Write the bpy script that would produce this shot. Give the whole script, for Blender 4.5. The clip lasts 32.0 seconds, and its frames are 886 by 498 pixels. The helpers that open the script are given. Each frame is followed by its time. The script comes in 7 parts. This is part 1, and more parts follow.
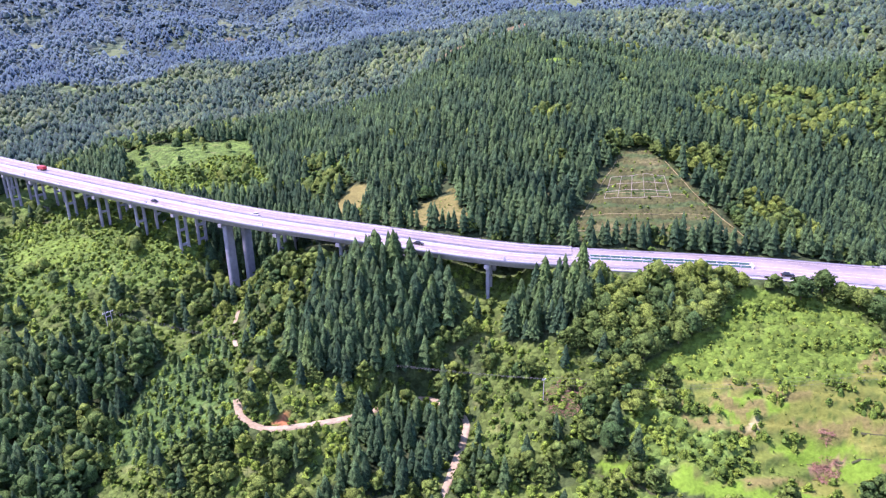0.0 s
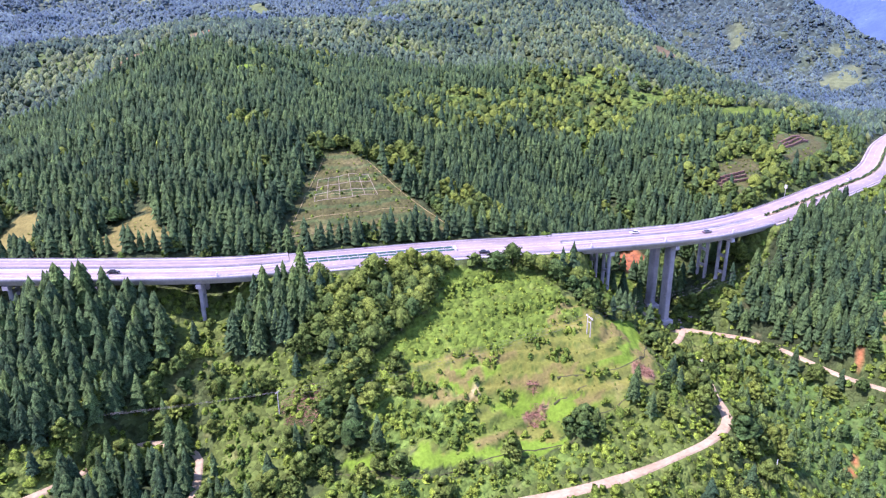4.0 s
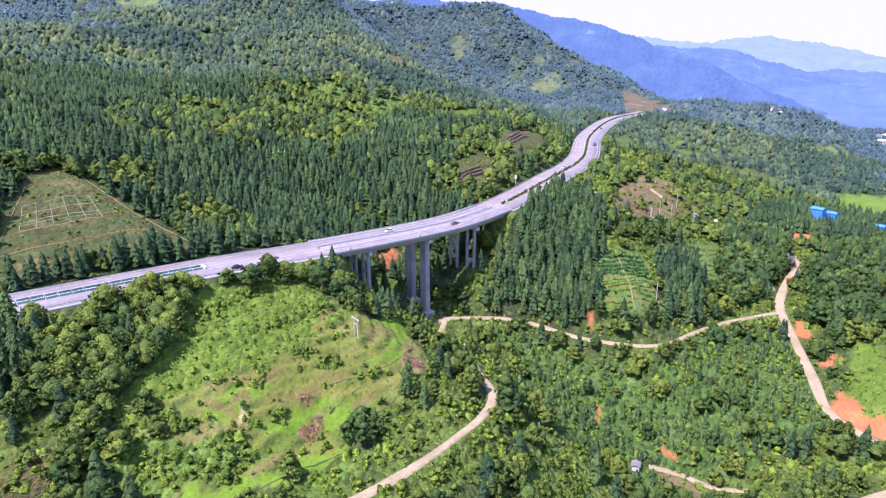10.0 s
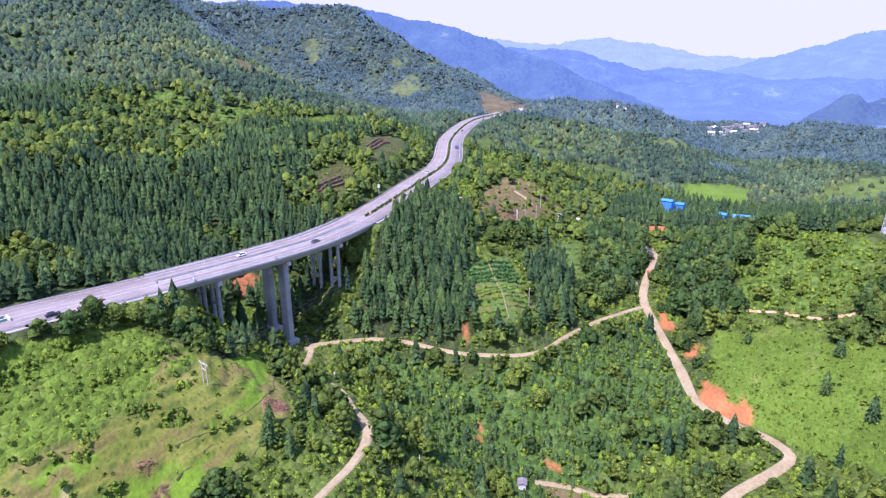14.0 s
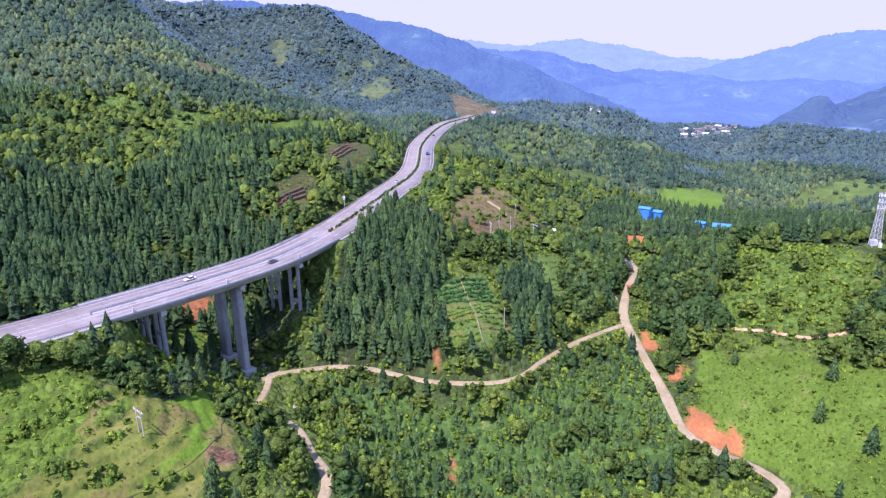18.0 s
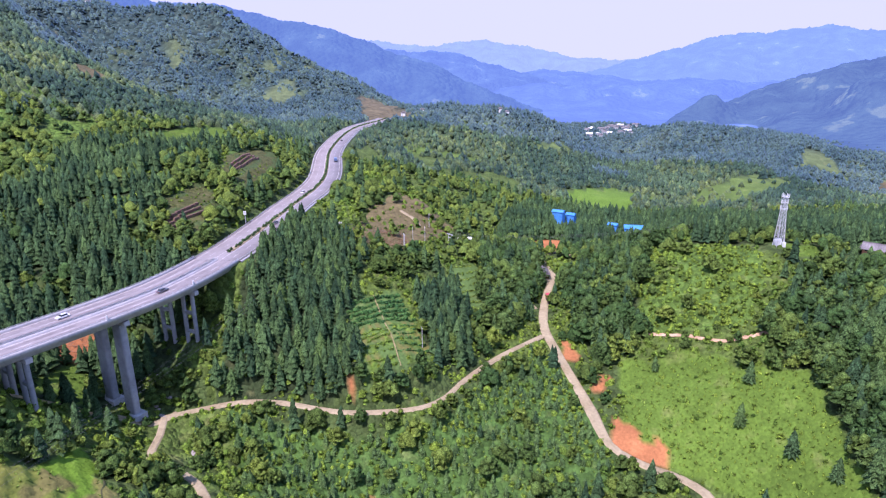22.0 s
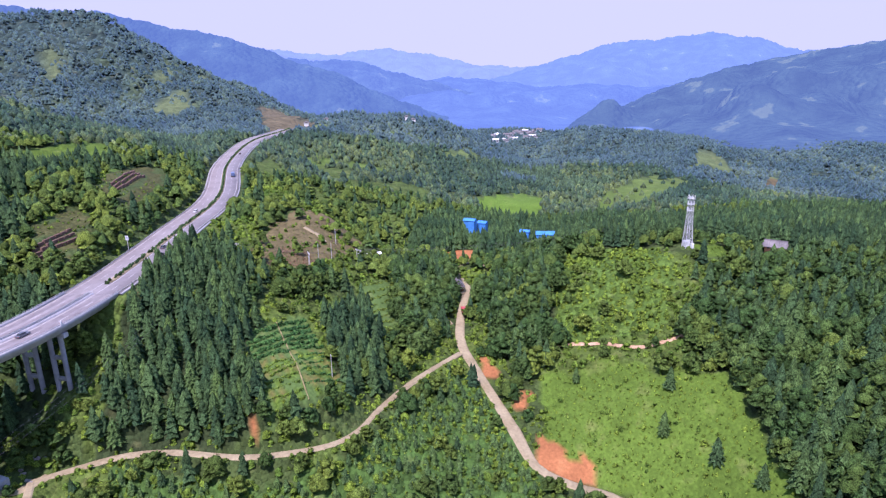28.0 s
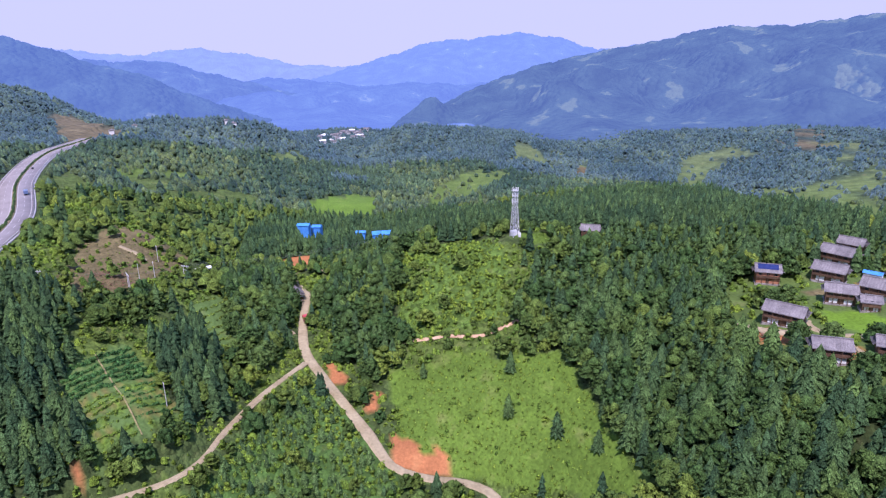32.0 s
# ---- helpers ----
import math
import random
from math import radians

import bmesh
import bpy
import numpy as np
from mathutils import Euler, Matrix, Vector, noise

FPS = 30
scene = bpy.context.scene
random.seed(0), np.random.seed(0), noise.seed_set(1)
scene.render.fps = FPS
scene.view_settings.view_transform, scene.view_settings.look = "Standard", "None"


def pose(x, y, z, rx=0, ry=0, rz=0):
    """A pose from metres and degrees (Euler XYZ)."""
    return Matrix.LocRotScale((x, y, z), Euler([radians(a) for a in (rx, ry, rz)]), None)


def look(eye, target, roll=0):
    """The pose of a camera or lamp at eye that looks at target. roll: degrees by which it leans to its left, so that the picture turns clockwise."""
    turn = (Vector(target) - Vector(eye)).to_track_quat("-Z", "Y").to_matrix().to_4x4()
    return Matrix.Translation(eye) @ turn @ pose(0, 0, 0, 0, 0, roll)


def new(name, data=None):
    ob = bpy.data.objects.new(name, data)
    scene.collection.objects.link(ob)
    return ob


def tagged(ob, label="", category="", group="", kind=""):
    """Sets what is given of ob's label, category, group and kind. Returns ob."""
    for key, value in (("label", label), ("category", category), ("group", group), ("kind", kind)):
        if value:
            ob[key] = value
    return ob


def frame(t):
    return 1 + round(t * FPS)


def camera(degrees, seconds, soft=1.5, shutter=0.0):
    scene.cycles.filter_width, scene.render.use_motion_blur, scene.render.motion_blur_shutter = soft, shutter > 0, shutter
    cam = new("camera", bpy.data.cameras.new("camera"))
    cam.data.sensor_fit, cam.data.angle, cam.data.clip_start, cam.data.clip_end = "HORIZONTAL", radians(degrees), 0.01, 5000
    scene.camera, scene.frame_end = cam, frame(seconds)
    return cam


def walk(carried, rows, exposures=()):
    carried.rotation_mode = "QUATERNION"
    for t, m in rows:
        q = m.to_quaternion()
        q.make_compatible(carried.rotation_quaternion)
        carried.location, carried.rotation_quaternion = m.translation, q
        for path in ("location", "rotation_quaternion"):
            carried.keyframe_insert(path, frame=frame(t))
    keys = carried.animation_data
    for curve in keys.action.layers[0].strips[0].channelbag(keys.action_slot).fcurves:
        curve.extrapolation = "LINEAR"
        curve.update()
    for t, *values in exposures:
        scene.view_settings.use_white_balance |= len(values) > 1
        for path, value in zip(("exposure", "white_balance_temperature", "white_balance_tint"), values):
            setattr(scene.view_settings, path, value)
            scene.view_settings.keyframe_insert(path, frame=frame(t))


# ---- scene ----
cam = camera(69.3, 32.0, soft=1.25)
PATH = [
    (0, (-2.124, -3.811, 124.54), (-2.101, -1.919, 123.891), -1.1),
    (0.5, (-1.551, -3.767, 124.4), (-1.454, -1.878, 123.751), -1.0),
    (1, (-1.085, -3.788, 124.257), (-0.898, -1.905, 123.609), -1.0),
    (1.5, (-0.727, -3.48, 123.946), (-0.401, -1.616, 123.298), -0.9),
    (2, (-0.363, -2.961, 123.467), (0.096, -1.124, 122.82), -0.8),
    (2.5, (-0.282, -2.583, 123.045), (0.292, -0.778, 122.401), -0.8),
    (3, (-0.154, -2.278, 122.597), (0.495, -0.498, 121.955), -0.8),
    (3.5, (0.013, -1.998, 122.232), (0.773, -0.261, 121.593), -0.7),
    (5.5, (0.754, -1.172, 119.962), (1.723, 0.464, 119.342), -0.7),
    (6, (1.122, -1.2, 119.866), (2.122, 0.418, 119.249), -0.8),
    (6.5, (1.612, -1.29, 119.966), (2.683, 0.282, 119.348), -0.7),
    (7, (1.986, -1.164, 120.073), (3.14, 0.348, 119.454), -0.8),
    (7.5, (2.046, -0.844, 119.757), (3.239, 0.638, 119.141), -0.7),
    (8, (2.4, -0.673, 119.246), (3.621, 0.787, 118.633), -0.6),
    (8.5, (3.449, -0.205, 118.473), (4.79, 1.147, 117.861), -0.7),
    (9, (3.846, 0.728, 117.693), (5.251, 2.015, 117.084), -0.6),
    (9.5, (4.064, 1.268, 117.107), (5.489, 2.533, 116.501), -0.5),
    (10, (4.549, 1.807, 116.706), (5.984, 3.063, 116.102), -0.4),
    (10.5, (5.741, 2.907, 116.631), (7.183, 4.154, 116.028), -0.4),
    (11, (7.442, 3.943, 116.765), (8.889, 5.186, 116.161), -0.5),
    (11.5, (9.7, 5.012, 117.109), (11.149, 6.251, 116.505), -0.6),
    (12, (12.171, 5.995, 117.28), (13.666, 7.178, 116.676), -0.6),
    (12.5, (15.137, 7.422, 117.073), (16.731, 8.467, 116.468), -0.8),
    (13, (17.666, 8.684, 116.675), (19.296, 9.675, 116.073), -0.8),
    (13.5, (19.902, 9.894, 116.417), (21.554, 10.849, 115.818), -0.8),
    (14, (22.422, 11.095, 116.567), (24.087, 12.027, 115.967), -0.9),
    (14.5, (24.941, 12.058, 116.76), (26.612, 12.978, 116.16), -0.9),
    (16.5, (34.955, 15.929, 117.329), (36.641, 16.823, 116.731), -0.9),
    (17, (37.509, 17.07, 117.558), (39.199, 17.957, 116.96), -0.9),
    (17.5, (40.009, 18.005, 117.833), (41.704, 18.882, 117.234), -0.9),
    (18, (42.681, 19.23, 117.924), (44.383, 20.092, 117.325), -0.8),
    (18.5, (44.95, 20.051, 118.036), (46.658, 20.903, 117.439), -0.8),
    (19, (47.397, 21.067, 118.284), (49.108, 21.911, 117.685), -0.8),
    (19.5, (49.573, 21.778, 118.474), (51.287, 22.618, 117.875), -0.8),
    (20, (51.879, 22.016, 118.545), (53.61, 22.819, 117.947), -0.9),
    (20.5, (54.124, 22.328, 118.429), (55.896, 23.038, 117.83), -0.9),
    (21, (55.931, 23.218, 118.526), (57.724, 23.871, 117.928), -0.9),
    (21.5, (57.551, 24.423, 118.904), (59.351, 25.057, 118.304), -0.8),
    (22, (59.165, 25.327, 119.328), (60.969, 25.946, 118.727), -0.7),
    (22.5, (60.595, 25.94, 119.644), (62.402, 26.551, 119.043), -0.7),
    (23, (62.038, 26.425, 119.794), (63.847, 27.03, 119.192), -0.7),
    (23.5, (63.361, 26.901, 119.759), (65.171, 27.501, 119.157), -0.7),
    (24, (64.376, 27.527, 119.732), (66.17, 28.179, 119.133), -0.7),
    (24.5, (65.516, 27.952, 119.637), (67.267, 28.715, 119.041), -0.6),
    (26.5, (72.327, 28.439, 118.463), (74.063, 29.247, 117.886), -0.7),
    (27, (73.947, 27.847, 118.197), (75.738, 28.524, 117.62), -0.8),
    (27.5, (75.271, 27.676, 117.968), (77.11, 28.208, 117.39), -1.0),
    (28, (76.031, 28.14, 117.774), (77.911, 28.501, 117.192), -1.1),
    (28.5, (76.319, 28.692, 117.618), (78.205, 29.015, 117.035), -0.9),
    (29, (76.41, 28.765, 117.554), (78.304, 29.034, 116.973), -1.0),
    (29.5, (76.361, 28.391, 117.679), (78.265, 28.573, 117.097), -1.1),
    (30, (76.534, 27.882, 117.88), (78.446, 27.92, 117.296), -1.2),
    (30.5, (76.598, 27.63, 118.179), (78.506, 27.509, 117.591), -1.3),
    (31, (76.708, 27.88, 118.419), (78.603, 27.632, 117.828), -1.3),
    (31.5, (76.906, 28.289, 118.638), (78.795, 28.011, 118.043), -1.4),
    (32, (77.064, 28.973, 118.677), (78.968, 28.828, 118.083), -1.3),
]
walk(cam, [(t, look(eye, target, roll)) for t, eye, target, roll in PATH], exposures=[(0, 1.72, 5750, 58), (7, 1.62, 5750, 54), (9, 1.50, 5800, 46), (14, 1.28, 5750, 42), (20, 1.14, 5700, 42), (28, 0.98, 5680, 42), (32, 0.87, 5680, 41)])

# ---- daylight ----
SUN_ELEV, SUN_AZ = 60.0, 284.0          # degrees above the horizon, clockwise from +y
world = bpy.data.worlds.new("sky")
scene.world = world
world.use_nodes = True
wn = world.node_tree.nodes
sky = wn.new("ShaderNodeTexSky")
sky.sky_type, sky.sun_disc = "NISHITA", False
sky.sun_elevation, sky.sun_rotation = radians(SUN_ELEV), radians(SUN_AZ)
sky.air_density, sky.dust_density, sky.ozone_density = 1.0, 0.15, 2.5
veil = wn.new("ShaderNodeMix")          # thin summer overcast: no part of the sky is brighter than this
veil.data_type, veil.blend_type = "RGBA", "DARKEN"
veil.inputs["Factor"].default_value = 1.0
veil.inputs["B"].default_value = (2.25, 2.5, 3.3, 1)
world.node_tree.links.new(sky.outputs[0], veil.inputs["A"])
world.node_tree.links.new(veil.outputs["Result"], wn["Background"].inputs[0])
wn["Background"].inputs[1].default_value = 0.15
sun = new("sun", bpy.data.lights.new("sun", "SUN"))
sun.data.energy, sun.data.angle, sun.data.color = 3.1, radians(0.6), (1.0, 0.95, 0.86)
SUN_WAY = Vector((math.sin(radians(SUN_AZ)) * math.cos(radians(SUN_ELEV)), math.cos(radians(SUN_AZ)) * math.cos(radians(SUN_ELEV)), math.sin(radians(SUN_ELEV))))
sun.matrix_world = look(SUN_WAY * 500, (0, 0, 0))


# ---- materials ----
def material(name, colours, scale=1.0, rough=0.8, bump=0.0, bump_scale=4.0, metal=0.0, fine=None, per_object=0.0, per_island=0.0, spec=0.3, sheer=0.0, dist=0.3):
    """A principled surface whose colour wanders between the given colours by noise at two scales."""
    m = bpy.data.materials.new(name)
    m.use_nodes = True
    nt = m.node_tree
    n, l = nt.nodes, nt.links
    b = n["Principled BSDF"]
    b.inputs["Roughness"].default_value, b.inputs["Metallic"].default_value = rough, metal
    b.inputs["Specular IOR Level"].default_value = spec
    pos = n.new("ShaderNodeNewGeometry")
    big = n.new("ShaderNodeTexNoise")
    big.inputs["Scale"].default_value, big.inputs["Detail"].default_value = scale, 4.0
    l.new(pos.outputs["Position"], big.inputs["Vector"])
    ramp = n.new("ShaderNodeValToRGB")
    e = ramp.color_ramp.elements
    span = [0.32 + 0.36 * i / max(1, len(colours) - 1) for i in range(len(colours))]
    e[0].position, e[0].color = span[0], (*colours[0], 1)
    e[1].position, e[1].color = span[-1], (*colours[-1], 1)
    for p, c in list(zip(span, colours))[1:-1]:
        e.new(p).color = (*c, 1)
    l.new(big.outputs["Fac"], ramp.inputs["Fac"])
    col = ramp.outputs["Color"]
    tone = None
    if fine:
        small = n.new("ShaderNodeTexNoise")
        small.inputs["Scale"].default_value, small.inputs["Detail"].default_value = fine[0], 5.0
        l.new(pos.outputs["Position"], small.inputs["Vector"])
        mr = n.new("ShaderNodeMapRange")
        mr.inputs["From Min"].default_value, mr.inputs["From Max"].default_value = 0.3, 0.7
        mr.inputs["To Min"].default_value, mr.inputs["To Max"].default_value = 1 - fine[1], 1 + fine[1]
        l.new(small.outputs["Fac"], mr.inputs["Value"])
        tone = mr.outputs[0]
    for amount, node, out in ((per_object, "ShaderNodeObjectInfo", "Random"), (per_island, "ShaderNodeNewGeometry", "Random Per Island")):
        if amount:
            r = n.new(node)
            mr = n.new("ShaderNodeMapRange")
            mr.inputs["To Min"].default_value, mr.inputs["To Max"].default_value = 1 - amount, 1 + amount
            l.new(r.outputs[out], mr.inputs["Value"])
            if tone is None:
                tone = mr.outputs[0]
            else:
                mu = n.new("ShaderNodeMath")
                mu.operation = "MULTIPLY"
                l.new(tone, mu.inputs[0])
                l.new(mr.outputs[0], mu.inputs[1])
                tone = mu.outputs[0]
    if tone is not None:
        sc = n.new("ShaderNodeVectorMath")
        sc.operation = "SCALE"
        l.new(col, sc.inputs[0])
        l.new(tone, sc.inputs["Scale"])
        col = sc.outputs[0]
    l.new(col, b.inputs["Base Color"])
    if bump:
        bn = n.new("ShaderNodeTexNoise")
        bn.inputs["Scale"].default_value, bn.inputs["Detail"].default_value = bump_scale, 4.0
        l.new(pos.outputs["Position"], bn.inputs["Vector"])
        bp = n.new("ShaderNodeBump")
        bp.inputs["Strength"].default_value, bp.inputs["Distance"].default_value = bump, dist
        l.new(bn.outputs["Fac"], bp.inputs["Height"])
        l.new(bp.outputs["Normal"], b.inputs["Normal"])
    if sheer:
        tr = n.new("ShaderNodeBsdfTranslucent")
        l.new(col, tr.inputs["Color"])
        mix = n.new("ShaderNodeMixShader")
        mix.inputs[0].default_value = sheer
        l.new(b.outputs[0], mix.inputs[1])
        l.new(tr.outputs[0], mix.inputs[2])
        l.new(mix.outputs[0], n["Material Output"].inputs["Surface"])
    return m


M_CONCRETE = material("concrete", [(0.36, 0.36, 0.35), (0.47, 0.46, 0.44)], 0.15, 0.85, 0.2, 3.0, fine=(1.5, 0.12))
M_PAINT = material("road_paint", [(0.42, 0.39, 0.36), (0.52, 0.48, 0.45)], 0.5, 0.6)
M_DIRT = material("dirt_road", [(0.27, 0.215, 0.115), (0.37, 0.305, 0.18)], 0.12, 0.95, 0.4, 1.5, fine=(0.9, 0.18))

# ---- the lie of the land: breaklines x, y, height ----
HIGHWAY = [(-520, 590, 43), (-370, 490, 42.8), (-279, 426, 42), (-190, 365, 41), (-97, 305, 39.7), (-38, 276, 38.5), (24, 249.5, 36.8), (60, 241.5, 36), (120, 230, 35), (163, 219, 34), (218, 207.5, 33), (250, 204, 33), (294, 209, 33), (363, 225.5, 33), (445, 248, 33), (559, 304, 33), (668, 345, 33), (735, 361, 33), (830, 375, 30), (950, 400, 27)]
FARM_ROAD = [(222, 191, -10), (231, 181, -10), (240, 169, -10), (244, 154, -10), (245, 143, -10.5), (246, 129, -10.5), (250, 117, -10.5), (257, 104, -10.5), (267, 97, -10.5), (284, 93, -10.5), (309, 84, -10.5), (335, 71, -11)]
VALLEY_ROAD = [(404, 77.5, -4.3), (396, 77, -4.8), (370, 76, -7.5), (345, 72, -10.8), (325, 62, -14), (306, 51, -18), (292, 43, -21), (276, 34, -24.5), (270, 21, -26.5), (268, 8, -28), (260, -1, -28.5), (248, 4, -29.5), (231, 15, -31), (214, 21, -33), (196, 24, -36), (178, 22, -39)]
LOWER_ROAD = [(222, 191, -10), (212, 184, -9.7), (200, 177, -9), (196, 165, -8), (190, 150, -6), (179, 136, -4), (170, 123, -3), (157, 117.5, -3), (140, 116, -3), (121, 116, -3.2), (102, 119, -4), (80, 126, -6)]
FOOT_ROAD = [(-2, 158, -12), (2, 172, -12), (6, 187, -12), (7, 200, -11.5), (-6, 211, -10), (-18, 205, -8), (-34, 193, -5.5), (-50, 188, -5), (-63, 187, -5), (-73, 194, -4), (-76, 201, -2)]
LAND = []
# benches that carry the highway
LAND += [[(55, 243, 35.6), (120, 230, 34.7), (160, 220, 33.6)], [(284, 208, 32.6), (363, 225.5, 32.6), (445, 248, 32.6), (559, 304, 32.6), (668, 345, 32.6), (735, 361, 32.6), (830, 375, 29), (950, 400, 25)]]
LAND += [FARM_ROAD, VALLEY_ROAD, LOWER_ROAD, FOOT_ROAD]
# cut slope behind the highway and the wooded hill over it
LAND += [[(62, 262, 37), (110, 252, 36.5), (160, 241, 35)], [(97, 303, 62), (110, 330, 68)], [(20, 290, 46), (5, 320, 52)], [(-73, 352, 36), (-35, 396, 57), (-4, 428, 67), (33, 451, 79), (62, 472, 93), (72, 484, 102), (92, 490, 103), (112, 462, 90), (143, 424, 82), (169, 388, 73), (187, 351, 65)]]
# hollow round the hill and the slopes that climb from it
LAND += [[(100, 530, 97), (162, 553, 95)], [(14, 599, 105), (87, 643, 127), (161, 677, 123), (253, 641, 121)], [(227, 409, 69), (214, 515, 82), (307, 569, 91)], [(-89, 440, 38), (-82, 510, 50), (-51, 554, 56), (-30, 600, 70), (-24, 636, 80)], [(-156, 440, 40), (-221, 467, 44), (-190, 618, 50)], [(-98, 851, 115), (-60, 740, 100)], [(414, 501, 103), (405, 575, 126)], [(316, 839, 150), (39, 1095, 165), (-215, 1126, 157), (-250, 965, 116), (-326, 727, 76)]]
# gully that runs down under the bridge
LAND += [[(260, 330, 44), (240, 285, 24), (232, 245, 6), (226, 215, -5), (216, 196, -8)], [(200, 165, -14), (206, 130, -20), (222, 107, -31), (205, 70, -40), (150, 20, -52), (80, -60, -62)]]
# bridge ends
LAND += [[(178, 194, 12), (168, 206, 24)], [(250, 203, 8), (244, 190, 9.5), (262, 200, 22)], [(284, 186, 30), (330, 200, 34), (290, 150, 14)]]
# terraces
LAND += [[(139, 162, 17), (120, 168, 14), (80, 180, 14)], [(110, 151, -1), (140, 150, 9.5), (165, 150, 5)], [(150, 185, 25), (110, 195, 25), (70, 205, 24)]]
# fields over the farm road and the ridge to the valley
LAND += [[(255, 131, 3), (262, 102, -4), (279, 123, 8)], [(315, 130, 8), (350, 132, 7), (373, 154, 20), (424, 167, 30), (470, 210, 34)], [(461, 150, -7), (515, 90, -4), (479, 38, -2)]]
# tower knoll, village hill
LAND += [[(293, 3.5, -14), (320, 20, -12), (340, -8, 6), (385, -31, 28.6), (391, -72, 24)], [(380, 30, 10), (420, 10, 18)], [(264, -96, 27.5), (240, -96, 27.5), (231, -107, 29.5)], [(298, -112, 28), (270, -122, 30), (293, -133, 30.5), (262, -134, 31.5)], [(322, -150, 32), (372, -160, 31), (345, -205, 33)], [(440, -120, 20), (420, -200, 24)], [(215, -60, 5), (200, -20, -25), (235, -15, -27)], [(320, -60, 18), (300, -30, 2)]]
# slopes below the left viaduct
LAND += [[(-98, 283, 0), (-101, 300, -1), (-95, 314, 2), (-120, 287, 2), (-90, 245, 0)], [(-134, 318, 19), (-205, 350, 19), (-264, 395, 15), (-350, 450, 12)], [(-73, 274, 27), (-30, 258, 30), (-22, 240, 36)], [(21, 238, 19), (15, 225, 10), (10, 212, -4)], [(48, 224, 31), (60, 190, 14), (50, 160, -4)], [(-30, 222, 14), (-20, 205, 0)]]
LAND += [[(-130, 215, -18), (-110, 160, -30), (-70, 110, -42), (0, 60, -52)], [(-160, 285, 11), (-170, 305, 17), (-220, 312, 14), (-280, 330, 6)], [(-230, 220, -12), (-330, 250, -20)], [(30, 130, -14), (100, 90, -12), (60, 60, -25)]]
# wooded mountain north of the highway
LAND += [[(240, 300, 24), (305, 250, 42), (332, 264, 47), (420, 290, 52)], [(350, 400, 56), (430, 440, 72)], [(640, 860, 245), (599, 741, 197), (593, 707, 177), (589, 658, 151), (584, 609, 126), (570, 538, 95), (556, 472, 74), (553, 412, 62), (555, 366, 52)], [(480, 600, 132), (500, 700, 160)], [(560, 345, 44), (640, 372, 38), (730, 388, 36)], [(520, 1000, 230), (420, 900, 190)]]
LAND += [[(-300, 620, 46), (-420, 760, 78), (-500, 1000, 140), (-640, 1350, 230), (-900, 1500, 260)], [(-300, 1200, 175), (100, 1400, 230), (600, 1300, 260)]]
# the hollow behind its crest
LAND += [[(700, 900, 150), (690, 760, 96), (670, 640, 62), (655, 540, 40), (660, 460, 36)]]
# second mountain, over the end of the highway
LAND += [[(900, 1350, 250), (966, 1223, 224), (1032, 1104, 210), (1059, 1052, 212), (1114, 873, 188), (1114, 790, 167), (1110, 707, 136), (1082, 658, 107), (1049, 576, 80), (1030, 506, 50), (1010, 478, 30)], [(780, 900, 110), (820, 740, 66), (860, 590, 36), (880, 480, 28)], [(983, 464, 38), (967, 401, 32), (887, 386, 22)], [(950, 780, 105), (980, 640, 70)]]
LAND += [[(1300, 1150, 120), (1330, 800, 60), (1300, 600, 20), (1250, 450, -20)]]
# the wide valley
LAND += [[(520, 60, -18), (600, 70, -22), (667, 71, -24), (720, 20, -25), (742, -36, -26)], [(850, 70, -34), (1000, 95, -44), (1200, 105, -50), (1389, 111, -46), (1437, 144, -44), (1700, 120, -56)], [(700, 250, 18), (800, 262, 26), (921, 372, 26), (977, 316, 35), (978, 240, 36), (985, 190, 22), (1013, 155, 6), (1037, 125, -20)], [(1090, 330, -10), (1150, 220, -34), (1300, 260, -40)], [(1040, 60, -36), (1085, 20, -8), (1157, 21, -2), (1132, -71, -6), (1100, -158, -12), (1010, -215, -40)], [(520, -110, 6), (610, -144, -4), (570, -234, -2)], [(793, -39, -23), (880, 13, -19), (817, -57, -17)], [(800, -180, -38), (740, -330, -46), (420, -330, -44)]]
# foot of the southern range
LAND += [[(960, -290, -44), (860, -420, -44), (720, -560, -40), (520, -660, -30)], [(1180, -230, -44), (1100, -380, -28), (1000, -560, -18), (860, -720, -10), (640, -880, 0)], [(1500, -300, -50), (1400, -700, -40), (1100, -1050, -30), (800, -1300, -20)]]
# plains under the far ranges
LAND += [[(1900, 150, -56), (2600, 250, -60), (4700, 300, -60)], [(1600, 700, -40), (2000, 1300, 0), (2600, 1900, 0), (4700, 3000, -50)], [(2500, -900, -50), (3200, -1700, -50), (4700, -2400, -60)], [(1500, 2300, 230), (200, 2600, 260), (-1500, 2300, 230), (-2600, 1200, 160)]]
# country behind the camera
LAND += [[(-300, -100, -60), (0, -300, -70), (300, -500, -40)], [(-900, 200, 20), (-900, -800, 60), (0, -1500, 120)]]


def spread(line, step):
    """Points along a line, about step apart."""
    out = []
    for a, b in zip(line, line[1:]):
        k = max(1, int(math.dist(a[:2], b[:2]) / step))
        out += [tuple(a[i] + (b[i] - a[i]) * j / k for i in range(3)) for j in range(k)]
    return out + [tuple(line[-1])]


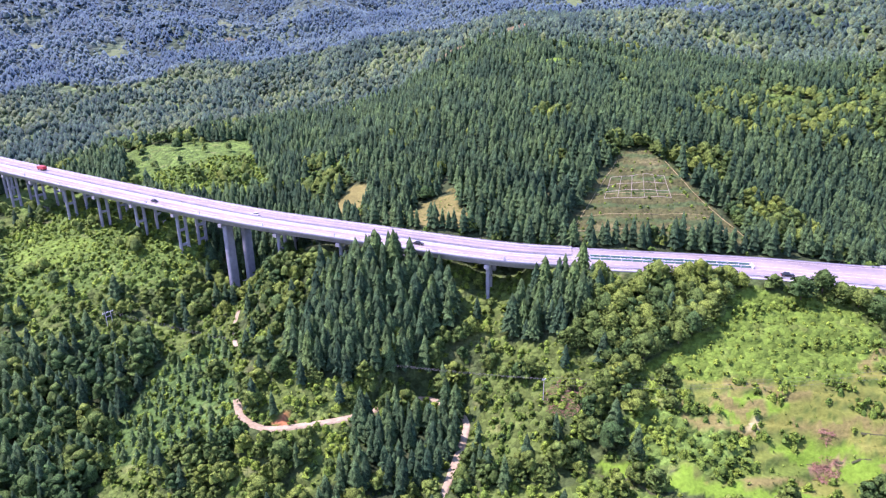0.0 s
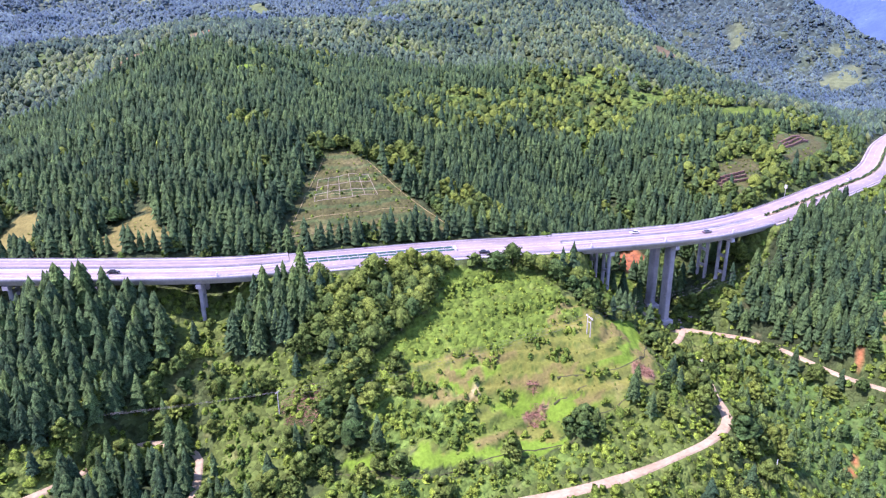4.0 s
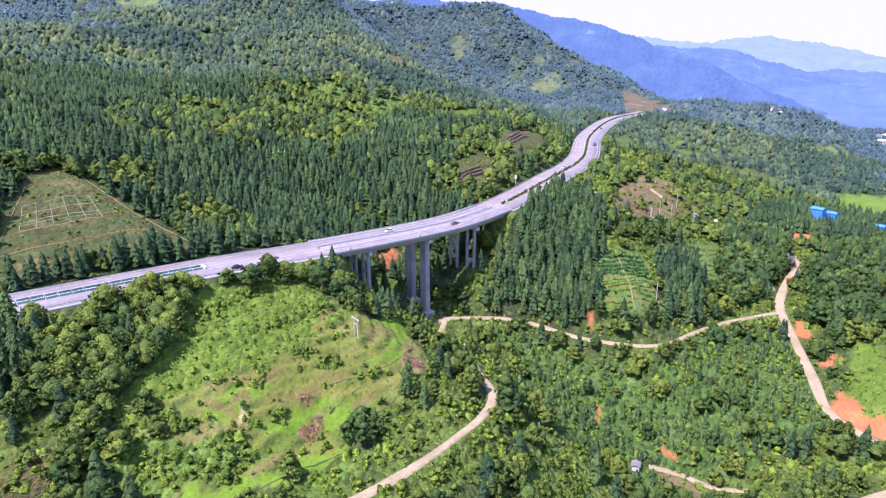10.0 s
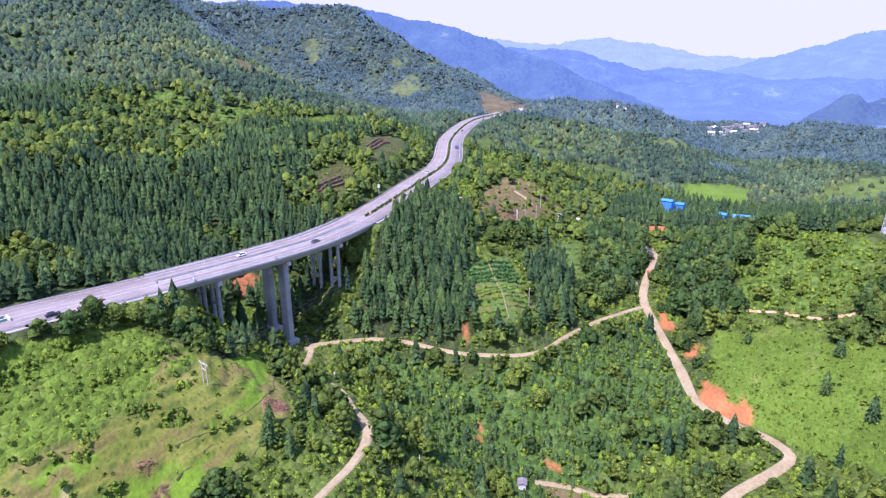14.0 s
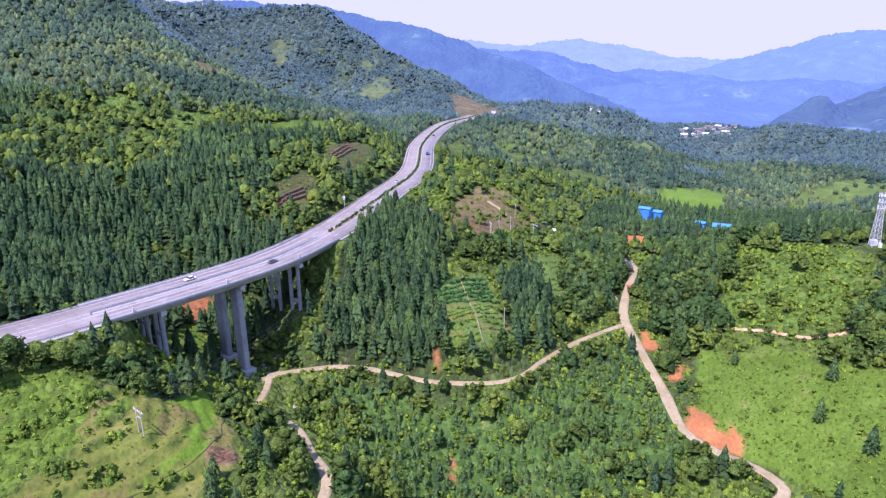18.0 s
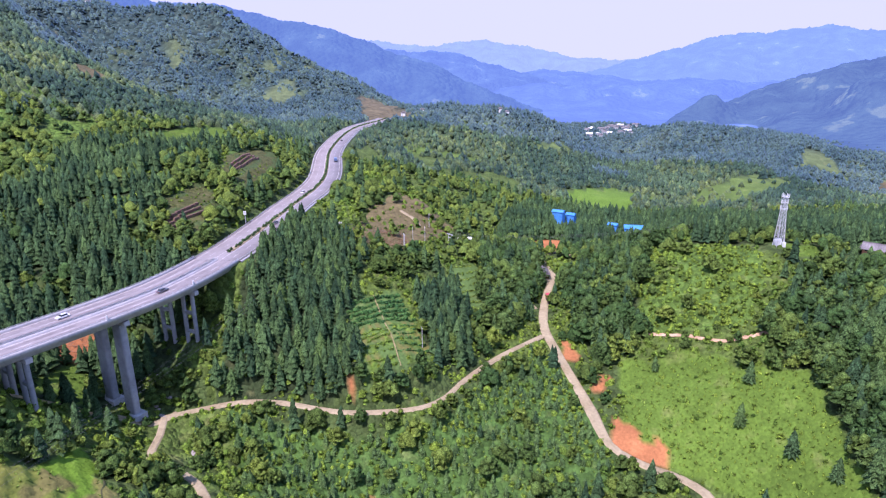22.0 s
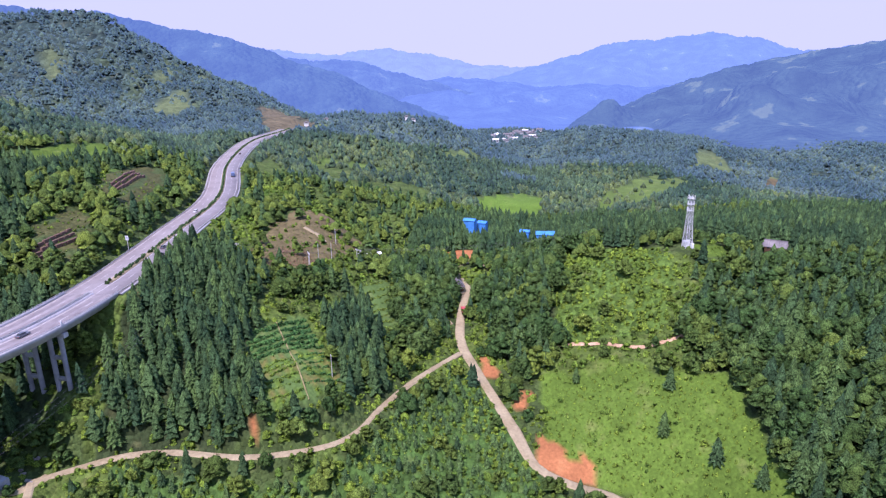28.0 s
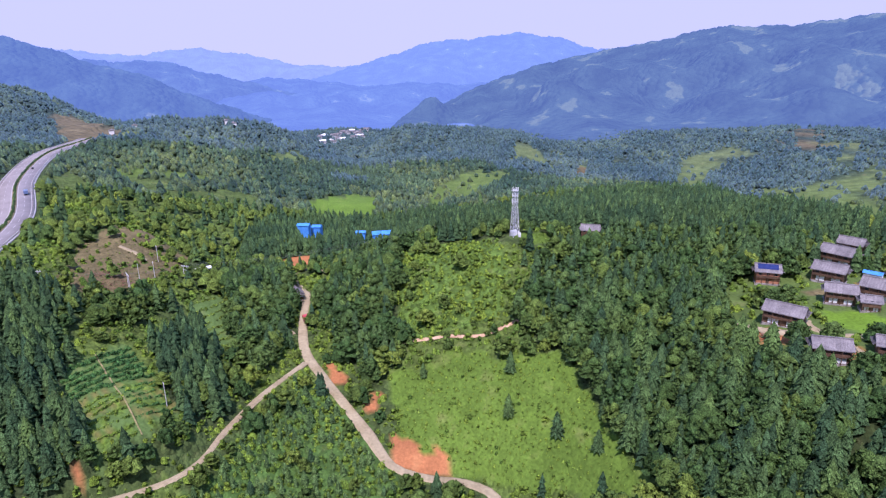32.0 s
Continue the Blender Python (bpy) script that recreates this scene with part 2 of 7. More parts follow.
def smooth(line, step):
    """A soft curve through the corners of a line, with points about step apart."""
    pts = [Vector(p) for p in line]
    out = []
    for i in range(len(pts) - 1):
        a, b = pts[i], pts[i + 1]
        p, q = pts[max(0, i - 1)], pts[min(len(pts) - 1, i + 2)]
        k = max(1, int((b - a).length / step))
        for j in range(k):
            t = j / k
            out.append(0.5 * ((2 * a) + (b - p) * t + (2 * p - 5 * a + 4 * b - q) * t * t + (3 * a - p - 3 * b + q) * t ** 3))
    out.append(pts[-1])
    return np.array([tuple(v) for v in out])


centres = []
for line in LAND:
    far = max(abs(line[0][0]), abs(line[0][1])) > 620
    centres += spread(line, 90 if far else 22)
centres = np.array(centres)
gaps = np.hypot(centres[:, None, 0] - centres[None, :, 0], centres[:, None, 1] - centres[None, :, 1])
system = np.zeros((len(centres) + 1, len(centres) + 1))
system[:-1, :-1] = -gaps + np.eye(len(centres)) * 2.0
system[-1, :-1] = system[:-1, -1] = 1
weights = np.linalg.solve(system, np.append(centres[:, 2], 0))


def wander(x, y, size, seed):
    """Smooth numpy noise, about -1 to 1, with humps of the given size."""
    rng = np.random.RandomState(seed)
    v = np.zeros_like(x, dtype=float)
    for k in range(7):
        a, f, p = rng.uniform(0, 6.283), 6.283 / size * rng.uniform(0.5, 1.4), rng.uniform(0, 6.283)
        v += np.sin((x * math.cos(a) + y * math.sin(a)) * f + p + 1.3 * np.sin((x * math.sin(a) - y * math.cos(a)) * f * 0.6 + p * 2))
    return v / 3.2


def to_line(x, y, curve):
    """Distance to a curve and the height of its nearest point."""
    best, high = np.full(x.shape, 1e9), np.zeros(x.shape)
    lo, hi = curve[:, :2].min(0) - 40, curve[:, :2].max(0) + 40
    near = (x > lo[0]) & (x < hi[0]) & (y > lo[1]) & (y < hi[1])
    if not near.any():
        return best, high
    xs, ys = x[near], y[near]
    bb, hh = np.full(xs.shape, 1e9), np.zeros(xs.shape)
    for a, b in zip(curve, curve[1:]):
        d = b - a
        t = np.clip(((xs - a[0]) * d[0] + (ys - a[1]) * d[1]) / (d[0] ** 2 + d[1] ** 2), 0, 1)
        r = np.hypot(xs - a[0] - t * d[0], ys - a[1] - t * d[1])
        w = r < bb
        bb, hh = np.where(w, r, bb), np.where(w, a[2] + t * d[2], hh)
    best[near], high[near] = bb, hh
    return best, high


axis = smooth(HIGHWAY, 5)
lean = np.gradient(axis, axis=0)
lean /= np.linalg.norm(lean[:, :2], axis=1)[:, None]
axis = axis + np.stack([lean[:, 1], -lean[:, 0], np.zeros(len(axis))], 1) * 3.0       # middle of the two carriageways
GRADE_1 = axis[(axis[:, 0] > 52) & (axis[:, 0] < 166)]
GRADE_2 = axis[(axis[:, 0] > 276)]
LANES = [smooth([(288, -82, 0), (272, -88.4, 0), (262.6, -93.3, 0), (258.2, -100.8, 0), (265.6, -107.3, 0)], 4), smooth([(264.7, -106.7, 0), (252.8, -110.2, 0), (243, -128, 0)], 4)]
ROADS = [(smooth(FARM_ROAD, 4), 1.15), (smooth(VALLEY_ROAD, 4), 1.95), (smooth(LOWER_ROAD, 4), 1.3), (smooth(FOOT_ROAD, 4), 1.1)]
BEDS = [(c, w + 0.8, 5.0) for c, w in ROADS] + [(GRADE_1 - (0, 0, 0.4), 12.6, 9.0), (GRADE_2 - (0, 0, 0.4), 12.6, 9.0)]


STEPS = [(112, 170, 62, 34, 2.3), (284, 128, 26, 24, 1.5), (350, 116, 26, 14, 1.6), (500, 345, 90, 40, 3.0)]       # terraced fields: middle, half-widths, rise of a step


def ground(x, y):
    """Height of the ground at places given as numpy arrays."""
    x, y = np.atleast_1d(np.asarray(x, float)), np.atleast_1d(np.asarray(y, float))
    z = np.full(x.shape, weights[-1])
    for i in range(0, x.size, 20000):
        s = slice(i, i + 20000)
        z[s] -= np.hypot(x[s, None] - centres[None, :, 0], y[s, None] - centres[None, :, 1]) @ weights[:-1]
    reach = np.hypot(x - 150, y - 130)
    z += wander(x, y, 45, 3) * 0.9 + wander(x, y, 16, 4) * 0.35
    z += np.clip((reach - 420) / 700, 0, 1) * (wander(x, y, 300, 5) * 13 + wander(x, y, 130, 6) * 9) * np.clip((z - 5) / 110, 0.25, 1) * np.clip(2.4 - reach / 1100, 0.4, 1)
    z += np.clip((reach - 1500) / 1500, 0, 1) * wander(x, y, 900, 7) * 8
    for cx, cy, rx, ry, rise in STEPS:
        m = np.clip(1.8 - 1.3 * np.hypot((x - cx) / rx, (y - cy) / ry), 0, 1)
        f = (z + wander(x, y, 60, 9) * 0.4) / rise
        k = np.floor(f)
        e = np.clip((f - k - 0.66) / 0.34, 0, 1)
        z = z + m * ((k + e * e * (3 - 2 * e)) - f) * rise
    for curve, flat, ease in BEDS:
        d, h = to_line(x, y, curve)
        t = np.clip((d - flat) / ease, 0, 1)
        t = t * t * (3 - 2 * t)
        z = np.where(d < flat + ease, h - 0.15 + (z - h + 0.15) * t, z)
    return z


def raw_mesh(name, verts, faces, mat, smooth_shade=False):
    """One mesh from arrays of vertices and of faces that all have the same number of corners."""
    me = bpy.data.meshes.new(name)
    verts, faces = np.asarray(verts, np.float32), np.asarray(faces, np.int32)
    k = faces.shape[1]
    me.vertices.add(len(verts))
    me.vertices.foreach_set("co", verts.ravel())
    me.loops.add(faces.size)
    me.loops.foreach_set("vertex_index", faces.ravel())
    me.polygons.add(len(faces))
    me.polygons.foreach_set("loop_start", np.arange(0, faces.size, k, dtype=np.int32))
    me.polygons.foreach_set("loop_total", np.full(len(faces), k, np.int32))
    if smooth_shade:
        me.polygons.foreach_set("use_smooth", np.ones(len(faces), bool))
    me.materials.append(mat)
    me.update(calc_edges=True)
    return me


def sheet(nx, ny):
    i, j = np.meshgrid(np.arange(nx - 1), np.arange(ny - 1), indexing="ij")
    a = (i * ny + j).ravel()
    return np.stack([a, a + ny, a + ny + 1, a + 1], 1)


def widening(lo, hi, step, reach_lo, reach_hi, growth=1.11):
    mid = list(np.arange(lo, hi + step, step))
    a, s = [], step
    while (a[-1] if a else lo) > reach_lo:
        s *= growth
        a.append((a[-1] if a else lo) - s)
    b, s = [], step
    while (b[-1] if b else mid[-1]) < reach_hi:
        s *= growth
        b.append((b[-1] if b else mid[-1]) + s)
    return np.array(a[::-1] + mid + b)


GX, GY = widening(-330, 540, 2.6, -4300, 4800, 1.085), widening(-170, 440, 2.6, -4300, 4800, 1.085)
GX, GY = np.unique(np.concatenate([GX, np.arange(48, 184, 2.0) + 0.01])), np.unique(np.concatenate([GY, np.arange(132, 216, 2.0) + 0.01, np.arange(246, 322, 2.0) + 0.01]))
gx, gy = np.meshgrid(GX, GY, indexing="ij")
gz = ground(gx.ravel(), gy.ravel())

# ---- land cover: patches in plan ----
COVER = []


def patch_of(kind, *corners):
    COVER.append((kind, list(corners)))


patch_of("woods", (59, 220), (109, 211), (104, 199), (83, 184), (57, 189), (44, 206))
patch_of("conifer", (-61, 220), (-45, 245), (-22, 257), (-5, 255), (8, 230), (-19, 212), (-47, 205))
patch_of("conifer", (24, 224), (39, 229), (57, 222), (59, 218), (44, 207), (31, 213))
patch_of("conifer", (-38, 196), (3, 203), (6, 178), (-13, 160), (-41, 162), (-29, 182))
patch_of("dark", (-240, 240), (-132, 251), (-106, 234), (-121, 195), (-124, 150), (-220, 160))
patch_of("terrace", (64, 168), (80, 184), (104, 198), (110, 209), (135, 204), (148, 186), (160, 178), (172, 168), (166, 150), (150, 138), (121, 139), (90, 142), (70, 150))
patch_of("shrub", (-253, 351), (-248, 378), (-213, 372), (-162, 337), (-133, 316), (-123, 299), (-132, 286), (-160, 289), (-180, 275), (-204, 270))
patch_of("lush", (-232, 328), (-217, 341), (-195, 340), (-180, 316), (-194, 304), (-211, 302))
patch_of("cut", (50, 262), (80, 300), (97, 318), (106, 318), (120, 290), (134, 248))
patch_of("stubble", (-22, 286), (-2, 306), (8, 306), (16, 272))
patch_of("stubble", (-63, 330), (-47, 345), (-36, 340), (-38, 298))
patch_of("paddy", (62, 478), (70, 494), (92, 500), (104, 492), (96, 480), (78, 472))
patch_of("shrub", (104, 492), (130, 470), (150, 440), (140, 436), (112, 462))
patch_of("shrub", (-285, 920), (-310, 1010), (-255, 1130), (-195, 1140), (-215, 1040), (-222, 950))
patch_of("dry", (-290, 930), (-295, 965), (-235, 975), (-235, 945))
patch_of("shrub", (-430, 735), (-340, 765), (-285, 725), (-300, 695), (-400, 700))
patch_of("dry", (0, 582), (28, 588), (72, 618), (108, 652), (90, 668), (45, 640), (2, 606))
patch_of("bare", (84, 636), (100, 655), (92, 662), (76, 644))
patch_of("shrub", (-242, 483), (-146, 500), (-100, 376), (-168, 380))
patch_of("conifer", (232, 178), (262, 186), (280, 192), (345, 200), (340, 170), (300, 152), (290, 140), (252, 126), (246, 150))
patch_of("conifer", (318, 128), (360, 120), (293, 92), (279, 104))
patch_of("crop", (292, 151), (317, 136), (278, 104), (253, 125))
patch_of("crop", (365, 127), (385, 117), (340, 99), (326, 104))
patch_of("dark", (392, 118), (447, 103), (400, 84), (345, 80), (318, 88))
patch_of("dark", (366, 66), (400, 70), (440, 40), (400, 12), (350, 20), (318, 44))
patch_of("grass", (322, 36), (326, 8), (300, -34), (250, -42), (229, -40), (262, -6), (285, 29))
patch_of("young", (234, 172), (240, 120), (255, 95), (320, 72), (300, 46), (265, 30), (200, 70), (187, 128))
patch_of("cut", (295, 246), (318, 262), (350, 272), (345, 250), (300, 232))
patch_of("cut", (380, 282), (470, 322), (500, 318), (440, 272), (375, 248))
patch_of("dry", (348, 178), (400, 184), (440, 176), (417, 140), (352, 150))
patch_of("dark", (330, -20), (360, -40), (400, -100), (330, -160), (200, -170), (160, -90), (226, -44), (293, -36))
patch_of("shrub", (413, 30), (395, -20), (377, -26), (333, -16), (338, 28))
patch_of("village", (282, -84), (252, -82), (214, -104), (240, -150), (290, -170), (316, -120), (306, -100))
patch_of("conifer", (405, 8), (470, -20), (560, -60), (600, -200), (560, -340), (420, -320), (330, -215), (318, -180), (360, -110), (400, -60))
patch_of("conifer", (455, 125), (540, 132), (610, 92), (620, 0), (560, -60), (450, 0))
patch_of("grass", (390, -30), (394, -46), (376, -50), (374, -34))
patch_of("bare", (291, 34), (287, 26), (281, 24), (282, 17), (274, 11), (271, 24), (278, 36))
patch_of("bare", (313, 43), (313, 38), (304, 39), (302, 45))
patch_of("bare", (333, 61), (332, 56), (324, 54), (322, 59))
patch_of("bare", (250, 131.5), (253, 130), (252, 127.5), (250, 128.5))
patch_of("bare", (230, 109.5), (227, 106.6), (219, 104.6), (214, 105), (214, 107.4), (224, 110))
patch_of("bare", (446, 98), (464, 98), (462, 82), (448, 74), (438, 84))
patch_of("bare", (226, 252), (242, 246), (238, 233), (222, 238))
patch_of("grass", (196, 228), (224, 236), (226, 218), (200, 212))
patch_of("shrub", (-330, 440), (-270, 402), (-190, 348), (-130, 308), (-120, 330), (-190, 380), (-300, 460))
patch_of("paddy", (44.2, 161.8), (64.8, 150.2), (86.6, 140.2), (109.4, 136.1), (116.9, 135.6), (105.1, 142.4), (86.3, 146.4), (63.5, 155.2), (48.5, 163.8))
patch_of("paddy", (164.3, 176.5), (179.7, 182.8), (174.2, 167.9), (150.0, 151.0), (131.5, 152.4), (145.0, 153.0), (157.4, 160.7))
patch_of("paddy", (105.6, 152.9), (126.8, 146.5), (136.6, 144.8), (127.8, 141.7), (107.9, 149.6))
patch_of("paddy", (95.0, 160.6), (118.0, 157.2), (121.1, 151.6), (100.6, 155.4))
patch_of("paddy", (80.7, 173.7), (101.8, 171.8), (108.2, 167.2), (86.2, 167.8))
patch_of("lush", (111, 212), (144, 201), (148, 176), (127, 173), (109, 175), (82, 181), (67, 190), (87, 194))
patch_of("dry", (291, -120), (284, -121), (283, -130), (291, -130))
patch_of("bare", (286, -147), (292, -146), (288, -160), (280, -158))
patch_of("paddy", (273, -118), (267, -129), (257, -133), (252, -130), (251, -119), (259, -111))
patch_of("bare", (268, -90), (259, -95), (253, -95), (258, -89))
patch_of("bare", (238, -101), (243, -104), (240, -108), (235, -105))
patch_of("bare", (227, -116), (231, -120), (226, -125), (222, -120))
patch_of("young", (-120, 241), (-97, 252), (-75, 203), (-79, 186), (-119, 189), (-128, 204))
patch_of("woods", (-95, 309), (-63, 273), (-46, 242), (-62, 223), (-87, 250))
patch_of("bare", (-62, 191), (-57, 193), (-53, 189), (-56, 186))
patch_of("dry", (213, 79), (206, 73), (210, 61), (214, 57), (216, 70))
patch_of("bare", (223, 81), (222, 76), (216, 70), (218, 77))
patch_of("lush", (62, 190), (83, 188), (94, 188), (101, 199), (116, 209), (121, 196), (112, 184), (99, 182), (83, 179), (70, 184))
patch_of("shrub", (60, 184), (76, 179), (88, 168), (92, 152), (80, 150), (58, 160))
patch_of("shrub", (40, 158), (56, 151), (66, 143), (80, 139), (98, 137), (118, 133), (128, 127), (100, 126), (64, 132), (36, 148))
patch_of("straw", (87, 166), (97, 166), (97, 163), (87, 163))
patch_of("stubble", (90.6, 179.9), (114.8, 170.8), (113.9, 168.6), (91.5, 175.2))
patch_of("stubble", (71.5, 176.3), (83.5, 174.3), (100.7, 170.3), (100.5, 167.3), (83.8, 172.0), (73.2, 173.7))
patch_of("stubble", (71.9, 170.6), (81.0, 169.1), (96.5, 162.7), (95.6, 160.6), (79.2, 165.0))
patch_of("stubble", (82.8, 148.4), (102.8, 148.8), (101.5, 146.3), (84.5, 146.0))
patch_of("stubble", (131.0, 178.9), (151.0, 180.2), (153.6, 179.2), (132.7, 175.6))
patch_of("stubble", (145.9, 164.2), (164.4, 172.8), (161.1, 166.5), (148.7, 162.3))
patch_of("stubble", (157, 155), (174, 166), (165, 153), (153, 144), (146, 143))
patch_of("stubble", (121.8, 146.6), (135.0, 145.6), (135.6, 143.5), (121.8, 143.4))
patch_of("stubble", (108, 163), (122, 160), (134, 157), (133, 155.8), (120, 157.6), (107, 161))
patch_of("rubble", (106, 152.6), (115, 153.4), (116, 149.8), (107, 149.2))
patch_of("rubble", (150, 149), (158, 150), (158, 146), (151, 145))
# fields and forest plots of the far slopes
patch_of("conifer", (828, 140), (1026, 64), (865, 30), (775, 51), (752, 112))
patch_of("conifer", (1051, -57), (1305, -163), (1145, -197), (994, -162), (921, -103), (928, -58))
patch_of("conifer", (834, -67), (875, -124), (801, -119), (675, -67), (723, -59))
patch_of("shrub", (471, 577), (476, 558), (474, 511), (459, 507), (457, 560))
patch_of("dry", (1027, 503), (823, 389), (842, 346), (948, 374), (1072, 485))
patch_of("paddy", (667, 113), (689, 108), (744, 66), (726, 45), (643, 49), (639, 76), (634, 95))
patch_of("grass", (665, 0), (774, -19), (815, -52), (853, -85), (803, -73), (756, -42), (640, -10))
patch_of("shrub", (908, 901), (920, 873), (922, 827), (915, 816), (876, 861))
patch_of("shrub", (969, 715), (1035, 663), (1011, 649), (958, 709))
patch_of("grass", (845, 179), (923, 153), (887, 136), (825, 165))
patch_of("grass", (957, -140), (1087, -164), (1053, -179), (983, -190))
patch_of("grass", (425, 386), (474, 386), (523, 372), (473, 342), (412, 337))
patch_of("shrub", (460, 693), (472, 693), (422, 594), (410, 584))
patch_of("shrub", (515, 711), (513, 691), (458, 606), (456, 615))
patch_of("shrub", (442, 581), (447, 570), (438, 524), (442, 481), (433, 477), (417, 506))
patch_of("dry", (525, 548), (561, 564), (542, 515), (505, 496))
patch_of("grass", (703, -375), (807, -481), (799, -565), (744, -524), (707, -440))
patch_of("grass", (823, -311), (967, -394), (981, -464), (947, -480), (905, -402), (803, -337))
patch_of("dry", (1001, -570), (1184, -707), (1023, -619), (884, -535), (879, -515))
patch_of("grass", (843, -533), (910, -594), (892, -597), (817, -537))
patch_of("bare", (843, -193), (932, -224), (976, -253), (889, -225))
patch_of("grass", (729, -31), (809, -72), (877, -118), (797, -107), (732, -62), (689, -39))
patch_of("grass", (968, -147), (1082, -171), (1031, -198), (951, -187))
patch_of("bare", (1032, 1092), (1074, 1024), (1058, 1012), (1014, 1080))
D0, D1, D2, D3 = (275, 138), (300, 121), (279, 105), (254, 125)
for k in range(9):           # low terraces of the field, bright and straw-coloured in turn
    for u, w in ((0.0, 0.5), (0.54, 1.0)):
        strip = []
        for a, b in ((u, k / 9), (w, k / 9), (w, k / 9 + 0.062), (u, k / 9 + 0.062)):
            strip.append(((D0[0] * (1 - a) + D1[0] * a) * (1 - b) + (D3[0] * (1 - a) + D2[0] * a) * b, (D0[1] * (1 - a) + D1[1] * a) * (1 - b) + (D3[1] * (1 - a) + D2[1] * a) * b))
        patch_of(("stubble", "lush", "straw" if k == 7 else "lush")[k % 3], *strip)
KINDS = ["shrubby", "woods", "conifer", "dark", "terrace", "grass", "cut", "dry", "shrub", "crop", "young", "village", "bare", "rubble", "paddy", "lush", "straw", "stubble"]


def inside(x, y, poly):
    hit = np.zeros(x.shape, bool)
    for (x0, y0), (x1, y1) in zip(poly, poly[1:] + poly[:1]):
        hit ^= ((y0 > y) != (y1 > y)) & (x < (x1 - x0) * (y - y0) / (y1 - y0 + 1e-9) + x0)
    return hit


def north_of_highway(x, y):
    return y > np.interp(x, axis[:, 0], axis[:, 1])


def cover(x, y):
    """The kind of land cover at each place, as an index into KINDS."""
    n = np.where(wander(x, y, 60, 21) + 0.5 * wander(x, y, 22, 22) > 0.05, 1, 0)
    far = np.hypot(x - 150, y - 130) > 520
    patch = wander(x, y, 170, 23) + 0.6 * wander(x, y, 60, 24)
    n = np.where(far, np.where(patch > np.where(y < -120, 0.8, 0.95), 5, np.where(patch > -0.45, 1, np.where(patch < -1.25, 8, 2))), n)
    north = north_of_highway(x, y)
    n = np.where(north & ~far, np.where(patch + np.clip((x - 170) / 110, -0.5, 1.1) > 0.55, 1, 2), n)
    n = np.where(north & far & (n == 5) & (np.hypot(x, y) < 900), 8, n)
    n = np.where((far | north) & (np.abs(wander(x, y, 260, 27) + 0.25 * wander(x, y, 60, 28)) < 0.10) & (np.hypot(x - 40, y - 10) > 380), 8, n)
    jx, jy = x + wander(x, y, 14, 25) * 1.6, y + wander(x, y, 14, 26) * 1.6
    n = np.where(far & (np.hypot(x - 40, y - 10) > 1250) & ((n == 5) | (n == 8)), 1, n)
    for kind, poly in COVER:
        n = np.where(inside(jx, jy, poly), KINDS.index(kind), n)
    return n


SOIL = np.array([(0.085, 0.130, 0.024), (0.055, 0.085, 0.022), (0.038, 0.058, 0.020), (0.040, 0.060, 0.018), (0.112, 0.175, 0.022), (0.088, 0.152, 0.018), (0.082, 0.088, 0.027), (0.14, 0.115, 0.05),
                 (0.085, 0.15, 0.024), (0.085, 0.145, 0.035), (0.06, 0.12, 0.024), (0.080, 0.125, 0.028), (0.34, 0.135, 0.050), (0.21, 0.135, 0.075), (0.112, 0.208, 0.016), (0.10, 0.170, 0.020), (0.34, 0.31, 0.13), (0.155, 0.146, 0.040)])
kinds_here = cover(gx.ravel(), gy.ravel())
soils = SOIL[kinds_here]
# mown treads, rough risers and straw on the terraces; grassed benches on the cuttings
level = (gz + wander(gx.ravel(), gy.ravel(), 60, 9) * 0.4) / 2.3
tread = (kinds_here == 4) & (((level % 1) < 0.16) | ((level % 1) > 0.96))
hue = (np.sin(np.floor(level + 0.1) * 12.9) * 43.7) % 1
soils = np.where(tread[:, None], np.array((0.098, 0.150, 0.020)) + hue[:, None] * np.array((0.065, 0.022, 0.012)), soils)
soils = np.where(((kinds_here == 4) & ~tread)[:, None], np.array((0.070, 0.112, 0.018)) + np.clip(wander(gx.ravel(), gy.ravel(), 16, 29) + 0.2, 0, 1)[:, None] * np.array((0.050, 0.036, 0.012)), soils)
bench = (kinds_here == 6) & (((gz + wander(gx.ravel(), gy.ravel(), 30, 10) * 0.5) / 4.2 % 1) < 0.3)
soils = np.where(bench[:, None], np.array((0.062, 0.095, 0.028)), soils)
# distance haze mixed into the soil colours: bluer, duller tones beyond 560 m
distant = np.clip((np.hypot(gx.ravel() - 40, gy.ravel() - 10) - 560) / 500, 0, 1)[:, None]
HAZED_CANOPY = np.array([(0.050, 0.080, 0.058), (0.042, 0.070, 0.058), (0.036, 0.064, 0.056), (0.036, 0.064, 0.056), (0.09, 0.13, 0.055), (0.115, 0.150, 0.065), (0.12, 0.11, 0.06), (0.13, 0.11, 0.065)] + [(0.07, 0.105, 0.055)] * 10)
soils = soils + (HAZED_CANOPY[kinds_here] - soils) * distant
M_GROUND = bpy.data.materials.new("ground")
M_GROUND.use_nodes = True
gn, gl = M_GROUND.node_tree.nodes, M_GROUND.node_tree.links
gb = gn["Principled BSDF"]
gb.inputs["Roughness"].default_value, gb.inputs["Specular IOR Level"].default_value = 0.9, 0.15
soil = gn.new("ShaderNodeAttribute")
soil.attribute_name = "soil"
gpos = gn.new("ShaderNodeNewGeometry")
layers = []
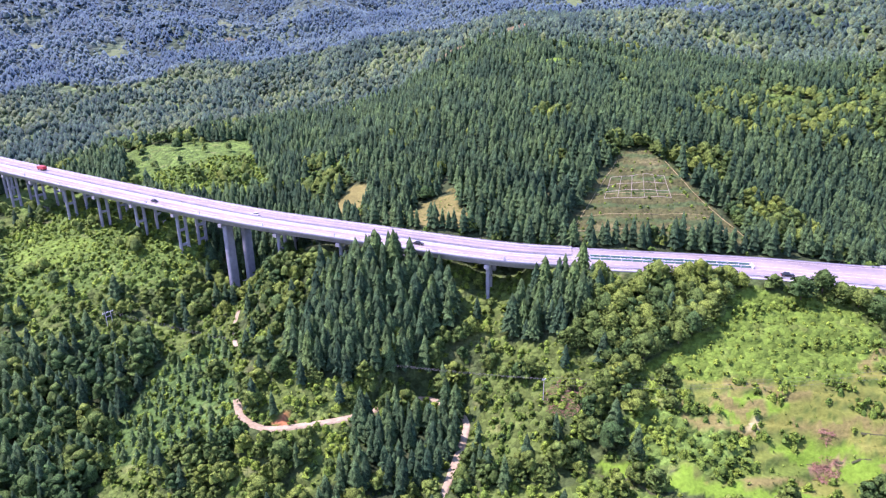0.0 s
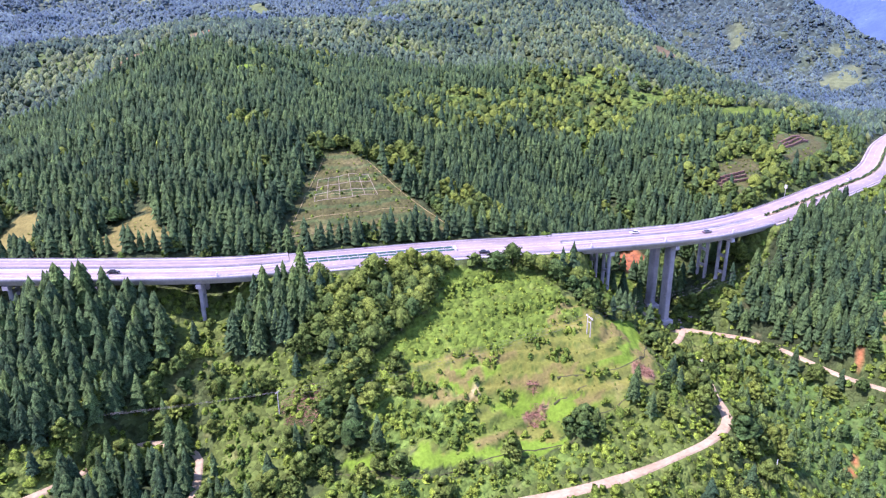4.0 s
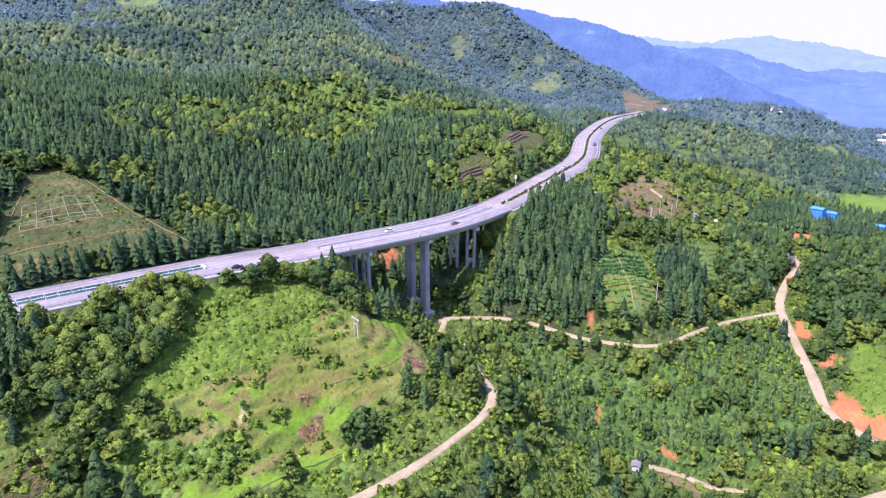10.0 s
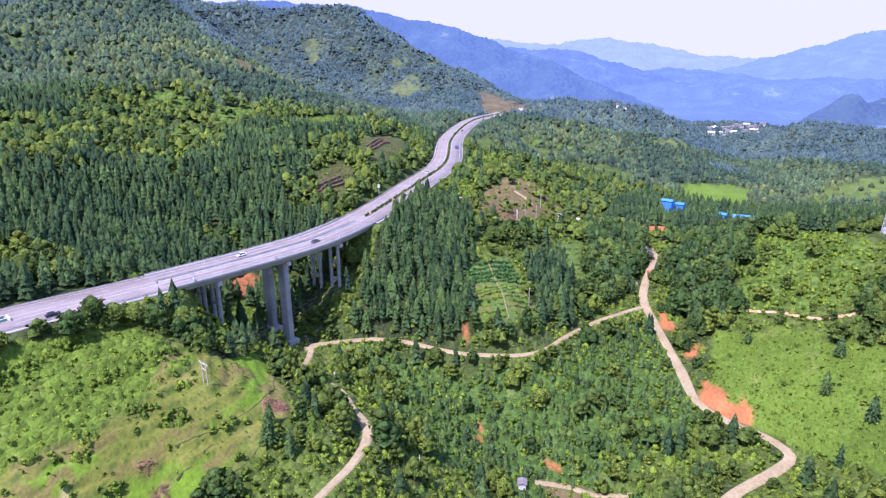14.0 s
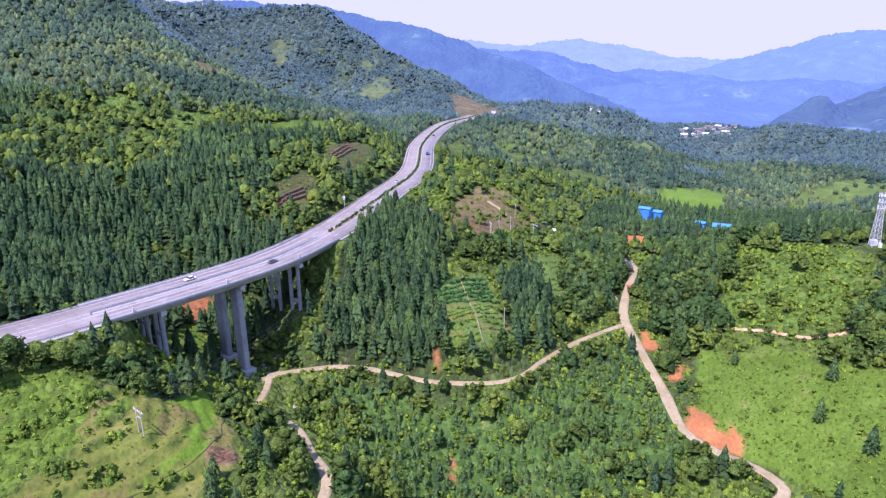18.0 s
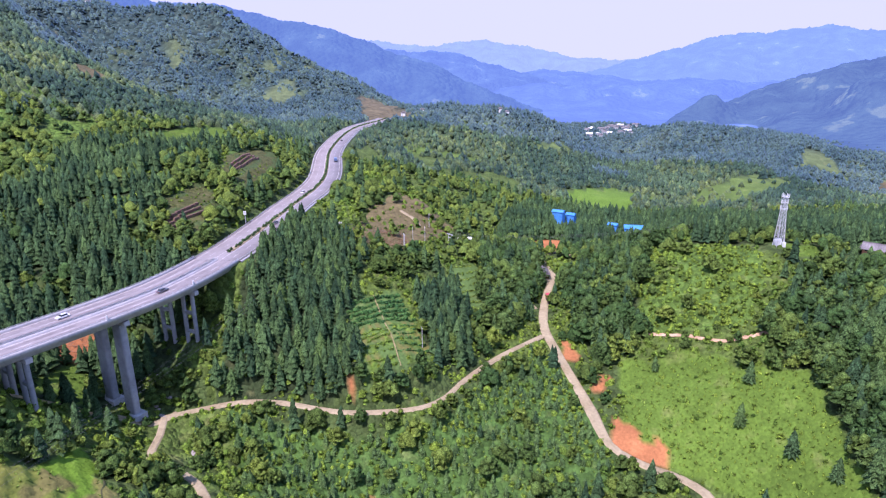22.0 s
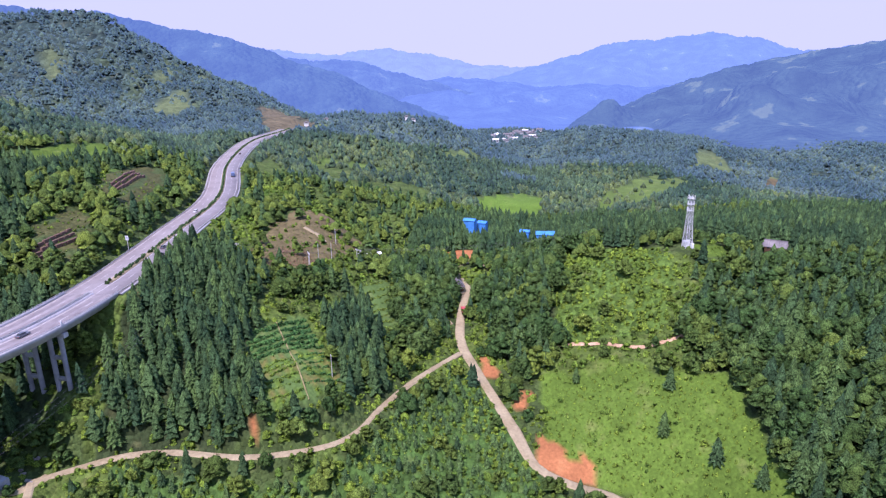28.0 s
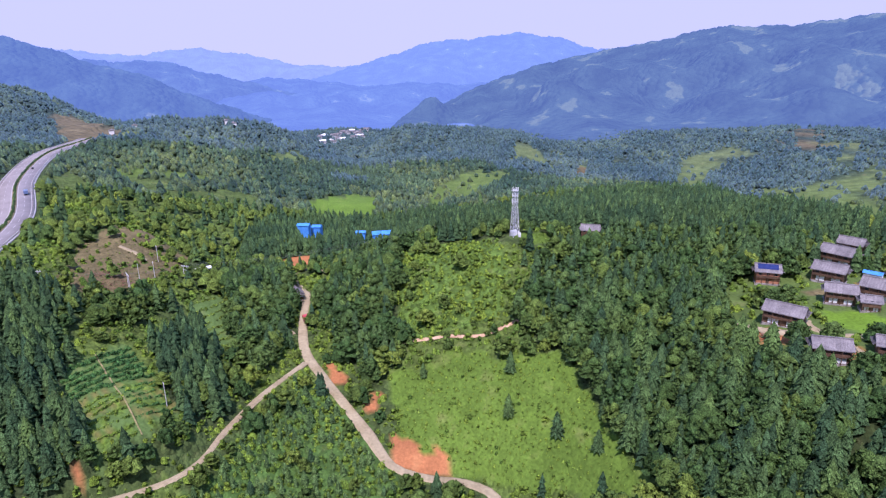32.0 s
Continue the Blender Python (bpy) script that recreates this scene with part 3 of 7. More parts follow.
for size, lo, hi in ((0.02, 0.88, 1.14), (0.11, 0.86, 1.15), (0.9, 0.80, 1.20)):
    t = gn.new("ShaderNodeTexNoise")
    t.inputs["Scale"].default_value, t.inputs["Detail"].default_value = size, 5.0
    gl.new(gpos.outputs["Position"], t.inputs["Vector"])
    r = gn.new("ShaderNodeMapRange")
    r.inputs["From Min"].default_value, r.inputs["From Max"].default_value, r.inputs["To Min"].default_value, r.inputs["To Max"].default_value = 0.3, 0.7, lo, hi
    gl.new(t.outputs["Fac"], r.inputs["Value"])
    layers.append((t, r))
tone = layers[0][1].outputs[0]
for _, r in layers[1:]:
    m = gn.new("ShaderNodeMath")
    m.operation = "MULTIPLY"
    gl.new(tone, m.inputs[0])
    gl.new(r.outputs[0], m.inputs[1])
    tone = m.outputs[0]
straw = gn.new("ShaderNodeMix")
straw.data_type = "RGBA"
straw.inputs["B"].default_value = (0.20, 0.17, 0.07, 1)
sm = gn.new("ShaderNodeMapRange")
sm.inputs["From Min"].default_value, sm.inputs["From Max"].default_value, sm.inputs["To Max"].default_value = 0.58, 0.74, 0.30
gl.new(layers[1][0].outputs["Fac"], sm.inputs["Value"])
gl.new(sm.outputs[0], straw.inputs["Factor"])
gl.new(soil.outputs["Color"], straw.inputs["A"])
gs = gn.new("ShaderNodeVectorMath")
gs.operation = "SCALE"
gl.new(straw.outputs["Result"], gs.inputs[0])
gl.new(tone, gs.inputs["Scale"])
gl.new(gs.outputs[0], gb.inputs["Base Color"])
# low scrub and far tree tops: rounded clumps with shade between them
shaken = gn.new("ShaderNodeVectorMath")
shaken.operation = "MULTIPLY_ADD"
shaken.inputs[1].default_value = (1.6, 1.6, 1.6)
gl.new(layers[2][0].outputs["Color"], shaken.inputs[0])
gl.new(gpos.outputs["Position"], shaken.inputs[2])
tops, dim = None, None
for attribute, size, rise in (("scrub", 0.46, 1.5), ("canopy", 0.115, 7.0)):
    who = gn.new("ShaderNodeAttribute")
    who.attribute_name = attribute
    cell = gn.new("ShaderNodeTexVoronoi")
    cell.inputs["Scale"].default_value = size
    gl.new(shaken.outputs[0], cell.inputs["Vector"])
    h = gn.new("ShaderNodeMapRange")
    h.inputs["From Min"].default_value, h.inputs["From Max"].default_value, h.inputs["To Min"].default_value, h.inputs["To Max"].default_value = 0.0, 0.85, rise, 0.0
    gl.new(cell.outputs["Distance"], h.inputs["Value"])
    a = gn.new("ShaderNodeMath")
    a.operation = "MULTIPLY"
    gl.new(h.outputs[0], a.inputs[0])
    gl.new(who.outputs["Fac"], a.inputs[1])
    hue = gn.new("ShaderNodeSeparateColor")
    gl.new(cell.outputs["Color"], hue.inputs[0])
    lo = gn.new("ShaderNodeMapRange")
    lo.inputs["To Min"].default_value, lo.inputs["To Max"].default_value = 0.62, 1.38
    gl.new(hue.outputs[0], lo.inputs["Value"])
    mixed = gn.new("ShaderNodeMix")
    mixed.inputs["A"].default_value = 1.0
    gl.new(who.outputs["Fac"], mixed.inputs["Factor"])
    gl.new(lo.outputs[0], mixed.inputs["B"])
    if tops is None:
        tops, dim = a.outputs[0], mixed.outputs["Result"]
    else:
        add = gn.new("ShaderNodeMath")
        gl.new(tops, add.inputs[0])
        gl.new(a.outputs[0], add.inputs[1])
        mul = gn.new("ShaderNodeMath")
        mul.operation = "MULTIPLY"
        gl.new(dim, mul.inputs[0])
        gl.new(mixed.outputs["Result"], mul.inputs[1])
        tops, dim = add.outputs[0], mul.outputs[0]
fleck = gn.new("ShaderNodeVectorMath")
fleck.operation = "SCALE"
gl.new(gs.outputs[0], fleck.inputs[0])
gl.new(dim, fleck.inputs["Scale"])
gl.new(fleck.outputs[0], gb.inputs["Base Color"])
rough = gn.new("ShaderNodeMath")
rough.operation = "MULTIPLY_ADD"
rough.inputs[1].default_value = 0.45
gl.new(layers[2][0].outputs["Fac"], rough.inputs[0])
gl.new(tops, rough.inputs[2])
gbump = gn.new("ShaderNodeBump")
gbump.inputs["Strength"].default_value, gbump.inputs["Distance"].default_value = 0.8, 1.0
gl.new(rough.outputs[0], gbump.inputs["Height"])
gl.new(gbump.outputs["Normal"], gb.inputs["Normal"])
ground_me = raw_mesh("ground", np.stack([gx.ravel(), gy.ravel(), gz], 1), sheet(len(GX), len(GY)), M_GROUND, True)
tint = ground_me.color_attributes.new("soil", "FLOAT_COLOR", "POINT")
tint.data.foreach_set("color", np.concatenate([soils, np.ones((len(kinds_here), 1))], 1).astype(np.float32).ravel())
SCRUB = np.array([1.0, 1.0, 0.8, 1.0, 0.10, 0.32, 0.5, 0.4, 1.0, 0.1, 0.9, 0.25, 0.0, 0.2, 0.0, 0.8, 0.0, 0.15])
afar = np.clip((np.hypot(gx.ravel() - 40, gy.ravel() - 10) - 600) / 250, 0, 1)
bushy = SCRUB[kinds_here]
ground_me.attributes.new("scrub", "FLOAT", "POINT").data.foreach_set("value", (bushy * (1 - afar)).astype(np.float32))
ground_me.attributes.new("canopy", "FLOAT", "POINT").data.foreach_set("value", (bushy * afar).astype(np.float32))
tagged(new("ground", ground_me), "grassy and wooded hillsides with red soil in a mountain valley", "ground", kind="structure")

# ---- far ranges that close the valley: a backdrop of distance, its haze put in as blue emission ----
def hazy(name, wood, field, air, glow, share=0.62):
    """Distant woods with some fields between them; an even emission stands in for the haze before them."""
    m = bpy.data.materials.new(name)
    m.use_nodes = True
    n, l = m.node_tree.nodes, m.node_tree.links
    b = n["Principled BSDF"]
    b.inputs["Roughness"].default_value, b.inputs["Specular IOR Level"].default_value = 1.0, 0.0
    geo = n.new("ShaderNodeNewGeometry")
    t = n.new("ShaderNodeTexNoise")
    t.inputs["Scale"].default_value, t.inputs["Detail"].default_value = 0.014, 7.0
    l.new(geo.outputs["Position"], t.inputs["Vector"])
    r = n.new("ShaderNodeValToRGB")
    r.color_ramp.elements[0].position, r.color_ramp.elements[0].color = share, (*wood, 1)
    r.color_ramp.elements[1].position, r.color_ramp.elements[1].color = share + 0.03, (*field, 1)
    r.color_ramp.elements.new(share - 0.25).color = tuple(0.6 * c for c in wood) + (1,)
    l.new(t.outputs["Fac"], r.inputs["Fac"])
    l.new(r.outputs["Color"], b.inputs["Base Color"])
    crowns = n.new("ShaderNodeTexVoronoi")
    crowns.inputs["Scale"].default_value = 0.07
    l.new(geo.outputs["Position"], crowns.inputs["Vector"])
    bp = n.new("ShaderNodeBump")
    bp.invert = True
    bp.inputs["Strength"].default_value, bp.inputs["Distance"].default_value = 0.9, 9.0
    l.new(crowns.outputs["Distance"], bp.inputs["Height"])
    l.new(bp.outputs["Normal"], b.inputs["Normal"])
    # the surface itself glows in the haze colour
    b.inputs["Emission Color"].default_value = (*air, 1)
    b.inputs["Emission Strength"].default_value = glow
    return m


def far_range(label, crest, foot, mat, seed, relief=26.0, base=-75.0, bend=1.25):
    """A range by bearing, angle of elevation and distance along its crest, seen from over the valley, falling to a foot at the given distance."""
    rng = np.random.RandomState(seed)
    az = np.arange(crest[0][0], crest[-1][0] + 0.01, 0.15)
    el, away = (np.interp(az, [c[0] for c in crest], [c[i] for c in crest]) for i in (1, 2))
    top = 119 + away * np.tan(np.radians(el)) + np.sin(az * 2.1 + seed) * away * 0.0009 + np.sin(az * 5.3) * away * 0.0005 + rng.normal(0, 1.0, len(az)) * away * 0.0005
    rows, n = [], 40
    for k in range(n + 1):
        t = k / n
        d = away + (foot - away) * t
        x, y = 65 + d * np.sin(np.radians(az)), 27 + d * np.cos(np.radians(az))
        fold = (wander(x, y, 520, seed + 300) * relief + wander(x, y, 190, seed + 310) * relief * 0.5) * np.clip((az - az[0]) / 7, 0, 1)
        rows.append(np.stack([x, y, base + (top - base) * (1 - t) ** bend + fold * math.sin(math.pi * t) ** 1.4], 1))
    v = np.stack(rows, 1).reshape(-1, 3)
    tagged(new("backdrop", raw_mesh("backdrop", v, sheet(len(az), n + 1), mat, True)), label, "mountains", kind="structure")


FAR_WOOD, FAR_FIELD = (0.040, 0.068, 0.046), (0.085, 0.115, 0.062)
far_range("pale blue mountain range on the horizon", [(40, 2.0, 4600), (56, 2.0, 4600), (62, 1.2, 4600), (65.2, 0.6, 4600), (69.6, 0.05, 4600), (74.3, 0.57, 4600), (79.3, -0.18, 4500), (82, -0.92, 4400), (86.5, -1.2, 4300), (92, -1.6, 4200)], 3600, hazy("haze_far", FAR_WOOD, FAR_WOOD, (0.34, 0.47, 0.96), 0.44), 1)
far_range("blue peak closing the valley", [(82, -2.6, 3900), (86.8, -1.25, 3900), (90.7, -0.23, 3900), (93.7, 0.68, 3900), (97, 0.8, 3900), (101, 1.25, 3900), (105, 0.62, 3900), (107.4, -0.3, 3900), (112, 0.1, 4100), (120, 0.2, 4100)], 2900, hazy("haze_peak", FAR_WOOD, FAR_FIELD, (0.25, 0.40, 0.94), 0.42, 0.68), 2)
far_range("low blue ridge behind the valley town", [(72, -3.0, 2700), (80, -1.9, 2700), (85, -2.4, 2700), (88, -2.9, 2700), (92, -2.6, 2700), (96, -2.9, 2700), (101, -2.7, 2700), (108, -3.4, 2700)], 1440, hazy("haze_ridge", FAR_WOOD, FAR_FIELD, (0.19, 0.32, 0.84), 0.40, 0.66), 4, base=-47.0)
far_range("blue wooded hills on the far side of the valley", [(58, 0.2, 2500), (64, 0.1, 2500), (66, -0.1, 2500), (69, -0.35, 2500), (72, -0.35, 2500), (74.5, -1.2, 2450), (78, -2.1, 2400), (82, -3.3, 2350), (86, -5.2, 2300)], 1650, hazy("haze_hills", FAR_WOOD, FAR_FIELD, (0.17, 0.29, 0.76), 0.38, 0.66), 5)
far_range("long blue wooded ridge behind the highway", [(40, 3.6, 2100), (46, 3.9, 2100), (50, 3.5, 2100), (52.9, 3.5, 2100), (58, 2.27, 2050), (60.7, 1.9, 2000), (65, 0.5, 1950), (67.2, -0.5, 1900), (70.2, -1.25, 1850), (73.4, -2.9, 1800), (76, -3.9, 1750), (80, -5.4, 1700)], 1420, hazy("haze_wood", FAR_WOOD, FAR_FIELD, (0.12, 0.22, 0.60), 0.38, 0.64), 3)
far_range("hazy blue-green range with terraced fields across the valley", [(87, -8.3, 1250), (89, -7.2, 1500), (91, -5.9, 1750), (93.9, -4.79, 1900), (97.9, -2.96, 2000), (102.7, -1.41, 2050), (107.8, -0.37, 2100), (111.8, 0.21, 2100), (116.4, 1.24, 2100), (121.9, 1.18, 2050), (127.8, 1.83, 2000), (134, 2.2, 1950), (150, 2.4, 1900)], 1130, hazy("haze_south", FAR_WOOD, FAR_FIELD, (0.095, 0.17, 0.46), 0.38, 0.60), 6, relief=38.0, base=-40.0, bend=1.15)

# ---- plants ----
def foliage(name, dark, light, attribute=True, sheer=0.0, vary=0.28, grain=2.4, haze_sheen=0.0):
    """Leaves or needles: two greens mixed plant by plant, with finer changes over each crown."""
    m = bpy.data.materials.new(name)
    m.use_nodes = True
    n, l = m.node_tree.nodes, m.node_tree.links
    b = n["Principled BSDF"]
    b.inputs["Roughness"].default_value, b.inputs["Specular IOR Level"].default_value = 0.7, 0.08
    # blue sheen laid over the leaves in place of distance haze
    b.inputs["Sheen Weight"].default_value, b.inputs["Sheen Roughness"].default_value, b.inputs["Sheen Tint"].default_value = haze_sheen, 0.6, (0.42, 0.66, 1.0, 1)
    if attribute:
        who = n.new("ShaderNodeAttribute")
        who.attribute_name = "tint"
        plant = who.outputs["Fac"]
    else:
        plant = n.new("ShaderNodeObjectInfo").outputs["Random"]
    mix = n.new("ShaderNodeMix")
    mix.data_type = "RGBA"
    mix.inputs["A"].default_value, mix.inputs["B"].default_value = (*dark, 1), (*light, 1)
    l.new(plant, mix.inputs["Factor"])
    geo = n.new("ShaderNodeNewGeometry")
    isl = n.new("ShaderNodeMapRange")
    isl.inputs["To Min"].default_value, isl.inputs["To Max"].default_value = 1 - vary, 1 + vary
    l.new(geo.outputs["Random Per Island"], isl.inputs["Value"])
    sc = n.new("ShaderNodeVectorMath")
    sc.operation = "SCALE"
    l.new(mix.outputs["Result"], sc.inputs[0])
    l.new(isl.outputs[0], sc.inputs["Scale"])
    leafy = n.new("ShaderNodeTexNoise")
    leafy.inputs["Scale"].default_value, leafy.inputs["Detail"].default_value = grain, 5.0
    l.new(geo.outputs["Position"], leafy.inputs["Vector"])
    spot = n.new("ShaderNodeMapRange")
    spot.inputs["From Min"].default_value, spot.inputs["From Max"].default_value, spot.inputs["To Min"].default_value, spot.inputs["To Max"].default_value = 0.34, 0.66, 0.40, 1.60
    l.new(leafy.outputs["Fac"], spot.inputs["Value"])
    broad = n.new("ShaderNodeTexNoise")
    broad.inputs["Scale"].default_value, broad.inputs["Detail"].default_value = grain * 0.3, 2.0
    l.new(geo.outputs["Position"], broad.inputs["Vector"])
    tuft = n.new("ShaderNodeMapRange")
    tuft.inputs["From Min"].default_value, tuft.inputs["From Max"].default_value, tuft.inputs["To Min"].default_value, tuft.inputs["To Max"].default_value = 0.34, 0.66, 0.72, 1.28
    l.new(broad.outputs["Fac"], tuft.inputs["Value"])
    both = n.new("ShaderNodeMath")
    both.operation = "MULTIPLY"
    l.new(spot.outputs[0], both.inputs[0])
    l.new(tuft.outputs[0], both.inputs[1])
    spot = both
    s2 = n.new("ShaderNodeVectorMath")
    s2.operation = "SCALE"
    l.new(sc.outputs[0], s2.inputs[0])
    l.new(spot.outputs[0], s2.inputs["Scale"])
    sc = s2
    bp = n.new("ShaderNodeBump")
    bp.inputs["Strength"].default_value, bp.inputs["Distance"].default_value = 1.0, 0.8
    l.new(leafy.outputs["Fac"], bp.inputs["Height"])
    l.new(bp.outputs["Normal"], b.inputs["Normal"])
    l.new(sc.outputs[0], b.inputs["Base Color"])
    if sheer:
        tr = n.new("ShaderNodeBsdfTranslucent")
        l.new(sc.outputs[0], tr.inputs["Color"])
        ms = n.new("ShaderNodeMixShader")
        ms.inputs[0].default_value = sheer
        l.new(b.outputs[0], ms.inputs[1])
        l.new(tr.outputs[0], ms.inputs[2])
        l.new(ms.outputs[0], n["Material Output"].inputs["Surface"])
    return m


C_DARK, C_LIGHT = (0.031, 0.068, 0.030), (0.090, 0.158, 0.044)
L_DARK, L_LIGHT = (0.044, 0.092, 0.024), (0.148, 0.204, 0.030)
S_DARK, S_LIGHT = (0.074, 0.142, 0.022), (0.172, 0.254, 0.028)
M_FIRS, M_FIR = foliage("fir_needles", C_DARK, C_LIGHT), foliage("fir_crown", C_DARK, (0.086, 0.150, 0.038), False)
M_TREE_DARK = foliage("dark_tree_leaves", L_DARK, (0.080, 0.134, 0.032), False)
M_WOOD, M_TREE = foliage("wood_leaves", L_DARK, L_LIGHT), foliage("tree_leaves", L_DARK, L_LIGHT, False)
M_SHRUBS, M_BUSH = foliage("shrub_foliage", S_DARK, S_LIGHT), foliage("bush_foliage", S_DARK, S_LIGHT, False)
# sheen stands for haze here; the far pair's base colours are bluer for it too
M_FIRS_MID, M_WOOD_MID = foliage("hazed_mid_fir_needles", (0.026, 0.056, 0.030), (0.066, 0.112, 0.046), grain=0.9, haze_sheen=0.08), foliage("hazed_mid_wood_leaves", (0.036, 0.070, 0.032), (0.104, 0.142, 0.042), grain=0.9, haze_sheen=0.08)
M_FARFIR, M_FARWOOD = foliage("hazed_far_fir_needles", (0.028, 0.058, 0.050), (0.054, 0.092, 0.066), grain=0.5, haze_sheen=0.26, vary=0.16), foliage("hazed_far_wood_leaves", (0.034, 0.066, 0.052), (0.074, 0.112, 0.066), grain=0.5, haze_sheen=0.26, vary=0.16)
M_GRASS = foliage("grass_blades", (0.095, 0.160, 0.022), (0.170, 0.240, 0.040), vary=0.35)
M_CROP = foliage("crop_leaves", (0.040, 0.110, 0.030), (0.075, 0.170, 0.038))


def fir_shape(rng, tiers, points, slim=0.205):
    """A fir one metre high: ragged skirts of branches one over another."""
    v, f = [], []
    for k in range(tiers):
        t = k / tiers
        low, high = 0.10 + 0.80 * t, min(1.0, 0.10 + 0.80 * t + 1.75 / tiers * 0.8 + 0.06)
        r = slim * (1 - t) ** 0.62 + 0.02
        base = len(v)
        v.append((rng.uniform(-.01, .01), rng.uniform(-.01, .01), high))
        turn = rng.uniform(0, 6.28)
        for j in range(points):
            a = turn + 6.283 * j / points
            rr = r * (1.0 if j % 2 == 0 else 0.62) * rng.uniform(0.75, 1.2)
            v.append((rr * math.cos(a), rr * math.sin(a), low + rng.uniform(-.03, .03) - (0.02 if j % 2 == 0 else -0.02)))
        f += [(base, base + 1 + j, base + 1 + (j + 1) % points) for j in range(points)]
    return np.array(v), np.array(f)


def crown_shape(rng, lumps, leaves, leaf, flat=0.8, low=0.22):
    """A leafy crown one metre high: bent leaf sprays set over a handful of lumps."""
    v, f = [], []
    for k in range(lumps):
        a, r = rng.uniform(0, 6.28), 0.26 * math.sqrt(rng.uniform(0, 1))
        c = np.array((r * math.cos(a), r * math.sin(a), rng.uniform(low + 0.14, 0.86 - r * 0.7)))
        size = rng.uniform(0.13, 0.21)
        for j in range(leaves):
            d = rng.normal(size=3)
            d[2] = abs(d[2]) * 0.9 - 0.25
            d /= np.linalg.norm(d)
            p = c + d * size * (1, 1, flat) * rng.uniform(0.75, 1.1)
            nrm = d + rng.normal(size=3) * 0.45
            nrm /= np.linalg.norm(nrm)
            u = np.cross(nrm, rng.normal(size=3))
            u /= np.linalg.norm(u)
            w = np.cross(nrm, u)
            s = leaf * rng.uniform(0.7, 1.3)
            base = len(v)
            v += [p + u * s, p + w * s * 0.8 - nrm * s * 0.25, p - u * s * 0.9, p - w * s * 0.8 - nrm * s * 0.2]
            f += [(base, base + 1, base + 2), (base, base + 2, base + 3)]
    return np.array(v), np.array(f)


def dome(rng, c, r, tall, sides=6):
    """A lumpy rounded clump of leaves: top and two rings."""
    v = [(c[0] + rng.uniform(-.15, .15) * r, c[1] + rng.uniform(-.15, .15) * r, c[2] + tall)]
    for rr, zz in ((0.68, 0.66), (1.0, 0.05)):
        t = rng.uniform(0, 6.28)
        for j in range(sides):
            a, k = t + 6.283 * j / sides, rng.uniform(0.78, 1.2)
            v.append((c[0] + r * rr * k * math.cos(a), c[1] + r * rr * k * math.sin(a), c[2] + tall * (zz + rng.uniform(-.14, .14))))
    f = [(0, 1 + j, 1 + (j + 1) % sides) for j in range(sides)]
    for j in range(sides):
        a, b, p, q = 1 + j, 1 + (j + 1) % sides, 1 + sides + j, 1 + sides + (j + 1) % sides
        f += [(a, p, q), (a, q, b)]
    return v, f


def clump_shape(rng, lumps, sprays, leaf, low=0.22, far=False):
    """A crown one metre high: rounded clumps with loose leaf sprays standing out of them."""
    v, f = [], []
    for k in range(lumps):
        a = 6.283 * k / max(1, lumps - 1) + rng.uniform(-.5, .5)
        r = 0.0 if k == 0 else 0.20 * rng.uniform(0.7, 1.25)
        s = (0.30 if k == 0 else 0.20) * rng.uniform(0.85, 1.15)
        base = -0.12 if far else low + (1 - low) * (0.30 if k == 0 else rng.uniform(0.0, 0.35))
        dv, df = dome(rng, (r * math.cos(a), r * math.sin(a), base), s * (1.2 if far else 1.0), (1 - base) if k == 0 else 0.42 * rng.uniform(0.8, 1.1), 5 if far else 6)
        f += [tuple(i + len(v) for i in t) for t in df]
        v += dv
    if not sprays:
        return np.array(v), np.array(f)
    sv, sf = crown_shape(rng, sprays, 5, leaf, low=low)
    return np.concatenate([np.array(v), sv]), np.concatenate([np.array(f), sf + len(v)])


def tuft_shape(rng, blades):
    v, f = [], []
    for j in range(blades):
        a, lean = rng.uniform(0, 6.28), rng.uniform(0.2, 0.7)
        c, s = math.cos(a), math.sin(a)
        base = len(v)
        v += [(-s * 0.16, c * 0.16, 0), (s * 0.16, -c * 0.16, 0), (c * lean, s * lean, rng.uniform(0.6, 1.0))]
        f.append((base, base + 1, base + 2))
    return np.array(v), np.array(f)


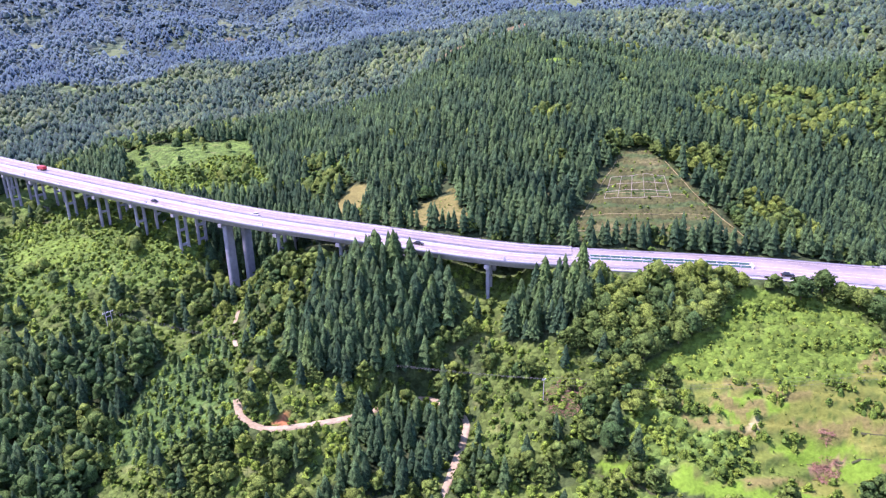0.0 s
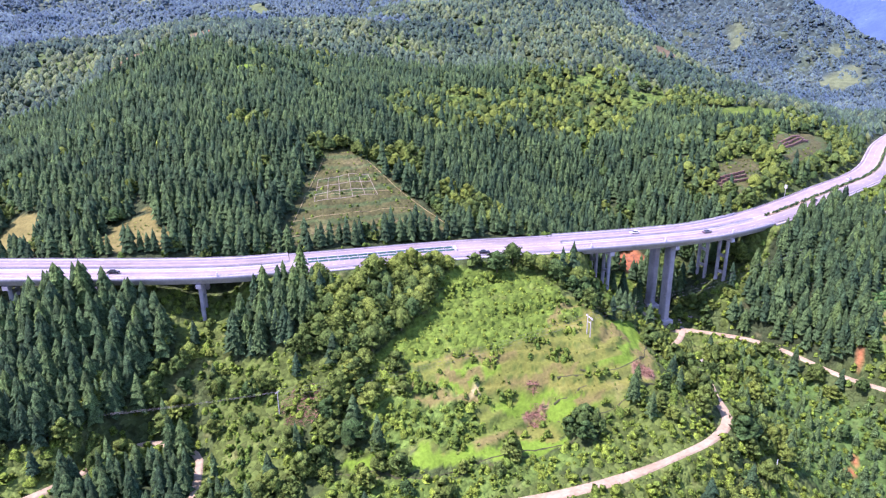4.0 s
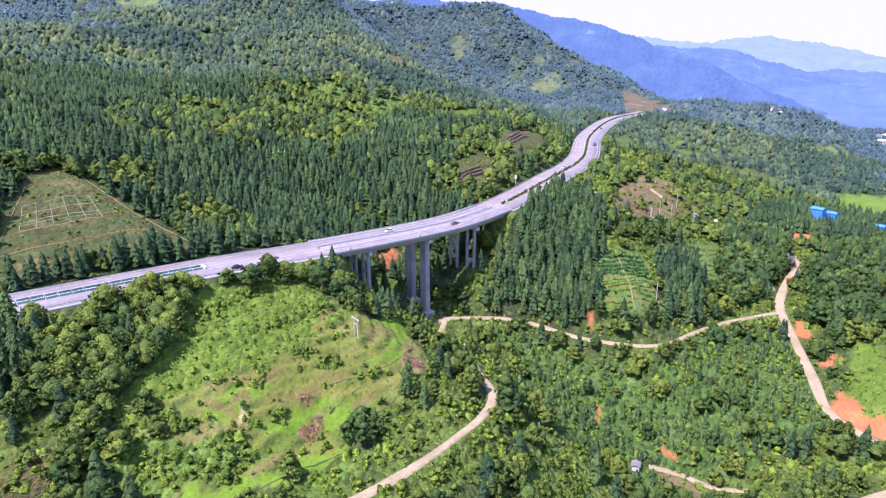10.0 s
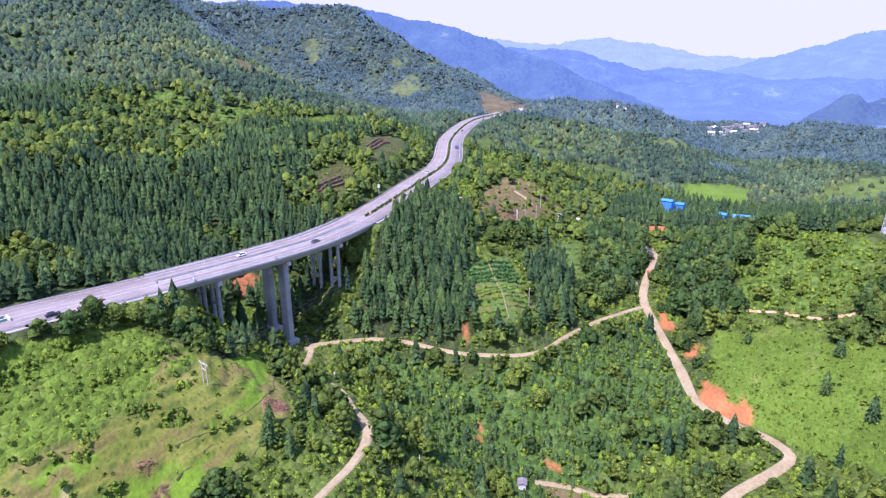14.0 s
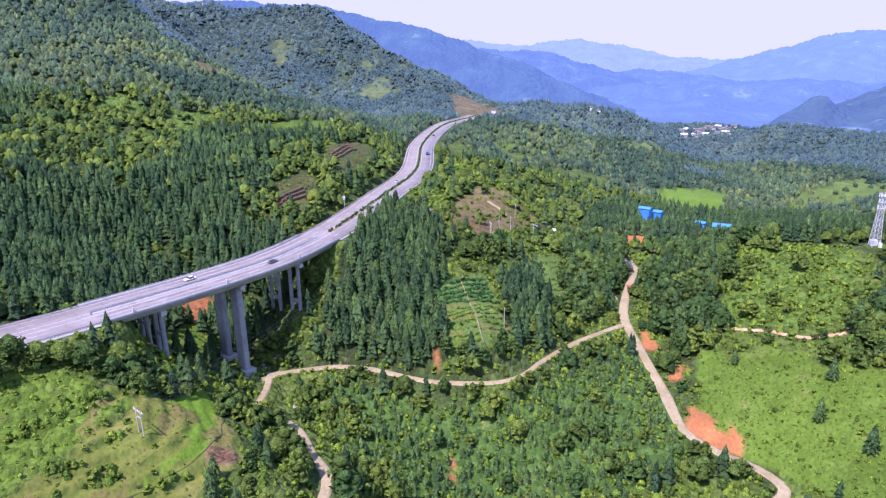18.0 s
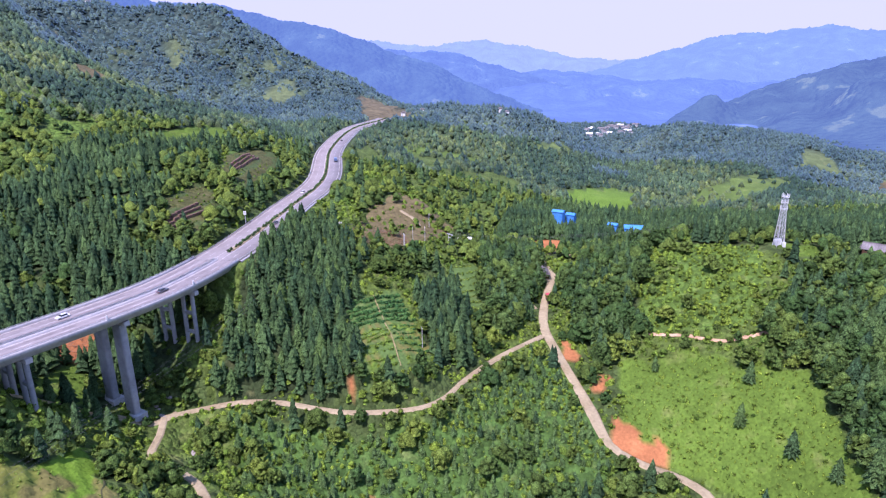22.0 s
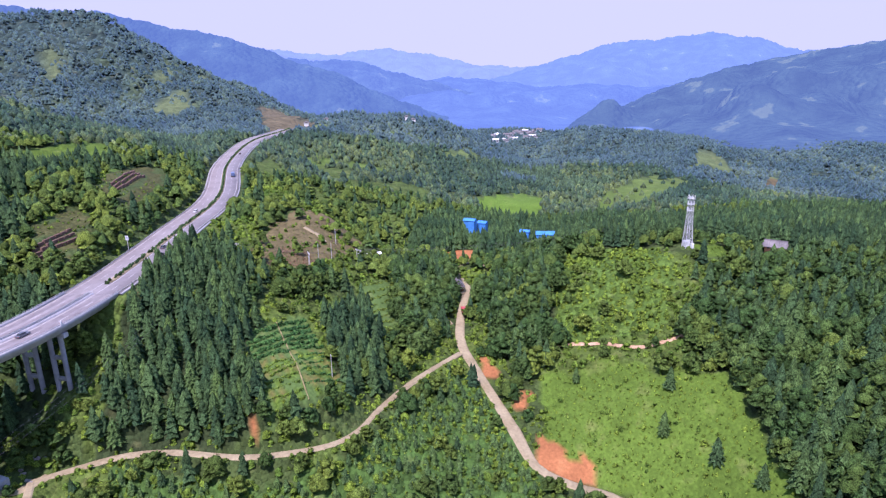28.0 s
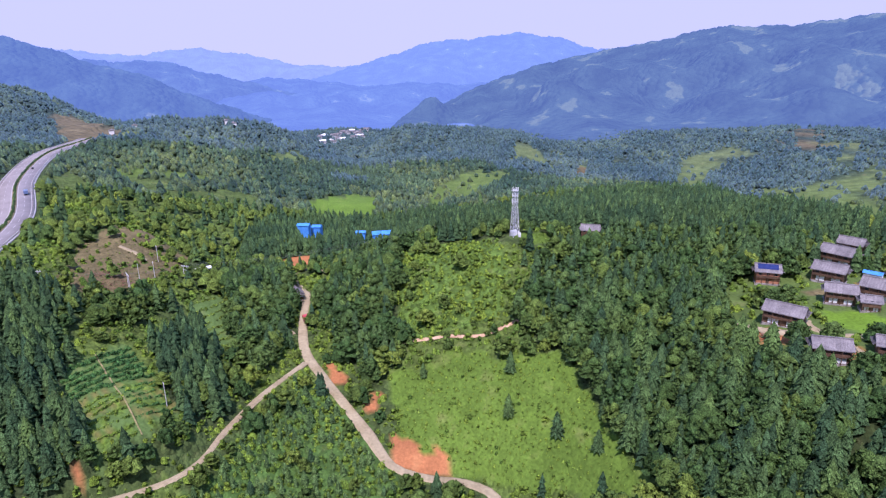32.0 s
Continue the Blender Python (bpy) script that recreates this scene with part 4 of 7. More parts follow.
def plant_all(name, shapes, mat, x, y, height, width, label, category, seed, sink=0.15, tints=None, z=None):
    """One object that holds many plants of a kind."""
    rng = np.random.RandomState(seed)
    z = ground(x, y) if z is None else z
    which = rng.randint(0, len(shapes), len(x))
    turn = rng.uniform(0, 6.283, len(x))
    shade = np.clip(0.45 + 0.28 * wander(x, y, 35, seed + 50) + rng.normal(0, 0.22, len(x)), 0, 1) if tints is None else tints
    verts, faces, tones, start = [], [], [], 0
    for k, (sv, sf) in enumerate(shapes):
        i = np.nonzero(which == k)[0]
        if not len(i):
            continue
        c, s = np.cos(turn[i])[:, None], np.sin(turn[i])[:, None]
        w = (height[i] * width[i])[:, None]
        px, py = sv[None, :, 0] * w, sv[None, :, 1] * w
        out = np.stack([x[i, None] + px * c - py * s, y[i, None] + px * s + py * c, (z[i] - sink)[:, None] + sv[None, :, 2] * height[i, None]], 2)
        verts.append(out.reshape(-1, 3))
        faces.append((sf[None] + (start + np.arange(len(i)) * len(sv))[:, None, None]).reshape(-1, 3))
        tones.append(np.repeat(shade[i], len(sv)))
        start += len(i) * len(sv)
    me = raw_mesh(name, np.concatenate(verts), np.concatenate(faces), mat, True)
    me.attributes.new("tint", "FLOAT", "POINT").data.foreach_set("value", np.concatenate(tones).astype(np.float32))
    return tagged(new(name, me), label, category, kind="stuff")


def scatter(x0, x1, y0, y1, step, seed):
    """Places on a shaken grid."""
    rng = np.random.RandomState(seed)
    x, y = np.meshgrid(np.arange(x0, x1, step), np.arange(y0, y1, step), indexing="ij")
    x, y = x.ravel() + rng.uniform(-.48, .48, x.size) * step, y.ravel() + rng.uniform(-.48, .48, x.size) * step
    return x, y


def in_sight(x, y):
    """The side of the valley over which the flight looks."""
    a = np.degrees(np.arctan2(x - 40, y + 30))
    return (a > -48) & (a < 142) & (np.hypot(x - 40, y - 10) > 95)


def clear(x, y, gap=2.2):
    """Leaves out the roads, the highway and the yards."""
    ok = np.ones(x.shape, bool)
    for c, w in ROADS:
        ok &= to_line(x, y, c)[0] > w + gap * (0.4 if w < 1.12 else 1.0)
    ok &= to_line(x, y, axis)[0] > 12.2 + gap
    for c in LANES:
        ok &= to_line(x, y, c)[0] > 3.0
    for bx, by, br in YARDS:
        ok &= np.hypot(x - bx, y - by) > br
    return ok


YARDS = [(205, 176, 6), (202, 169, 6), (199, 162, 5.5), (212, 180, 6), (218, 186, 6), (207, 83, 3), (266, -100, 9), (240, -98, 8), (304, -116, 8), (297, -137, 9), (311, -151, 9), (277, -127, 8), (268, -131, 6), (275, -141, 9), (264, -146, 7), (321, -166, 8), (236, -114, 6), (294, -155, 7), (288, -126, 5), (259, -122, 9), (257, -135, 6), (260, -92, 5), (479, 38, 15), (516, 88, 15), (492, 52, 12), (466, 38, 12), (500, 84, 13), (480, 52, 10), (391, -72, 9), (380, -68, 12), (385, -31, 8), (396, 79, 8), (408, 133, 7), (213, 197, 8), (205, 216, 7)]


def under_bridge(x, y):
    """Ground that lies well below a viaduct's deck."""
    d, h = to_line(x, y, axis)
    ok = (d < 18) & (ground(x, y) < h - 7)
    for c, w in ROADS:
        ok &= to_line(x, y, c)[0] > w + 2
    return ok


def deep_under(x, y):
    """Ground so far below a deck that trees fit under it."""
    d, h = to_line(x, y, axis)
    ok = (d < 18) & (ground(x, y) < h - 14)
    for c, w in ROADS:
        ok &= to_line(x, y, c)[0] > w + 3
    for c in PIER_X:
        ok &= np.hypot(x - c[0], y - c[1]) > 9
    return ok


PIER_X = [tuple(axis[int(np.argmin(abs(axis[:, 0] - a)))][:2]) for a in (-100, 186, 217.5, 247)]
rng = np.random.RandomState(11)
FIRS_NEAR = [fir_shape(rng, 5, 8) for _ in range(8)]
FIRS_MID = [fir_shape(rng, 3, 7, 0.215) for _ in range(6)]
FIRS_FAR = [fir_shape(rng, 2, 6, 0.23) for _ in range(4)]
CROWNS = [clump_shape(rng, 4, 17, 0.075) for _ in range(8)]
CROWNS_MID = [clump_shape(rng, 3, 2, 0.10) for _ in range(6)]
CROWNS_FAR = [tuple(np.array(q) for q in dome(rng, (0, 0, -0.45), 0.33, 1.45, 5)) for _ in range(8)]
BUSHES = [clump_shape(rng, 1, 3, 0.125, low=0.0, far=True) for _ in range(8)]
TUFTS = [tuft_shape(rng, 5) for _ in range(4)]
K = {k: i for i, k in enumerate(KINDS)}


def chance(x, kind, table, seed):
    """Keeps a share of the places by the kind of cover under them."""
    p = np.zeros(len(KINDS))
    for k, v in table.items():
        p[K[k]] = v
    return np.random.RandomState(seed).uniform(size=len(x)) < p[kind]


# near woods, out to some 500 m
x, y = scatter(-420, 640, -420, 620, 3.9, 31)
keep = in_sight(x, y) & (np.hypot(x - 40, y - 10) < 590) & (clear(x, y, 3.0) | deep_under(x, y))
x, y = x[keep], y[keep]
kind = cover(x, y)
rng = np.random.RandomState(32)
pick = chance(x, kind, {"conifer": 0.93, "woods": 0.07, "dark": 0.55, "young": 0.90, "shrubby": 0.04}, 33)
fx, fy, fk = x[pick], y[pick], kind[pick]
fh = np.where(fk == K["young"], rng.uniform(2.5, 6.0, len(fx)), rng.uniform(8.5, 14.0, len(fx))) * np.where((fx > -65) & (fx < 10) & (fy > 205) & (fy < 262), 1.25, 1.0)
fw = np.where(fk == K["young"], rng.uniform(1.2, 1.7, len(fx)), rng.uniform(0.9, 1.28, len(fx)))
ftone = np.clip(0.28 + 0.24 * wander(fx, fy, 45, 84) + rng.normal(0, 0.17, len(fx)) + 0.55 * (fk == K["young"]) + 0.04 * (fk == K["dark"]), 0, 1)
for shapes, g, label in ((FIRS_NEAR, np.hypot(fx - 60, fy - 15) < 380, "dense dark green fir forest on the near slopes"), (FIRS_MID, np.hypot(fx - 60, fy - 15) >= 380, "dense dark green fir forest on the mountain slopes")):
    plant_all("fir_forest", shapes, M_FIRS, fx[g], fy[g], fh[g], fw[g], label, "forest", 34, tints=ftone[g])
pick = chance(x, kind, {"conifer": 0.03, "woods": 0.50, "dark": 0.36, "young": 0.06, "shrubby": 0.16, "shrub": 0.05, "dry": 0.04, "village": 0.02}, 35)
bx, by, bk = x[pick], y[pick], kind[pick]
bh = np.where(bk == K["shrubby"], rng.uniform(3.0, 5.5, len(bx)), rng.uniform(5.5, 10.0, len(bx))) * np.where(bk == K["dark"], 1.25, 1.0)
wt = np.clip(0.45 + 0.28 * wander(bx, by, 35, 86) + rng.normal(0, 0.22, len(bx)) - 0.30 * (bk == K["dark"]), 0, 1)
bw = rng.uniform(0.95, 1.35, len(bx))
for shapes, g, label in ((CROWNS, np.hypot(bx - 60, by - 15) < 330, "mixed green broadleaf woods on the valley sides"), (CROWNS_MID, np.hypot(bx - 60, by - 15) >= 330, "mixed green broadleaf woods on the higher slopes")):
    plant_all("broadleaf_woods", shapes, M_WOOD, bx[g], by[g], bh[g], bw[g], label, "woods", 36, sink=0.9, tints=wt[g])
# undergrowth
x, y = scatter(-330, 560, -170, 470, 3.05, 41)
keep = in_sight(x, y) & (np.hypot(x - 40, y - 10) < 480) & (clear(x, y, 1.0) | under_bridge(x, y))
x, y = x[keep], y[keep]
kind = cover(x, y)
pick = chance(x, kind, {"shrubby": 0.85, "woods": 0.24, "lush": 1.0, "shrub": 0.95, "young": 0.55, "terrace": 0.10, "grass": 0.34, "cut": 0.32, "dry": 0.3, "dark": 0.2, "village": 0.4, "conifer": 0.14}, 42)
level = ((ground(x, y) + wander(x, y, 60, 9) * 0.4) / 2.3) % 1
pick &= (kind != K["terrace"]) | (wander(x, y, 20, 47) > 0.25) & ((level > 0.2) & (level < 0.94))
verge = np.zeros(len(x), bool)
for c, w in ROADS:
    verge |= to_line(x, y, c)[0] < w + 12
verge &= ~np.isin(kind, [K["bare"], K["crop"], K["paddy"], K["terrace"], K["grass"]])
pick |= verge & (np.random.RandomState(48).uniform(size=len(x)) < 0.8)
sx, sy, sk, sv = x[pick], y[pick], kind[pick], verge[pick]
rng = np.random.RandomState(43)
sh = np.where(np.isin(sk, [K["terrace"], K["grass"], K["cut"], K["lush"], K["stubble"]]), rng.uniform(0.5, 1.5, len(sx)), rng.uniform(1.0, 2.9, len(sx)))
tone = np.clip(0.42 + 0.20 * sv + 0.34 * wander(sx, sy, 30, 45) + rng.normal(0, 0.13, len(sx)) + 0.5 * (sk == K["lush"]) + 0.22 * (sk == K["shrub"]) - 0.3 * np.isin(sk, [K["terrace"], K["dark"], K["conifer"]]), 0, 1)
plant_all("undergrowth", BUSHES, M_SHRUBS, sx, sy, sh, rng.uniform(1.5, 2.3, len(sx)), "bright green shrubs and undergrowth on the slopes", "shrubs", 44, tints=tone)
x, y = scatter(-260, 420, -60, 330, 2.3, 51)
keep = in_sight(x, y) & (np.hypot(x - 40, y - 10) < 400) & clear(x, y, 0.3)
x, y = x[keep], y[keep]
kind = cover(x, y)
pick = chance(x, kind, {"terrace": 0.45, "lush": 0.3, "paddy": 0.10, "stubble": 0.6, "grass": 0.9, "shrubby": 0.45, "cut": 0.28, "young": 0.4, "shrub": 0.3, "dry": 0.5, "village": 0.4}, 52)
rng = np.random.RandomState(53)
plant_all("tall_grass", TUFTS, M_GRASS, x[pick], y[pick], rng.uniform(0.35, 1.0, pick.sum()), rng.uniform(1.2, 2.4, pick.sum()), "tall green and straw-coloured grass on slopes and terraces", "grass", 54, sink=0.05)
# woods of the far slopes
x, y = scatter(-1200, 1900, -1300, 1700, 5.6, 61)
d = np.hypot(x - 40, y - 10)
keep = in_sight(x, y) & (d > 575) & (d < 1480) & clear(x, y, 4.0) & (np.random.RandomState(62).uniform(size=len(x)) < np.clip(1.75 - d / 1000, 0.42, 1))
x, y, d = x[keep], y[keep], d[keep]
kind = cover(x, y)
rng = np.random.RandomState(64)
grow = 1 + np.clip((d - 750) / 1300, 0, 0.55)
ft = np.clip(0.42 + 0.34 * wander(x, y, 190, 71) + 0.2 * wander(x, y, 60, 72) + rng.normal(0, 0.13, len(x)) + 0.35 * (kind == K["shrub"]), 0, 1)
tall = rng.uniform(6.5, 10.5, len(x)) * (1 - 0.2 * np.clip((d - 700) / 600, 0, 1))
firs = chance(x, kind, {"conifer": 0.95, "woods": 0.22}, 63)
leafy = ~firs & chance(x, kind, {"conifer": 0.3, "woods": 0.95, "shrub": 0.6, "grass": 0.06}, 66)
# two distance bands, the farther with more haze painted into its leaves
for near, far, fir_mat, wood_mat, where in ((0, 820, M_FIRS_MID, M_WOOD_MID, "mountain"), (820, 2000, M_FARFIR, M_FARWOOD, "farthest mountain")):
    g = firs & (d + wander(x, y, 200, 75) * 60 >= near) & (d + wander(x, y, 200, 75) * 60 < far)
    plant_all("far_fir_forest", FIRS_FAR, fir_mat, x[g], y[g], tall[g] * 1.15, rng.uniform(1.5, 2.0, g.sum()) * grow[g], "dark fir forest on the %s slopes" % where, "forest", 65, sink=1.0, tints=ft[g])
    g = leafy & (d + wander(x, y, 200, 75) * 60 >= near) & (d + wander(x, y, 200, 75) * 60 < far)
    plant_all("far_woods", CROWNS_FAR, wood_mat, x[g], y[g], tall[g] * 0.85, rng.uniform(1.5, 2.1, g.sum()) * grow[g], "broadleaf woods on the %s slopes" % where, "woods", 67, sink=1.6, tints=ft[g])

# saplings set out in rows on the open slope
u, w = np.meshgrid(np.arange(-40, 41, 2.4), np.arange(-34, 35, 2.8), indexing="ij")
rng = np.random.RandomState(68)
ox, oy = 282 + u.ravel() * 0.82 - w.ravel() * 0.57 + rng.normal(0, 0.3, u.size), 0 + u.ravel() * 0.57 + w.ravel() * 0.82 + rng.normal(0, 0.3, u.size)
ok = (cover(ox, oy) == K["grass"]) & clear(ox, oy, 1.0) & (rng.uniform(size=u.size) < 0.8)
plant_all("sapling_rows", FIRS_MID, M_SHRUBS, ox[ok], oy[ok], rng.uniform(0.7, 1.7, ok.sum()), rng.uniform(1.5, 2.2, ok.sum()), "rows of small green saplings on the open grassy slope", "saplings", 69, tints=rng.uniform(0.35, 0.9, ok.sum()))

# ---- makers ----
def part(name, bm, mat, parent, label=""):
    me = bpy.data.meshes.new(name)
    bm.to_mesh(me)
    bm.free()
    return hang(name, me, mat, parent, label)


def hang(name, me, mat, parent, label=""):
    if mat is not None and not me.materials:
        me.materials.append(mat)
    ob = new(name, me)
    ob.parent = parent
    if label:
        ob["label"] = label
    return ob


def thing(name, m, label, category, group="", kind=""):
    ob = new(name)
    ob.empty_display_size = 0.5
    ob.matrix_world = m
    return tagged(ob, label, category, group, kind)


def add_box(bm, lo, hi, turn=0.0, taper=1.0, bevel=0.0):
    """A block between two corners, turned about its middle and narrowed towards the top."""
    r = bmesh.ops.create_cube(bm, size=1)["verts"]
    mid, size = (Vector(lo) + Vector(hi)) / 2, Vector(hi) - Vector(lo)
    c, s = math.cos(turn), math.sin(turn)
    if bevel:
        edges = {e for v in r for e in v.link_edges}
        for v in r:
            v.co = Vector((v.co.x * size.x, v.co.y * size.y, v.co.z * size.z))
        r2 = bmesh.ops.bevel(bm, geom=list(edges), offset=bevel, segments=2, affect="EDGES", profile=0.6)
        r = list({v for f in r2["faces"] for v in f.verts} | {v for v in r if v.is_valid})
        size = Vector((1, 1, 1))
    for v in r:
        k = taper if v.co.z > 0 else 1.0
        p = Vector((v.co.x * size.x * k, v.co.y * size.y * k, v.co.z * size.z))
        v.co = mid + Vector((p.x * c - p.y * s, p.x * s + p.y * c, p.z))


def boxed(*boxes, bevel=0.0):
    bm = bmesh.new()
    for lo, hi in boxes:
        add_box(bm, lo, hi, bevel=bevel)
    return bm


def add_rod(bm, a, b, r0, r1=None, sides=8):
    """A round bar from a to b."""
    a, b = Vector(a), Vector(b)
    d = b - a
    m = Matrix.Translation((a + b) / 2) @ d.to_track_quat("Z", "Y").to_matrix().to_4x4()
    bmesh.ops.create_cone(bm, cap_ends=True, segments=sides, radius1=r0, radius2=r0 if r1 is None else r1, depth=d.length, matrix=m)


def rod(a, b, r0, r1=None, sides=8):
    bm = bmesh.new()
    add_rod(bm, a, b, r0, r1, sides)
    return bm


def swept(name, curve, offs, mat, closed=False):
    """A profile of sideways offsets and lifts swept along a curve."""
    d = np.gradient(curve, axis=0)
    d[:, 2] = 0
    d /= np.linalg.norm(d[:, :2], axis=1)[:, None]
    side = np.stack([-d[:, 1], d[:, 0], np.zeros(len(d))], 1)
    offs = list(offs) + ([offs[0]] if closed else [])
    v = np.stack([curve + side * o + np.array((0, 0, h)) for o, h in offs], 1).reshape(-1, 3)
    return raw_mesh(name, v, sheet(len(curve), len(offs)), mat)


def beam(o0, o1, h0, h1):
    return [(o0, h0), (o1, h0), (o1, h1), (o0, h1)][::-1]


def on_axis(x0, x1):
    return axis[(axis[:, 0] >= x0 - 2.6) & (axis[:, 0] <= x1 + 2.6)]


def station(x):
    """Middle of the highway at x, and the angle of its run."""
    i = int(np.argmin(abs(axis[:, 0] - x)))
    d = axis[min(i + 1, len(axis) - 1)] - axis[max(i - 1, 0)]
    t = (x - axis[i, 0]) / d[0] if abs(d[0]) > 1e-6 else 0
    return axis[i] + d * t, math.atan2(d[1], d[0])


def height_at(x, y):
    return float(ground([x], [y])[0])


M_RAIL = material("galvanised_steel", [(0.45, 0.47, 0.48), (0.58, 0.59, 0.60)], 0.6, 0.45, metal=0.6)
M_ASPHALT = material("worn_carriageway", [(0.235, 0.208, 0.198), (0.305, 0.274, 0.262)], 0.06, 0.8, fine=(0.5, 0.10))
M_TRACK = material("wheel_track", [(0.185, 0.160, 0.152), (0.25, 0.222, 0.212)], 0.08, 0.8, fine=(0.4, 0.16))
M_PARAPET = material("pale_concrete", [(0.38, 0.37, 0.37), (0.50, 0.48, 0.47)], 0.2, 0.85, 0.15, 2.0, fine=(1.2, 0.12))
M_PIER = material("pier_concrete", [(0.27, 0.28, 0.30), (0.40, 0.40, 0.41)], 0.09, 0.85, 0.2, 1.5, fine=(0.5, 0.16))
M_TEAL = material("teal_panel", [(0.10, 0.29, 0.20), (0.16, 0.38, 0.28)], 0.4, 0.5)
M_WHITE = material("white_paint", [(0.70, 0.71, 0.72), (0.82, 0.82, 0.82)], 0.8, 0.5, fine=(3.0, 0.05))
M_GLASS = material("dark_glass", [(0.02, 0.025, 0.03), (0.04, 0.045, 0.05)], 1.0, 0.08, spec=0.6)
M_TYRE = material("tyre_rubber", [(0.015, 0.015, 0.016), (0.03, 0.03, 0.03)], 2.0, 0.85)
M_RIM = material("wheel_rim", [(0.4, 0.41, 0.42), (0.5, 0.5, 0.5)], 2.0, 0.35, metal=0.8)
M_LAMP = material("lamp_glass", [(0.7, 0.7, 0.66), (0.8, 0.8, 0.76)], 2.0, 0.2)
M_TAIL = material("tail_lamp", [(0.35, 0.02, 0.02), (0.5, 0.04, 0.03)], 2.0, 0.25)
M_WOODWALL = material("weathered_boards", [(0.07, 0.040, 0.024), (0.15, 0.085, 0.048)], 0.8, 0.85, 0.3, 5.0, fine=(4.0, 0.3))
M_TILE = material("grey_roof_tiles", [(0.14, 0.128, 0.128), (0.235, 0.215, 0.208)], 0.35, 0.8, 0.5, 3.0, fine=(2.5, 0.28), per_object=0.12)
M_BLUE = material("blue_sheet_roof", [(0.05, 0.22, 0.60), (0.09, 0.32, 0.72)], 0.5, 0.45, fine=(2.0, 0.1))
M_PLASTER = material("white_plaster", [(0.62, 0.62, 0.60), (0.76, 0.75, 0.73)], 0.5, 0.9, fine=(2.0, 0.1))
M_BRICK = material("red_brick", [(0.34, 0.14, 0.07), (0.46, 0.22, 0.12)], 0.7, 0.9, 0.3, 5.0, fine=(4.0, 0.2))
M_SOLAR = material("solar_glass", [(0.015, 0.025, 0.09), (0.03, 0.04, 0.14)], 0.8, 0.15, spec=0.6)
M_POLE = material("pole_concrete", [(0.42, 0.41, 0.39), (0.55, 0.53, 0.50)], 0.8, 0.85, fine=(4, 0.1))
M_STEEL = material("tower_steel", [(0.50, 0.51, 0.53), (0.66, 0.66, 0.67)], 0.4, 0.5, metal=0.3)
M_ROCK = material("grey_rock", [(0.20, 0.17, 0.15), (0.34, 0.31, 0.28)], 0.4, 0.9, 0.7, 1.5, fine=(1.5, 0.25))
M_WIRE = material("wire", [(0.10, 0.10, 0.11), (0.15, 0.15, 0.15)], 1.0, 0.5)
M_LATTICE = material("slope_concrete", [(0.23, 0.205, 0.135), (0.31, 0.28, 0.19)], 0.4, 0.9, fine=(1.5, 0.15))
M_WALLRED = material("red_masonry", [(0.13, 0.075, 0.055), (0.20, 0.12, 0.085)], 0.4, 0.9, 0.5, 2.0, fine=(1.5, 0.3))
M_TRUNK = material("trunk_bark", [(0.09, 0.065, 0.045), (0.16, 0.12, 0.085)], 1.0, 0.9, 0.4, 6.0)
M_DEAD = material("dead_branches", [(0.17, 0.09, 0.05), (0.30, 0.18, 0.11)], 0.5, 0.9, per_island=0.35)
M_ORANGE = material("orange_earth", [(0.36, 0.20, 0.10), (0.52, 0.36, 0.22)], 0.15, 0.95, 0.4, 1.2, fine=(1.0, 0.3))
M_BUND = material("bund_grass", [(0.038, 0.050, 0.016), (0.075, 0.075, 0.028)], 0.5, 0.95, 0.5, 2.0, fine=(1.5, 0.3))
M_BAND = material("bare_bank", [(0.17, 0.17, 0.06), (0.30, 0.24, 0.11)], 0.3, 0.95, 0.4, 1.2, fine=(1.2, 0.2))

# ---- the highway: two viaducts and the road between and after them ----
DECK_LOW = -2.35


